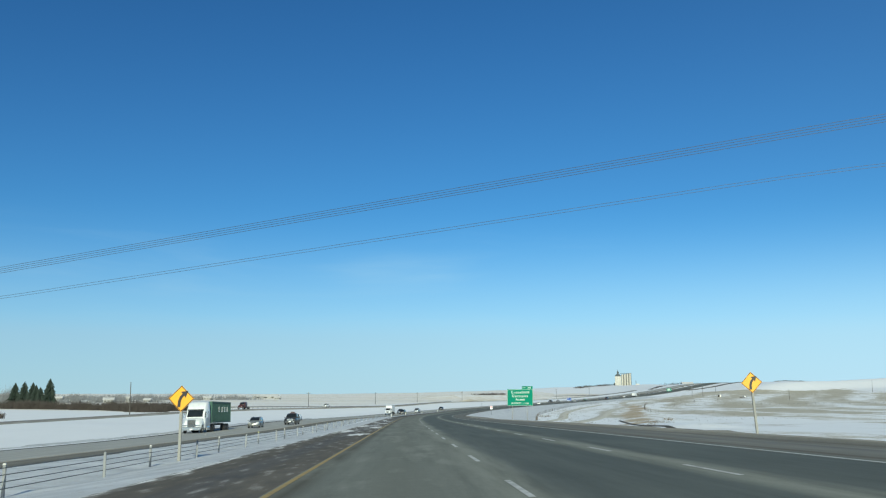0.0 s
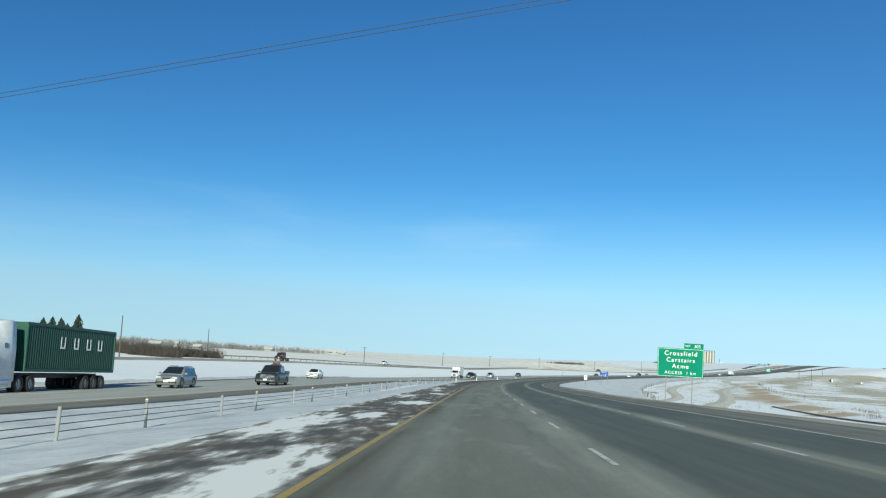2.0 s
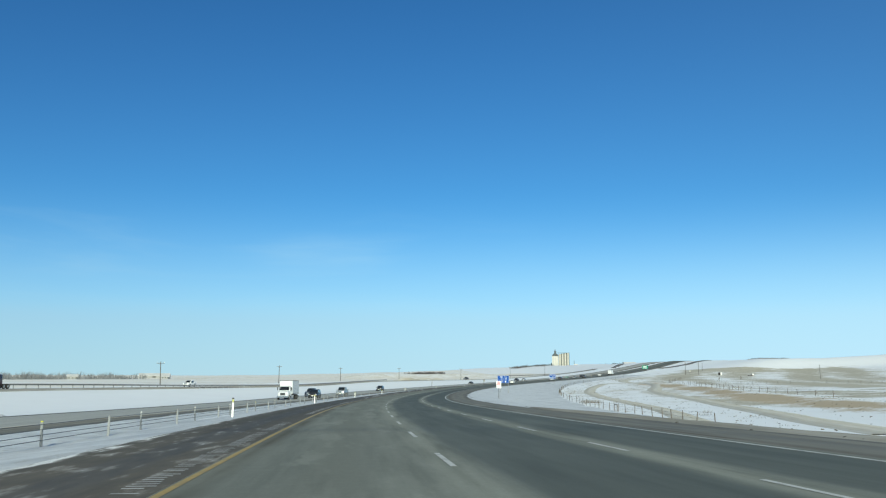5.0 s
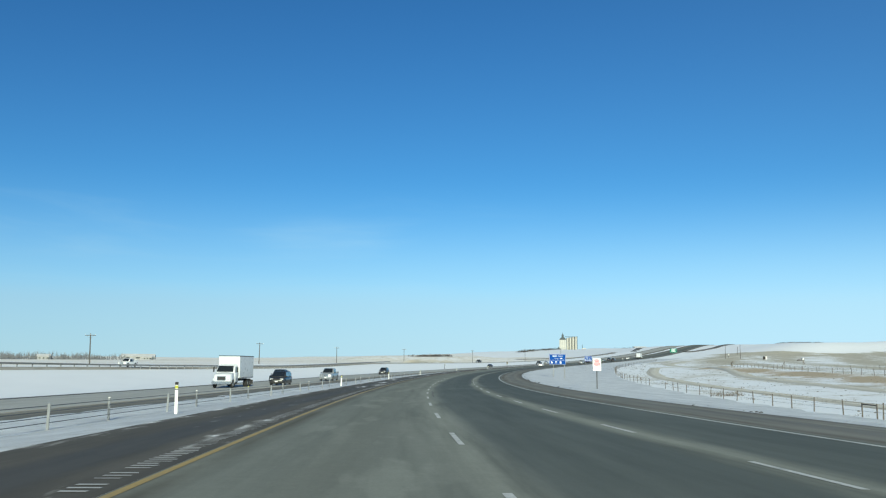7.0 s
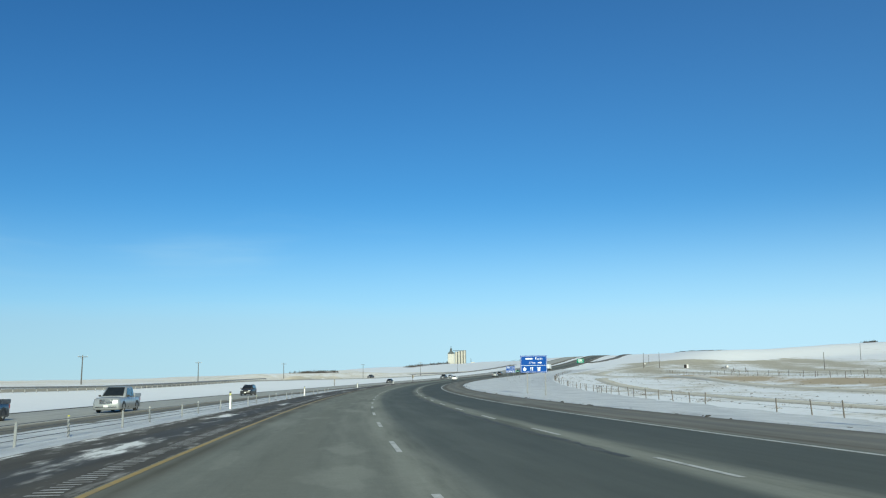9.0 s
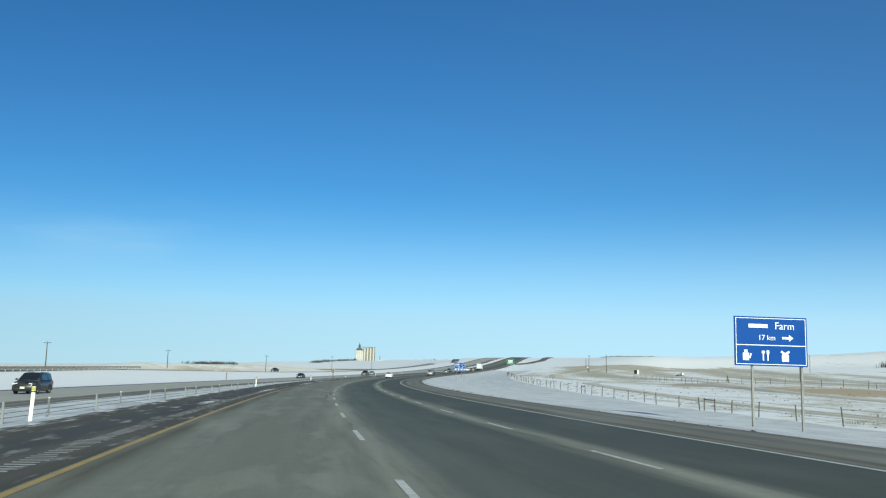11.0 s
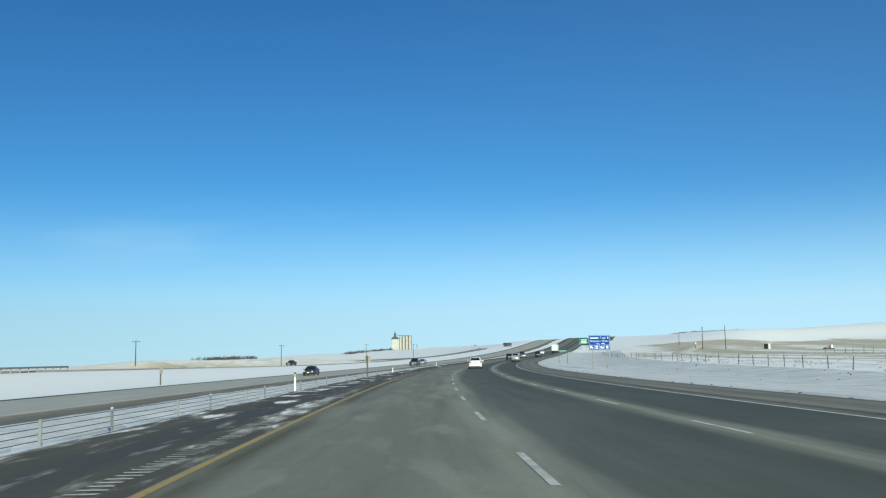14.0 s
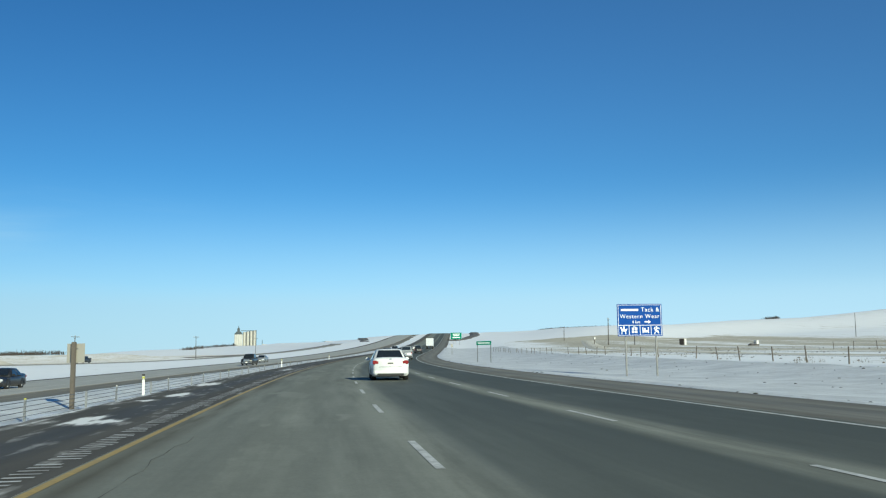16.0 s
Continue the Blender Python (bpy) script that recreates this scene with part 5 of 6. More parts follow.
def semi_truck(m, label):
    t = thing("semi_truck", m, label, "truck", "traffic")
    # conventional cab, front at y = 0, all behind it in -y
    rows = [(-0.05, half_ring(0.95, 0.80, 0.55, 1.30)), (-0.35, half_ring(1.12, 0.95, 0.50, 1.62)), (-1.6, half_ring(1.16, 1.0, 0.55, 1.86)), (-1.95, half_ring(1.20, 1.1, 0.55, 1.95))]
    part("bonnet", hull(rows), P_CAB, t, "white sloping bonnet")
    rows = [(-1.75, half_ring(1.22, 1.15, 0.55, 1.95)), (-2.45, half_ring(1.24, 1.16, 0.55, 2.95)), (-3.1, half_ring(1.25, 1.15, 0.55, 3.75)), (-4.4, half_ring(1.25, 1.15, 0.55, 3.98)), (-4.9, half_ring(1.25, 1.15, 0.6, 3.95))]
    cab = part("cab", hull(rows), P_CAB, t, "white sleeper cab with roof fairing")
    pane([(1.02, -1.72, 2.0), (-1.02, -1.72, 2.0), (-0.98, -2.27, 2.82), (0.98, -2.27, 2.82)][::-1], M_GLASS, cab, "windscreen", 0.05, 0.95, "dark windscreen")
    for sd in (1, -1):
        q = [(sd * 1.21, -2.0, 1.92), (sd * 1.21, -3.0, 1.92), (sd * 1.18, -3.0, 2.68), (sd * 1.18, -2.45, 2.68)]
        pane(q if sd > 0 else q[::-1], M_GLASS, cab, "side_window", 0.04, 0.92)
        q = [(sd * 1.23, -3.7, 2.45), (sd * 1.23, -4.05, 2.45), (sd * 1.21, -4.05, 2.72), (sd * 1.21, -3.7, 2.72)]
        pane(q if sd > 0 else q[::-1], M_GLASS, cab, "sleeper_window", 0.04, 0.92)
        part("mirror", boxed(0.18, 0.10, 0.62, (sd * 1.48, -1.95, 2.2), bevel=0.03), M_CHROME, t, "tall chrome mirror")
        part("mirror_arm", rod((sd * 1.2, -2.0, 2.35), (sd * 1.48, -1.95, 2.35), 0.02), M_TRIM, t)
        part("headlamp", boxed(0.34, 0.3, 0.30, (sd * 0.88, -0.22, 1.0), bevel=0.05), M_HEAD, t, "clear headlamp")
        part("fender", boxed(0.36, 1.35, 0.22, (sd * 1.06, -1.1, 1.12), bevel=0.09), P_CAB, t, "white fender")
        part("fuel_tank", rod((sd * 1.0, -2.9, 0.62), (sd * 1.0, -4.4, 0.62), 0.30, n=18), M_CHROME, t, "round fuel tank")
        part("side_skirt", boxed(0.04, 1.7, 0.45, (sd * 1.22, -3.9, 0.55), bevel=0.01), P_CAB, t)
        big_wheel(t, sd * 1.02, -1.1)
        for y in (-5.6, -6.9):
            big_wheel(t, sd * 0.98, y, 0.5, 0.5)
        for y in (-14.0, -15.2, -16.4):
            big_wheel(t, sd * 0.98, y, 0.5, 0.5)
        part("stack", rod((sd * 0.95, -5.05, 0.9), (sd * 0.95, -5.05, 3.7), 0.07), M_CHROME, t, "exhaust stack")
    g = part("grille", boxed(1.06, 0.10, 0.98, (0, -0.06, 1.22), bevel=0.04), M_CHROME, t, "chrome grille")
    part("grille_mesh", boxed(0.92, 0.03, 0.82, (0, -0.005, 1.22), bevel=0.01), M_TRIM, g, "black grille mesh")
    for k in range(6):
        part("grille_slat", boxed(0.88, 0.02, 0.025, (0, 0.014, 0.90 + 0.13 * k)), M_CHROME, g)
    part("bumper", boxed(2.3, 0.34, 0.42, (0, -0.05, 0.58), bevel=0.08), M_CHROME, t, "chrome front bumper")
    guard = bmesh.new()
    for z in (0.75, 1.0):
        tube(guard, (-1.05, 0.14, z), (1.05, 0.14, z), 0.035)
    part("grille_guard", guard, M_CHROME, t, "tubular guard")
    # black sheet puts the shade between cab and container into colour
    part("gap_sheet", boxed(2.3, 0.06, 2.6, (0, -4.93, 2.3)), M_TRIM, cab, "black sheet darkening the gap behind the sleeper")
    part("visor", boxed(2.05, 0.22, 0.10, (0, -2.20, 2.92), bevel=0.03), M_TRIM, cab, "dark sun visor")
    part("frame", boxed(0.9, 12.4, 0.28, (0, -11.0, 0.95)), M_TRIM, t, "black chassis rails")
    part("tractor_frame", boxed(0.9, 4.2, 0.26, (0, -5.6, 0.85)), M_TRIM, t)
    part("license_plate", boxed(0.34, 0.03, 0.17, (0, 0.13, 0.5)), M_PLATE, t, "pale plate")
    # container: corrugated box on the trailer
    y0, y1, zb, zt = -6.0, -18.15, 1.18, 3.98
    body = part("container", boxed(2.36, y0 - y1, zt - zb, (0, (y0 + y1) / 2, (zb + zt) / 2)), P_CONT, t, "dark green corrugated shipping container")
    rib = bpy.data.meshes.new("rib")
    bm = bmesh.new()
    box(bm, 0.05, 0.16, zt - zb - 0.36, (0, 0, 0), bevel=0.02)
    bm.to_mesh(rib)
    bm.free()
    rib.materials.append(P_CONT)
    for sd in (1, -1):
        for k in range(42):
            o = joined("rib", rib, None, body)
            o.location = (sd * 1.20, y0 - 0.35 - k * 0.272, (zb + zt) / 2)
        for z in (zb + 0.09, zt - 0.07):
            part("rail", boxed(0.08, y0 - y1, 0.16, (sd * 1.21, (y0 + y1) / 2, z), bevel=0.012), P_CONT, body)
        for y in (y0 - 0.06, y1 + 0.06):
            part("corner_post", boxed(0.10, 0.16, zt - zb, (sd * 1.20, y, (zb + zt) / 2), bevel=0.015), P_CONT, body)
    for y in (-10.4, -12.2, -14.0, -15.7):
        for sd in (1, -1):
            mk = bmesh.new()
            for dy, dz, sy, sz in ((-0.25, 0, 0.11, 0.72), (0.25, 0, 0.11, 0.72), (0, -0.3, 0.42, 0.12)):
                box(mk, 0.012, sy, sz, (sd * 1.235, y + dy, 2.95 + dz))
            part("mark", mk, M_SIGN_W, body, "white block mark")
    part("mark", boxed(0.012, 0.20, 1.1, (1.235, -16.4, 2.95)), M_SIGN_W, body, "white upright mark")
    return t


semi_truck(lane_pose(114.5, -25.0, True), "white sleeper-cab lorry hauling a dark green shipping container")
P_BOX = car_paint("white_box_body", (0.64, 0.66, 0.69))


def box_truck(m, label, cargo=6.4, name="box_truck"):
    t = thing(name, m, label, "truck", "traffic")
    part("bonnet", hull([(-0.05, half_ring(0.90, 0.85, 0.55, 1.25)), (-0.4, half_ring(1.05, 0.98, 0.5, 1.55)), (-1.5, half_ring(1.10, 1.02, 0.55, 1.72))]), P_BOX, t, "white bonnet")
    cab = part("cab", hull([(-1.4, half_ring(1.12, 1.05, 0.55, 1.75)), (-2.0, half_ring(1.12, 1.0, 0.55, 2.55)), (-2.9, half_ring(1.12, 1.0, 0.55, 2.62))]), P_BOX, t, "white day cab")
    pane([(0.98, -1.36, 1.78), (-0.98, -1.36, 1.78), (-0.9, -1.84, 2.46), (0.9, -1.84, 2.46)][::-1], M_GLASS, cab, "windscreen", 0.05, 0.95, "dark windscreen")
    for sd in (1, -1):
        q = [(sd * 1.10, -1.7, 1.7), (sd * 1.10, -2.7, 1.7), (sd * 1.05, -2.7, 2.4), (sd * 1.05, -2.05, 2.4)]
        pane(q if sd > 0 else q[::-1], M_GLASS, cab, "side_window", 0.04, 0.92)
        part("mirror", boxed(0.16, 0.08, 0.55, (sd * 1.36, -1.65, 2.05), bevel=0.02), M_TRIM, t, "tall mirror")
        part("mirror_arm", rod((sd * 1.08, -1.7, 2.2), (sd * 1.36, -1.65, 2.2), 0.018), M_TRIM, t)
        part("headlamp", boxed(0.36, 0.2, 0.24, (sd * 0.78, -0.14, 0.98), bevel=0.04), M_HEAD, t, "clear headlamp")
        big_wheel(t, sd * 0.98, -0.95, 0.48)
        for y in (-3.2 - cargo * 0.62, -3.2 - cargo * 0.80):
            big_wheel(t, sd * 0.95, y, 0.48, 0.46)
    g = part("grille", boxed(1.0, 0.1, 0.5, (0, -0.04, 1.08), bevel=0.03), M_CHROME, t, "chrome grille")
    part("grille_mesh", boxed(0.86, 0.03, 0.36, (0, 0.012, 1.08)), M_TRIM, g, "black grille mesh")
    part("bumper", boxed(2.2, 0.3, 0.32, (0, -0.02, 0.60), bevel=0.06), M_CHROME, t, "front bumper")
    part("frame", boxed(0.9, cargo + 2.6, 0.25, (0, -1.8 - cargo / 2, 0.85)), M_TRIM, t, "black chassis rails")
    b = part("cargo_box", boxed(2.45, cargo, 2.55, (0, -3.1 - cargo / 2, 2.35), bevel=0.02), P_BOX, t, "plain white box body")
    for sd in (1, -1):
        part("trim_rail", boxed(0.05, cargo, 0.10, (sd * 1.22, -3.1 - cargo / 2, 1.12)), M_CHROME, b)
        part("trim_rail", boxed(0.05, cargo, 0.08, (sd * 1.22, -3.1 - cargo / 2, 3.60)), M_TRIM, b)
    part("trim_rail", boxed(2.45, 0.05, 0.08, (0, -3.1, 3.60)), M_TRIM, b)
    for sd in (1, -1):
        part("step", boxed(0.10, 0.7, 0.30, (sd * 1.10, -1.95, 0.55), bevel=0.03), M_TRIM, t, "cab step")
        part("mud_flap", boxed(0.5, 0.02, 0.5, (sd * 0.95, -3.1 - cargo, 0.55)), M_TRIM, t, "rubber mud flap")
        for y in (-3.5, -3.1 - cargo / 2, -2.8 - cargo):
            part("marker_lamp", boxed(0.02, 0.10, 0.05, (sd * 1.236, y, 1.25)), M_REFLECT_Y, b, "amber marker lamp")
    part("windscreen_wiper", rod((-0.5, -1.32, 1.80), (0.2, -1.45, 2.05), 0.012, n=6), M_TRIM, cab)
    return t


box_truck(lane_pose(349.0, -20.6, True), "white box truck with a plain cargo body, oncoming")
box_truck(lane_pose(885, 9.6), "white box truck far up the grade", 7.5)


# ---- side roads on the land ----
def ribbon(name, pts, width, lift, material, parent=None, step=6.0, crown=0.0):
    """A road laid over the land along points, with sloping edges."""
    path = []
    for (ax, ay), (bx, by) in zip(pts, pts[1:]):
        n = max(int(math.hypot(bx - ax, by - ay) / step), 1)
        path += [(ax + (bx - ax) * i / n, ay + (by - ay) * i / n) for i in range(n)]
    path.append(pts[-1])
    p = np.array(path, float)
    for _ in range(6):
        p[1:-1] = (p[:-2] + 2 * p[1:-1] + p[2:]) / 4
    tan = np.gradient(p, axis=0)
    tan /= np.linalg.norm(tan, axis=1)[:, None]
    nor = np.stack([tan[:, 1], -tan[:, 0]], 1)
    mid = land(p[:, 0], p[:, 1])
    verts, uvs, dist = [], [], 0.0
    offs = [(-width / 2 - lift * 2.2 - 0.6, None), (-width / 2, lift), (0, lift + crown), (width / 2, lift), (width / 2 + lift * 2.2 + 0.6, None)]
    for i in range(len(p)):
        if i:
            dist += float(np.linalg.norm(p[i] - p[i - 1]))
        for o, l_ in offs:
            q = p[i] + nor[i] * o
            z = land_at(q[0], q[1]) - 0.25 if l_ is None else mid[i] + l_
            verts.append((q[0], q[1], z))
            uvs.append((dist, o))
    c = len(offs)
    faces = [(i * c + j, i * c + j + 1, (i + 1) * c + j + 1, (i + 1) * c + j) for i in range(len(p) - 1) for j in range(c - 1)]
    me = mesh_of(name, verts, faces)
    layer = me.uv_layers.new(name="road")
    for loop in me.loops:
        layer.data[loop.index].uv = uvs[loop.vertex_index]
    for f in me.polygons:
        f.use_smooth = True
    return joined(name, me, material, parent)


M_TRACK = asphalt_material("frozen_gravel", (0.60, 0.56, 0.47), (0.80, 0.78, 0.73), [(-1.2, 0.8, 0.8), (1.2, 0.8, 0.8)])
M_SIDE = asphalt_material("grey_side_road", (0.11, 0.105, 0.10), (0.30, 0.28, 0.26), [(-1.6, 0.9, 0.9), (1.6, 0.9, 0.9)])
M_SERVICE = asphalt_material("snow_dusted_side_road", (0.24, 0.23, 0.20), (0.46, 0.44, 0.41), [(-1.6, 0.9, 0.9), (1.6, 0.9, 0.9)])
structure(ribbon("service_road", SERVICE, 6.0, 0.25, M_SERVICE), "grey two-lane service road along the far side of the snow field", "road")
structure(ribbon("gravel_track", [(46, 240), (54, 268), (63, 292), (70, 317), (81, 355), (93, 405), (108, 458), (123, 493), (134, 521), (140, 552), (146, 598), (158, 638), (203, 725), (258, 800), (310, 870)], 5.0, 0.05, M_TRACK), "pale frozen gravel track winding through the pasture", "track")
structure(ribbon("gravel_track", [(40, 262), (46, 282), (52, 300), (60, 330), (72, 398), (84, 450), (100, 500), (127, 569), (139, 577)], 3.4, 0.05, M_TRACK), "pale frozen gravel track beyond the roadside fence", "track")
# dark tone for the narrow lip along the ditch
M_CUT = plain("dark_lip_earth", (0.08, 0.065, 0.052), 0.95, scale=0.8, grain=0.3)
structure(ribbon("ramp", [(318, 1005), (340, 1030), (388, 1098), (425, 1165), (470, 1240), (520, 1330)], 5, 0.5, M_SIDE), "dark exit ramp climbing the snowy hillside", "road")
structure(ribbon("cross_road", [(296, 1078), (312, 1115), (334, 1170), (357, 1226), (374, 1268)], 5, 0.25, M_SIDE), "dark road cut over the white hill", "road")
structure(ribbon("field_road", [(284, 1112), (262, 1180), (225, 1260), (150, 1330), (40, 1400)], 7, 0.6, M_SIDE), "dark narrow field road crossing the stubble", "road")
structure(ribbon("ditch_edge", [(37.5, 90), (40, 110), (44.5, 146), (50.3, 182), (55.6, 214), (61, 242), (66, 268)], 0.40, 0.16, M_CUT, step=2.5), "dark eroded lip of bare earth along the ditch", "ditch")

# ---- guardrail of the service road ----
g_pts = [(-78, 352), (-40, 442), (-8, 530), (14, 610), (38, 695)]
rail = thing("guardrail", pose(g_pts[0][0], g_pts[0][1], land_at(*g_pts[0])), "low galvanised guardrail on short posts beside the service road", "guardrail")
gp = []
for (ax, ay), (bx, by) in zip(g_pts, g_pts[1:]):
    n = int(math.hypot(bx - ax, by - ay) / 3.8)
    gp += [(ax + (bx - ax) * i / n, ay + (by - ay) * i / n) for i in range(n)]
gz = land(np.array([q[0] for q in gp]), np.array([q[1] for q in gp]))
gpost = bpy.data.meshes.new("rail_post")
bm = bmesh.new()
box(bm, 0.16, 0.16, 1.15, (0, 0, 0.45), bevel=0.02)
bm.to_mesh(gpost)
bm.free()
gpost.materials.append(M_GALV)
for (x, y), z in zip(gp, gz):
    o = joined("rail_post", gpost, None)
    under_parent(o, rail, pose(x, y, z))
bm = bmesh.new()
prev = None
for (x, y), z in zip(gp, gz):
    ring = [bm.verts.new((x + 0.14 + ox, y - 0.05, z + 0.95 + oz)) for ox, oz in ((0, -0.17), (0.05, -0.09), (0, 0), (0.05, 0.09), (0, 0.17), (-0.04, 0.0))]
    if prev:
        for k in range(6):
            bm.faces.new((prev[k], prev[(k + 1) % 6], ring[(k + 1) % 6], ring[k]))
    prev = ring
under_parent(part("beam", bm, M_GALV, None, "wavy steel beam"), rail, Matrix())


# ---- utility poles ----
def utility_pole(x, y, top, label, group, base=None, arm=2.2, turn=20):
    z = land_at(x, y) if base is None else base
    t = thing("utility_pole", pose(x, y, z, random.uniform(-1, 1), random.uniform(-1, 1), turn), label, "utility pole", group)
    h = max(top - z, 6.0)
    part("pole", rod((0, 0, -0.5), (0, 0, h), 0.17, 0.11, 10), M_POLE, t, "round brown pole")
    if arm:
        a = part("crossarm", boxed(arm, 0.12, 0.14, (0, -0.12, h - 0.45), bevel=0.01), M_POLE, t, "wooden crossarm")
        for k in (-1, 0, 1):
            part("insulator", rod((k * arm * 0.45, -0.12, h - 0.38), (k * arm * 0.45, -0.12, h - 0.16), 0.05, 0.03, 8), M_POST_WHITE, a, "pale insulator")
        for sd in (-1, 1):
            part("brace", rod((0, -0.1, h - 1.2), (sd * arm * 0.3, -0.12, h - 0.5), 0.02, n=6), M_GALV, a)
    return t


for x, y, top, arm in ((-81, 276.5, 5.6, 0), (-89.9, 373.6, 5.2, 0), (-47.4, 463.3, 2.9, 2.4), (-16.7, 561.5, 3.0, 2.4), (10.6, 667.3, 3.2, 2.4), (49.6, 759.8, 4.0, 2.6), (103, 846.4, 4.5, 2.6), (160, 940, 7.0, 2.6), (215, 1040, 9.0, 2.6)):
    utility_pole(x, y, top, "brown wooden utility pole with a crossarm by the service road", "poles along the service road", arm=arm)
for x, y, top, arm in ((263.5, 784.5, 9.0, 0), (254.5, 786.5, 8.6, 1.2), (311, 888, 8.0, 0), (300, 690, 6.0, 0), (446, 841, 15.5, 0), (520, 760, 17, 0)):
    utility_pole(x, y, top, "plain wooden utility pole standing in the pasture", "poles in the pasture", arm=arm)

# ---- overhead lines across the road ----
M_WIRE = plain("dark_insulated_wire", (0.035, 0.037, 0.042), 0.6, scale=3)
span_ = thing("power_line", pose(-20, 120, land_at(-20, 120)), "bundled dark overhead cables crossing high above the road", "power line")
for a, b, lifts in (((-60, 137.2, 20.7), (30, 102.3, 29.9), (0.45, 0.15, -0.15, -0.45)), ((-60, 151.1, 18.9), (30, 126.0, 29.3), (0.2, -0.2))):
    for lift in lifts:
        bm = bmesh.new()
        prev = None
        for q in np.linspace(-1.8, 2.4, 46):
            # hanging low to one side, levelling out towards the tall towers at both ends
            climb = 0.5 * (math.exp(2 * q) - 1) if q < 0 else (q if q < 1.2 else 1.2 + 0.5 * (1 - math.exp(2.4 - 2 * q)))
            x, y, z = a[0] + (b[0] - a[0]) * q, a[1] + (b[1] - a[1]) * q, a[2] + (b[2] - a[2]) * climb + lift
            ring = [bm.verts.new((x + 0.021 * c, y + 0.021 * c, z + 0.021 * e)) for c, e in ((0.7, 1), (-0.7, 1), (-0.7, -1), (0.7, -1))]
            if prev:
                for i in range(4):
                    bm.faces.new((prev[i], prev[(i + 1) % 4], ring[(i + 1) % 4], ring[i]))
            prev = ring
        under_parent(part("cable", bm, M_WIRE, None, "dark overhead cable"), span_, Matrix())

# ---- wire fences of the pasture ----
def wire_fence(name, pts, gap, height, label, wires=3, thick=0.06):
    path = []
    for (ax, ay), (bx, by) in zip(pts, pts[1:]):
        n = max(int(round(math.hypot(bx - ax, by - ay) / gap)), 1)
        path += [(ax + (bx - ax) * i / n, ay + (by - ay) * i / n) for i in range(n)]
    path.append(pts[-1])
    zz = land(np.array([q[0] for q in path]), np.array([q[1] for q in path]))
    t = thing(name, pose(path[0][0], path[0][1], zz[0]), label, "fence")
    pm = bpy.data.meshes.new("fence_post")
    bm = bmesh.new()
    tube(bm, (0, 0, -0.3), (0, 0, height), thick, thick * 0.85, 7)
    bm.to_mesh(pm)
    bm.free()
    pm.materials.append(M_WOOD)
    spots = []
    for (x, y), z in zip(path, zz):
        if random.random() < 0.04:
            continue
        x, y = x + random.uniform(-.3, .3), y + random.uniform(-.3, .3)
        under_parent(joined("fence_post", pm, None), t, pose(x, y, z + random.uniform(-.12, .05), random.uniform(-5, 5), random.uniform(-5, 5), 0))
        spots.append((x, y, z))
    for w in range(wires):
        bm = bmesh.new()
        prev = None
        for x, y, z in spots:
            ring = [bm.verts.new((x + c, y, z + height * (0.4 + 0.25 * w) + e)) for c, e in ((0.008, 0.008), (-0.008, 0.008), (0, -0.01))]
            if prev:
                for i in range(3):
                    bm.faces.new((prev[i], prev[(i + 1) % 3], ring[(i + 1) % 3], ring[i]))
            prev = ring
        under_parent(part("wire", bm, M_CABLE, None), t, Matrix())
    return t


f1 = [tuple(on_road(s, float(np.interp(s, [262, 300, 400, 560, 640, 700, 760, 830], [34.5, 37, 36.8, 36.8, 37.6, 37, 33, 29])))[:2]) for s in range(262, 835, 12)]
wire_fence("wire_fence", f1, 5.2, 1.25, "wire pasture fence on thin weathered wooden posts in the snow", thick=0.055)
f2 = [(97, 335), (98, 350), (105, 385), (112, 412), (120, 443), (138, 508), (154, 563), (178, 615), (200, 660)]
wire_fence("wire_fence", f2, 6.5, 1.3, "far wire fence crossing the blown-clear pasture", thick=0.06)
f3 = [(140, 498), (160, 505), (179, 512), (230, 530), (300, 552)]
wire_fence("wire_fence", f3, 6.5, 1.3, "wire fence running up the pasture slope", thick=0.06)
for s in (318, 470, 520):
    d = float(np.interp(s, [262, 300, 400, 560, 640], [34.5, 37, 36.8, 36.8, 37.6]))
    p = on_road(s, d)
    z = land_at(p.x, p.y)
    t = thing("fence_brace", pose(p.x, p.y, z, 0, 0, 90 - heading(s)), "wooden brace of two posts and a top rail in the fence", "fence", "braces in the fence")
    for x in (-1.2, 1.2):
        part("post", rod((x, 0, -0.3), (x, 0, 1.12), 0.06, 0.055, 8), M_WOOD, t)
    part("rail", rod((-1.2, 0, 1.0), (1.2, 0, 1.0), 0.05, 0.05, 8), M_WOOD, t)

# ---- small things in the pasture ----
M_HUT = plain("pale_painted_metal", (0.62, 0.62, 0.60), 0.5, scale=2)
M_DARKMETAL = plain("dark_rusty_metal", (0.06, 0.05, 0.045), 0.7, 0.3, scale=2)
t = thing("utility_cabinet", pose(275, 774.8, land_at(275, 774.8), 0, 0, 20) @ Matrix.Scale(0.85, 4), "pale metal utility cabinet standing in the pasture", "cabinet")
part("body", boxed(2.2, 1.6, 2.3, (0, 0, 1.1), bevel=0.04), M_HUT, t)
part("side_panel", boxed(0.9, 1.62, 2.2, (-1.0, 0, 1.1), bevel=0.02), M_DARKMETAL, t, "dark side panel")
part("roof", boxed(2.5, 1.9, 0.12, (0.1, 0, 2.3), bevel=0.02), M_HUT, t)
part("door", boxed(0.8, 0.04, 1.8, (0.3, -0.82, 1.05), bevel=0.01), M_HUT, t)
t = thing("pump_unit", pose(290, 760, land_at(290, 760), 0, 0, 10), "small dark metal pump unit with a pale hood", "pump")
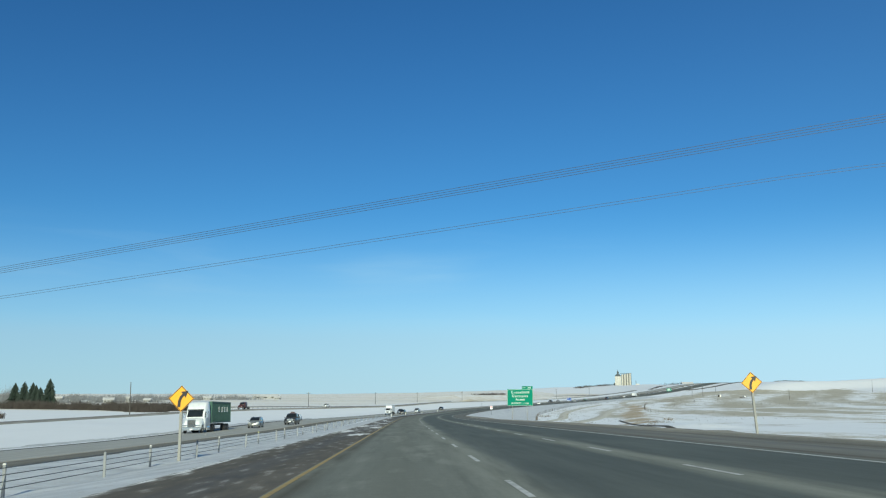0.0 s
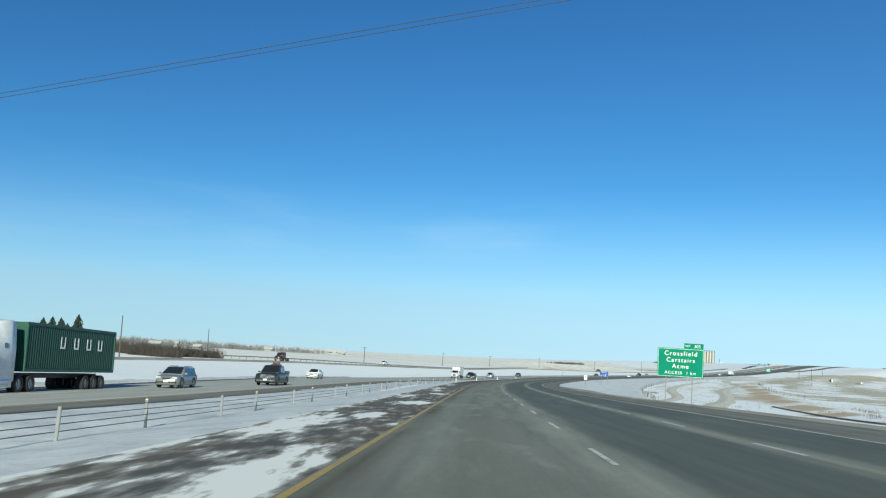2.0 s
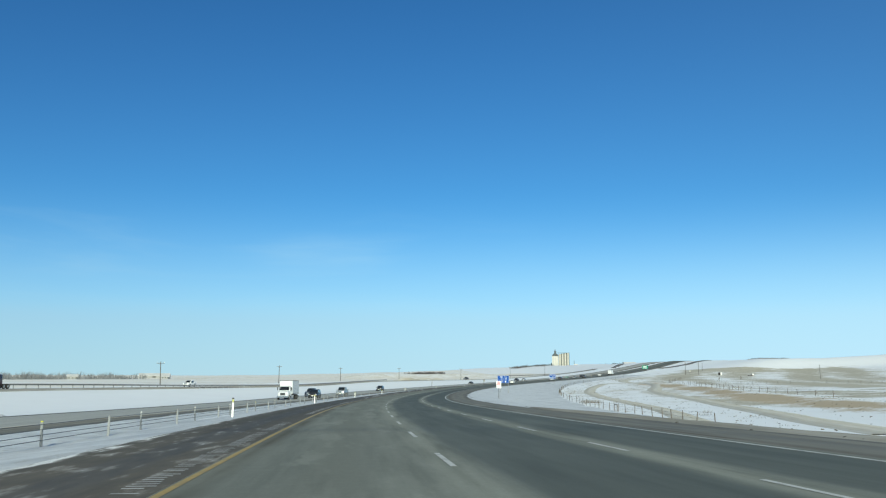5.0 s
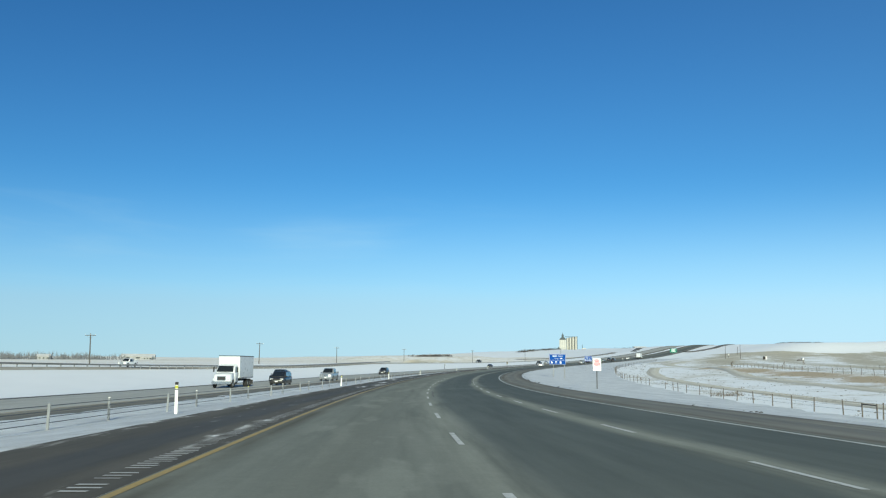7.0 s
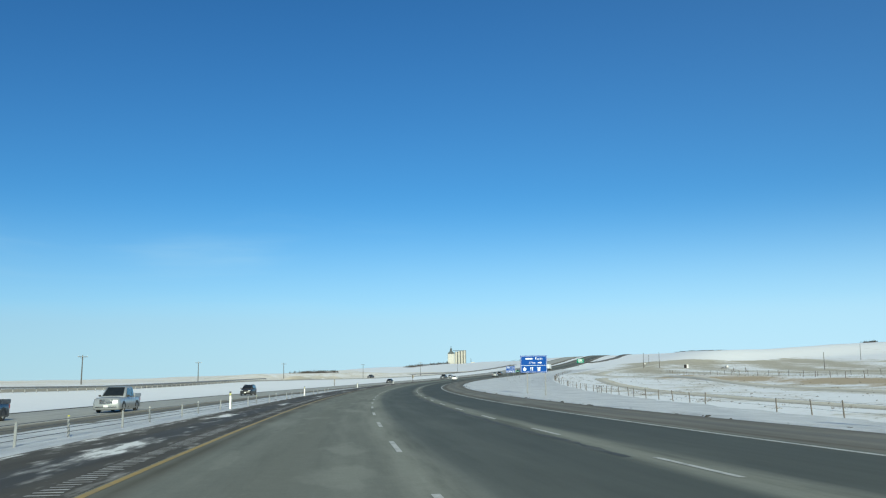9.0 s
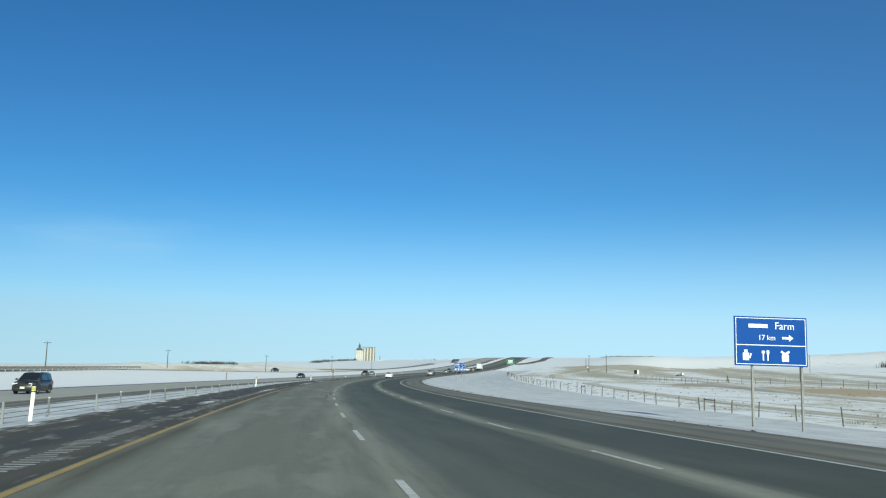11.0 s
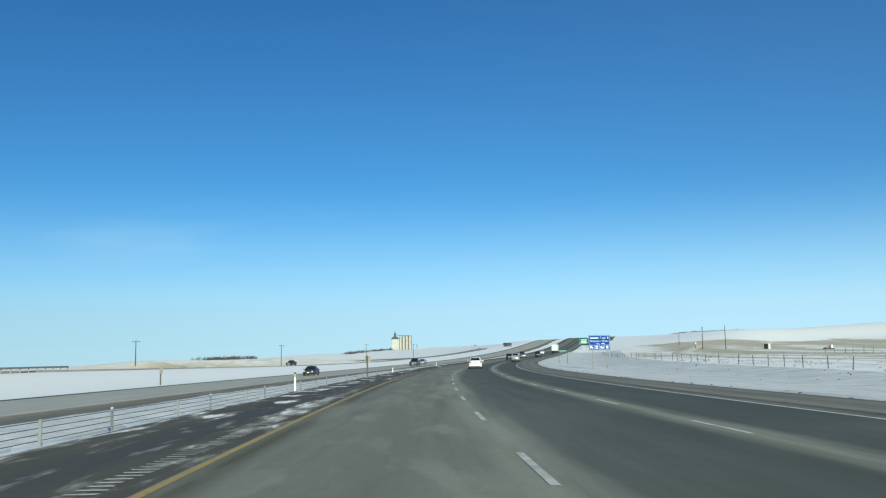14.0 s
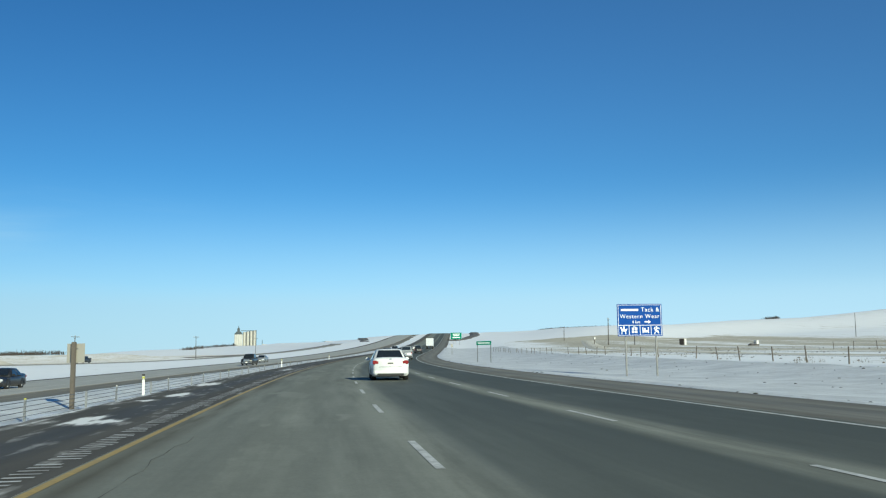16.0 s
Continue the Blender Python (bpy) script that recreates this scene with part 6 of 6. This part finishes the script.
part("skid", boxed(4.5, 1.2, 0.4, (0, 0, 0.2), bevel=0.03), M_DARKMETAL, t)
part("hood", boxed(1.2, 1.1, 1.3, (1.5, 0, 0.95), bevel=0.06), M_HUT, t)
part("pipe", rod((-2.2, 0, 0.5), (1.0, 0, 0.9), 0.10, n=10), M_DARKMETAL, t)
t = thing("marker_post", pose(268, 811, land_at(268, 811)), "squat pipeline marker with a pale cap", "marker")
part("post", rod((0, 0, 0), (0, 0, 1.9), 0.12, n=10), M_DARKMETAL, t)
part("cap", boxed(0.7, 0.5, 0.8, (0, 0, 2.0), bevel=0.05), M_HUT, t)
for x, y, lean in ((228, 646, 25), (199, 609, -25)):
    z = land_at(x, y)
    t = thing("brace_post", pose(x, y, z, 0, 0, 30), "leaning wooden corner brace in the pasture", "fence", "corner braces")
    part("post", rod((0, 0, 0), (0, 0, 2.0), 0.10, n=8), M_WOOD, t)
    part("strut", rod((math.copysign(1.6, lean), 0, 0), (0, 0, 1.8), 0.08, n=8), M_WOOD, t)


# ---- trees and brush ----
def bark(name, c):
    return plain(name, c, 0.9, scale=2.5, grain=0.3)


M_BARK = bark("grey_brown_bark", (0.13, 0.105, 0.085))
# pale blue-grey: the haze of distance is put into this twig colour
M_TWIG_HAZY = bark("haze_tinted_twigs", (0.22, 0.23, 0.25))
M_TWIG_DARK = bark("dark_willow_twigs", (0.075, 0.064, 0.058))
M_THICKET = bark("grey_bare_branches", (0.13, 0.135, 0.145))
M_NEEDLE = plain("dark_spruce_needles", (0.015, 0.030, 0.022), 0.8, scale=1.0, grain=0.3, dirt=(0.035, 0.048, 0.034))
M_WEED = plain("dry_weed_stalks", (0.19, 0.155, 0.11), 0.9, scale=4, grain=0.3)


def spruce(x, y, top, seed):
    rnd = random.Random(seed)
    z = land_at(x, y) - 0.2
    h = top - z
    t = thing("spruce_tree", pose(x, y, z), "tall dark green spruce with drooping uneven branches", "tree", "spruces by the farmyard")
    part("trunk", rod((0, 0, 0), (0, 0, h * 0.97), 0.28, 0.03, 8), M_BARK, t, "straight grey trunk")
    verts, faces = [], []
    tiers = 34
    for k in range(tiers):
        f = k / (tiers - 1)
        zc_ = h * (0.10 + 0.88 * f)
        reach = (h * 0.31) * (1 - f) ** 0.62 * rnd.uniform(0.78, 1.12) + 0.25
        for _ in range(int(20 - 9 * f)):
            a = rnd.uniform(0, 2 * math.pi)
            r = reach * rnd.uniform(0.6, 1.15)
            droop = -0.28 * r * rnd.uniform(0.5, 1.3)
            w = 0.45 * r + 0.4
            ca, sa = math.cos(a), math.sin(a)
            for q in range(3):
                i = len(verts)
                u0, u1 = q / 3 * r, (q + 1.25) / 3 * r
                wz = w * (1 - q * 0.25) * rnd.uniform(0.7, 1.1)
                zz0, zz1 = zc_ + droop * (u0 / r) + rnd.uniform(-.2, .2), zc_ + droop * (u1 / r) + rnd.uniform(-.2, .2)
                verts += [(ca * u0 - sa * wz / 2, sa * u0 + ca * wz / 2, zz0 - 0.1), (ca * u0 + sa * wz / 2, sa * u0 - ca * wz / 2, zz0 - 0.1), (ca * u1, sa * u1, zz1 - 0.15), (ca * u0, sa * u0, zz0 + 0.6)]
                faces += [(i, i + 1, i + 2), (i, i + 2, i + 3), (i + 1, i + 3, i + 2)]
    joined("crown", mesh_of("crown", verts, faces), M_NEEDLE, t)


for x, y, top in ((-184, 480, 9.6), (-191, 480, 6.2), (-196, 488, 7.6), (-202, 492, 8.1), (-188, 478, 5.0), (-209, 497, 7.6), (-240, 500, 6)):
    spruce(x, y, top, int(-x))


def twig_mass(name, spots, density, hmin, hmax, width, material, label, lean=0.35, category="brush"):
    """Bare brush: many thin forked stems rising unevenly from the ground along the spots (x, y, radius)."""
    rnd = random.Random(len(spots) * 7 + int(density))
    verts, faces = [], []
    for x, y, r in spots:
        gz_ = land_at(x, y) - 0.2
        tall = rnd.uniform(0.65, 1.15)
        for _ in range(int(density)):
            a, q = rnd.uniform(0, 2 * math.pi), r * math.sqrt(rnd.random())
            bx, by = x + q * math.cos(a), y + q * math.sin(a)
            h = rnd.uniform(hmin, hmax) * tall * (1 - 0.35 * (q / r) ** 2)
            dx, dy = rnd.uniform(-lean, lean) * h, rnd.uniform(-lean, lean) * h
            for fork in range(3):
                t0 = 0 if fork == 0 else rnd.uniform(0.25, 0.6)
                px, py, pz = bx + dx * t0, by + dy * t0, gz_ + h * t0
                ex, ey, ez = bx + dx + (rnd.uniform(-.3, .3) * h if fork else 0), by + dy + (rnd.uniform(-.3, .3) * h if fork else 0), gz_ + h * (1 if fork == 0 else rnd.uniform(0.8, 1.0))
                w = width * (1 if fork == 0 else 0.6)
                b = rnd.uniform(0, math.pi)
                wx, wy = w * math.cos(b), w * math.sin(b)
                i = len(verts)
                verts += [(px - wx, py - wy, pz), (px + wx, py + wy, pz), (px - wy, py + wx, pz), (ex, ey, ez)]
                faces += [(i, i + 1, i + 3), (i + 1, i + 2, i + 3), (i + 2, i, i + 3)]
    return tagged(joined(name, mesh_of(name, verts, faces), material), label, category, kind="stuff")


def line_of(a, b, n, r, jitter, seed=1):
    rnd = random.Random(seed)
    return [(a[0] + (b[0] - a[0]) * i / (n - 1) + rnd.uniform(-jitter, jitter), a[1] + (b[1] - a[1]) * i / (n - 1) + rnd.uniform(-jitter, jitter), r * rnd.uniform(0.7, 1.3)) for i in range(n)]


twig_mass("hedge", line_of((-230, 392), (-165, 390), 18, 4, 2, 3) + line_of((-165, 388), (-112, 352), 20, 4, 2, 5) + line_of((-110, 350), (-86, 318), 12, 4, 2, 9) + line_of((-93, 320), (-81, 346), 10, 3.5, 1.5, 8), 420, 1.4, 4.9, 0.06, M_TWIG_DARK, "dense bare willow hedge along the edge of the snow field", 0.6)
twig_mass("shrub", line_of((-103, 238), (-130, 248), 9, 3.5, 2, 4), 190, 1.4, 3.2, 0.08, M_TWIG_DARK, "bare brown shrubs standing in the snow")
twig_mass("thicket", line_of((-205, 505), (-270, 515), 12, 6, 4, 6), 120, 5, 13, 0.10, M_TWIG_HAZY, "tall bare poplars behind the hedge", 0.12)
twig_mass("shelterbelt", line_of((-330, 900), (-160, 985), 34, 9, 8, 11), 60, 3, 7.5, 0.2, M_TWIG_HAZY, "distant belt of bare trees on the plain, haze-greyed in colour")
twig_mass("shelterbelt", line_of((-480, 1050), (-250, 1010), 36, 9, 8, 12), 60, 3.5, 9, 0.22, M_TWIG_HAZY, "distant belt of bare trees on the plain, haze-greyed in colour")
twig_mass("shelterbelt", line_of((-240, 620), (-185, 690), 18, 7, 6, 21), 60, 2, 5.5, 0.14, M_TWIG_HAZY, "belt of bare trees above the snow field, haze-greyed in colour")
twig_mass("shelterbelt", line_of((90, 1094), (118, 1101), 12, 6, 3, 14), 60, 1.2, 3.6, 0.14, M_TWIG_DARK, "dark clump of brush on the stubble rise")
twig_mass("shelterbelt", line_of((590, 2050), (720, 2000), 26, 12, 8, 15), 30, 5, 13, 0.3, M_TWIG_DARK, "distant dark trees along the ridge by the elevator")
twig_mass("shelterbelt", line_of((380, 1980), (480, 2080), 20, 10, 8, 19), 26, 3, 6, 0.3, M_TWIG_DARK, "distant dark hedge below the grain elevator")
twig_mass("thicket", line_of((580, 906), (640, 922), 12, 7, 4, 16), 46, 2.5, 8.5, 0.15, M_THICKET, "grey thicket of bare trees beyond the pasture", 0.2)
twig_mass("brush", line_of((636, 1062), (650, 1066), 4, 4, 1, 17), 70, 1.5, 3.6, 0.12, M_TWIG_DARK, "dark clump of brush on the white hilltop")
twig_mass("brush", line_of((488, 1160), (474, 1050), 22, 4, 2, 18), 60, 0.4, 1.5, 0.10, M_TWIG_DARK, "low dark brush along the hill crest")
weeds = []
rw = random.Random(5)
for _ in range(110):
    s = rw.uniform(230, 700)
    p = on_road(s, rw.uniform(37, 50))
    weeds.append((p.x, p.y, rw.uniform(0.5, 1.4)))
twig_mass("weeds", weeds, 30, 0.2, 0.65, 0.016, M_WEED, "dry brown weed clumps poking through the snow", 0.5)
twig_mass("weeds", [(x + rw.uniform(-3, 3), y + rw.uniform(-3, 3), 1.6) for x, y in ((57, 196), (60, 207), (63, 217), (66, 227), (63, 224), (56, 190), (53, 176), (69, 236))], 60, 0.4, 1.2, 0.018, M_WEED, "dry brown brush on the bare ditch bank", 0.6)
p = on_road(366, 39)
twig_mass("shrub", [(p.x, p.y, 1.6), (p.x + 2, p.y + 1, 1.2)], 90, 0.4, 1.2, 0.018, M_WEED, "dry leafless shrub behind the fence", 0.4)

# ---- grain elevator on the horizon ----
M_CONC = plain("pale_concrete_wall", (0.45, 0.44, 0.41), 0.85, scale=0.12, grain=0.08)
M_BIN = plain("cream_bin_sheet", (0.40, 0.385, 0.345), 0.6, 0.0, scale=0.2, grain=0.08)
M_STEEL_DARK = plain("dark_steel_headhouse", (0.05, 0.065, 0.075), 0.6, 0.2, scale=0.3)
ex, ey, ez = 524.0, 2192.0, land_at(524, 2192)
t = thing("grain_elevator", pose(ex, ey, ez, 0, 0, -14), "cream concrete grain elevator with a dark headhouse and four tall bins", "grain elevator")
lift_ = 22.0 - ez
part("foundation", boxed(46, 22, max(lift_ + 1, 1), (12, 0, (lift_ - 1) / 2)), M_CONC, t, "earth and concrete pad")
wh = part("workhouse", boxed(14.5, 13, 23, (-1.0, 0, lift_ + 11.5), bevel=0.3), M_CONC, t, "square concrete workhouse")
for k in range(3):
    part("seam", boxed(0.22, 0.2, 22.4, (-5.2 + 4.2 * k, -6.55, lift_ + 11.4)), M_STEEL_DARK, wh)
hd = part("headhouse", prism([(-8.2, 23 + lift_), (6.2, 23 + lift_), (6.0, 25 + lift_), (2.4, 28.5 + lift_), (-4.4, 28.5 + lift_), (-8.0, 25 + lift_)], 12.5, 0.2), M_STEEL_DARK, t, "dark steel headhouse")
part("cupola", boxed(4.6, 5, 5.2, (-1.0, 0, lift_ + 30.6), bevel=0.2), M_STEEL_DARK, hd)
part("roof", prism([(-3.8, 33.1 + lift_), (1.8, 33.1 + lift_), (-0.4, 36.2 + lift_), (-1.6, 36.2 + lift_)], 5.6, 0.1), M_STEEL_DARK, hd)
part("leg_tower", boxed(1.0, 1.0, 4, (-1.0, 0, lift_ + 37.4), bevel=0.1), M_STEEL_DARK, hd)
part("stair_tower", boxed(2.6, 3, 7, (-9.8, 2, lift_ + 3.5), bevel=0.1), M_STEEL_DARK, t)
for k in range(4):
    x = 9.6 + 6.1 * k
    top = lift_ + 27 + 0.9 * k
    b = part("bin", rod((x, 0, lift_), (x, 0, top), 2.75, n=24), M_BIN, t, "tall round cream bin")
    part("bin_roof", rod((x, 0, top), (x, 0, top + 1.0), 2.8, 1.0, 24), M_BIN, b)
    # dark upright fills the gap beside each bin, its shade put into the colour
    part("gap_strip", boxed(0.95, 0.8, top - lift_ + 1.6, (x + 3.0, -1.6, lift_ + (top - lift_ + 1.6) / 2)), M_STEEL_DARK, b)
part("gallery", boxed(27, 1.2, 0.9, (17, 0, lift_ + 30.2), m=pose(0, 0, 0, 0, 0, 0)), M_STEEL_DARK, t, "conveyor gallery")
part("annex", boxed(9, 8, 5, (46, 0, lift_ + 2.5), bevel=0.2), M_CONC, t)
part("leg", rod((42, 0, lift_), (42, 0, lift_ + 13), 0.7, 0.4, 8), M_STEEL_DARK, t)


# ---- farm buildings ----
M_SIDING = plain("white_farm_siding", (0.27, 0.27, 0.27), 0.6, scale=0.4)
M_ROOF = plain("grey_snowy_roof", (0.45, 0.45, 0.46), 0.7, scale=0.3, dirt=(0.75, 0.76, 0.78))


def farm_building(x, y, L, W, H, label, turn, wall=None):
    z = land_at(x, y) - 0.3
    t = thing("farm_building", pose(x, y, z, 0, 0, turn), label, "building", "far farmyards")
    part("wall", boxed(L, W, H, (0, 0, H / 2)), wall or M_SIDING, t)
    part("roof", prism([(-L / 2 - 0.4, H), (L / 2 + 0.4, H), (L / 2 + 0.4, H + 0.2), (0, H + 0.2), (-L / 2 - 0.4, H + 0.2)], W + 0.6), M_ROOF, t)
    bm = bmesh.new()
    vs = [bm.verts.new(q) for q in ((-L / 2 - .4, -W / 2 - .4, H + .2), (L / 2 + .4, -W / 2 - .4, H + .2), (L / 2 + .4, W / 2 + .4, H + .2), (-L / 2 - .4, W / 2 + .4, H + .2), (-L / 2 - .4, 0, H + W * 0.3), (L / 2 + .4, 0, H + W * 0.3))]
    for f in ((0, 1, 5, 4), (2, 3, 4, 5), (0, 4, 3), (1, 2, 5), (3, 2, 1, 0)):
        bm.faces.new([vs[i] for i in f])
    part("gable", bm, M_ROOF, t, "pitched snowy roof")
    for k in range(3):
        wdw = part("window", boxed(0.12 * L, 0.08, 0.34 * H, (-L * 0.3 + k * L * 0.3, -W / 2 - 0.03, H * 0.55)), M_GLASS, t)
        part("frame", boxed(0.15 * L, 0.05, 0.1, (-L * 0.3 + k * L * 0.3, -W / 2 - 0.05, H * 0.36)), M_SIDING, wdw)
    part("door", boxed(0.13 * L, 0.08, 0.75 * H, (L * 0.42, -W / 2 - 0.03, 0.37 * H)), M_STEEL_DARK, t)


for x, y, L, W, H, turn in ((-205, 640, 7, 5, 2.4, 10), (-186, 668, 5, 4, 2.2, -5), (-196, 655, 3, 3, 4.2, 0), (-330, 880, 8, 6, 2.8, 5), (-300, 930, 6, 5, 2.6, -10), (-205, 955, 9, 6, 2.8, 12), (-140, 1010, 7, 5, 2.5, 0), (-420, 1010, 9, 6, 3.0, 8), (-170, 1120, 30, 8, 3.0, 4)):
    farm_building(x, y, L, W, H, "grey-white farm building with a snowy roof on the plain", turn)
for x, y, L, W, H, turn in ((640, 2020, 26, 14, 7, 0), (700, 1990, 20, 12, 6, 10)):
    farm_building(x, y, L, W, H, "distant farm building near the grain elevator", turn)

# vehicles on the service road
def land_pose(x, y, deg, lift):
    return pose(x, y, land_at(x, y) + lift, 0, 0, -deg)


motor_car("pickup_truck", "dark pickup on the far service road", land_pose(102, 815, 213, 0.27), P_BLACK, "pickup", L=5.5, W=1.95, H=1.85, category="pickup")
motor_car("pickup_truck", "white pickup on the service road by the field", land_pose(-38, 459, 197, 0.27), P_WHITE, "pickup", L=5.5, W=1.95, H=1.85, category="pickup")


def tractor_unit(m, label):
    """A bobtail road tractor: bonnet, cab, bare rear frame."""
    t = thing("tractor_unit", m, label, "truck", "traffic")
    part("bonnet", hull([(2.9, half_ring(0.9, 0.8, 0.6, 1.3)), (2.6, half_ring(1.05, 0.95, 0.55, 1.6)), (1.3, half_ring(1.1, 1.0, 0.6, 1.8))]), P_RED, t, "dark red bonnet")
    cab = part("cab", hull([(1.4, half_ring(1.15, 1.1, 0.6, 1.9)), (0.8, half_ring(1.2, 1.1, 0.6, 2.75)), (-0.9, half_ring(1.2, 1.1, 0.6, 2.9))]), P_RED, t, "dark red cab")
    pane([(-1.0, 1.36, 1.95), (1.0, 1.36, 1.95), (0.95, 0.86, 2.65), (-0.95, 0.86, 2.65)], M_GLASS, cab, "windscreen", 0.05, 0.95)
    part("frame", boxed(0.9, 4.6, 0.3, (0, -1.0, 0.85)), M_TRIM, t, "black chassis rails")
    part("bumper", boxed(2.2, 0.25, 0.3, (0, 2.85, 0.6), bevel=0.05), M_CHROME, t)
    for sd in (1, -1):
        big_wheel(t, sd * 1.0, 2.0)
        for y in (-1.6, -2.8):
            big_wheel(t, sd * 0.95, y, 0.5, 0.46)
    return t


tractor_unit(land_pose(-64, 372, 199, 0.27), "dark red road tractor with no trailer on the service road")


# ---- clods and crusts that break the smooth snow ----
def scatter(name, count, place, size, material, label, category, seed, flat=0.5):
    """Small uneven lumps strewn over the ground, in one joined mesh."""
    rnd = random.Random(seed)
    verts, faces = [], []
    for _ in range(count):
        x, y, z = place(rnd)
        r = size * rnd.uniform(0.4, 1.5) ** 1.5
        a0, k = rnd.uniform(0, 6.28), len(verts)
        n = 6
        for i in range(n):
            a = a0 + 2 * math.pi * i / n
            q = r * rnd.uniform(0.7, 1.35)
            verts.append((x + q * math.cos(a) * 1.5, y + q * math.sin(a), z - 0.02))
        for i in range(n):
            a = a0 + 2 * math.pi * i / n
            q = r * rnd.uniform(0.35, 0.75)
            verts.append((x + q * math.cos(a) * 1.5, y + q * math.sin(a), z + r * flat * rnd.uniform(0.5, 1.1)))
        for i in range(n):
            j = (i + 1) % n
            faces.append((k + i, k + j, k + n + j, k + n + i))
        faces.append(tuple(k + n + i for i in range(n)))
    return tagged(joined(name, mesh_of(name, verts, faces), material), label, category, kind="stuff")


def on_verge(s0, s1, d0, d1):
    def place(rnd):
        s, d = rnd.uniform(s0, s1), d0 + (d1 - d0) * rnd.random()
        p = on_road(s, d, verge_lift(s, d) if 14.7 < d < 37.5 else float(section(np.array([s]), np.array([d]))[0]))
        return p.x, p.y, p.z
    return place


M_CLOD = plain("frozen_dirt_clod", (0.055, 0.053, 0.050), 0.95, scale=3, grain=0.3)
scatter("dirt_clods", 260, on_verge(560, 760, 24, 36), 0.05, M_CLOD, "dark frozen dirt clods strewn over the snowy ditch", "clods", 31)
scatter("gravel_crumbs", 420, lambda r: tuple(on_road(r.uniform(30, 700), 14.45 + 0.5 * r.random(), -0.06)), 0.05, M_CLOD, "crumbled dark gravel along the shoulder's edge", "gravel", 34)


def in_pasture(rnd):
    s, d = rnd.uniform(250, 760), rnd.uniform(38, 110)
    p = on_road(s, d)
    return p.x, p.y, land_at(p.x, p.y)


scatter("stubble_tufts", 2200, in_pasture, 0.08, plain("dry_grass_tufts", (0.14, 0.127, 0.105), 0.95, scale=3, grain=0.3), "dull dry grass tufts poking out of the pasture snow", "grass", 36, 0.6)
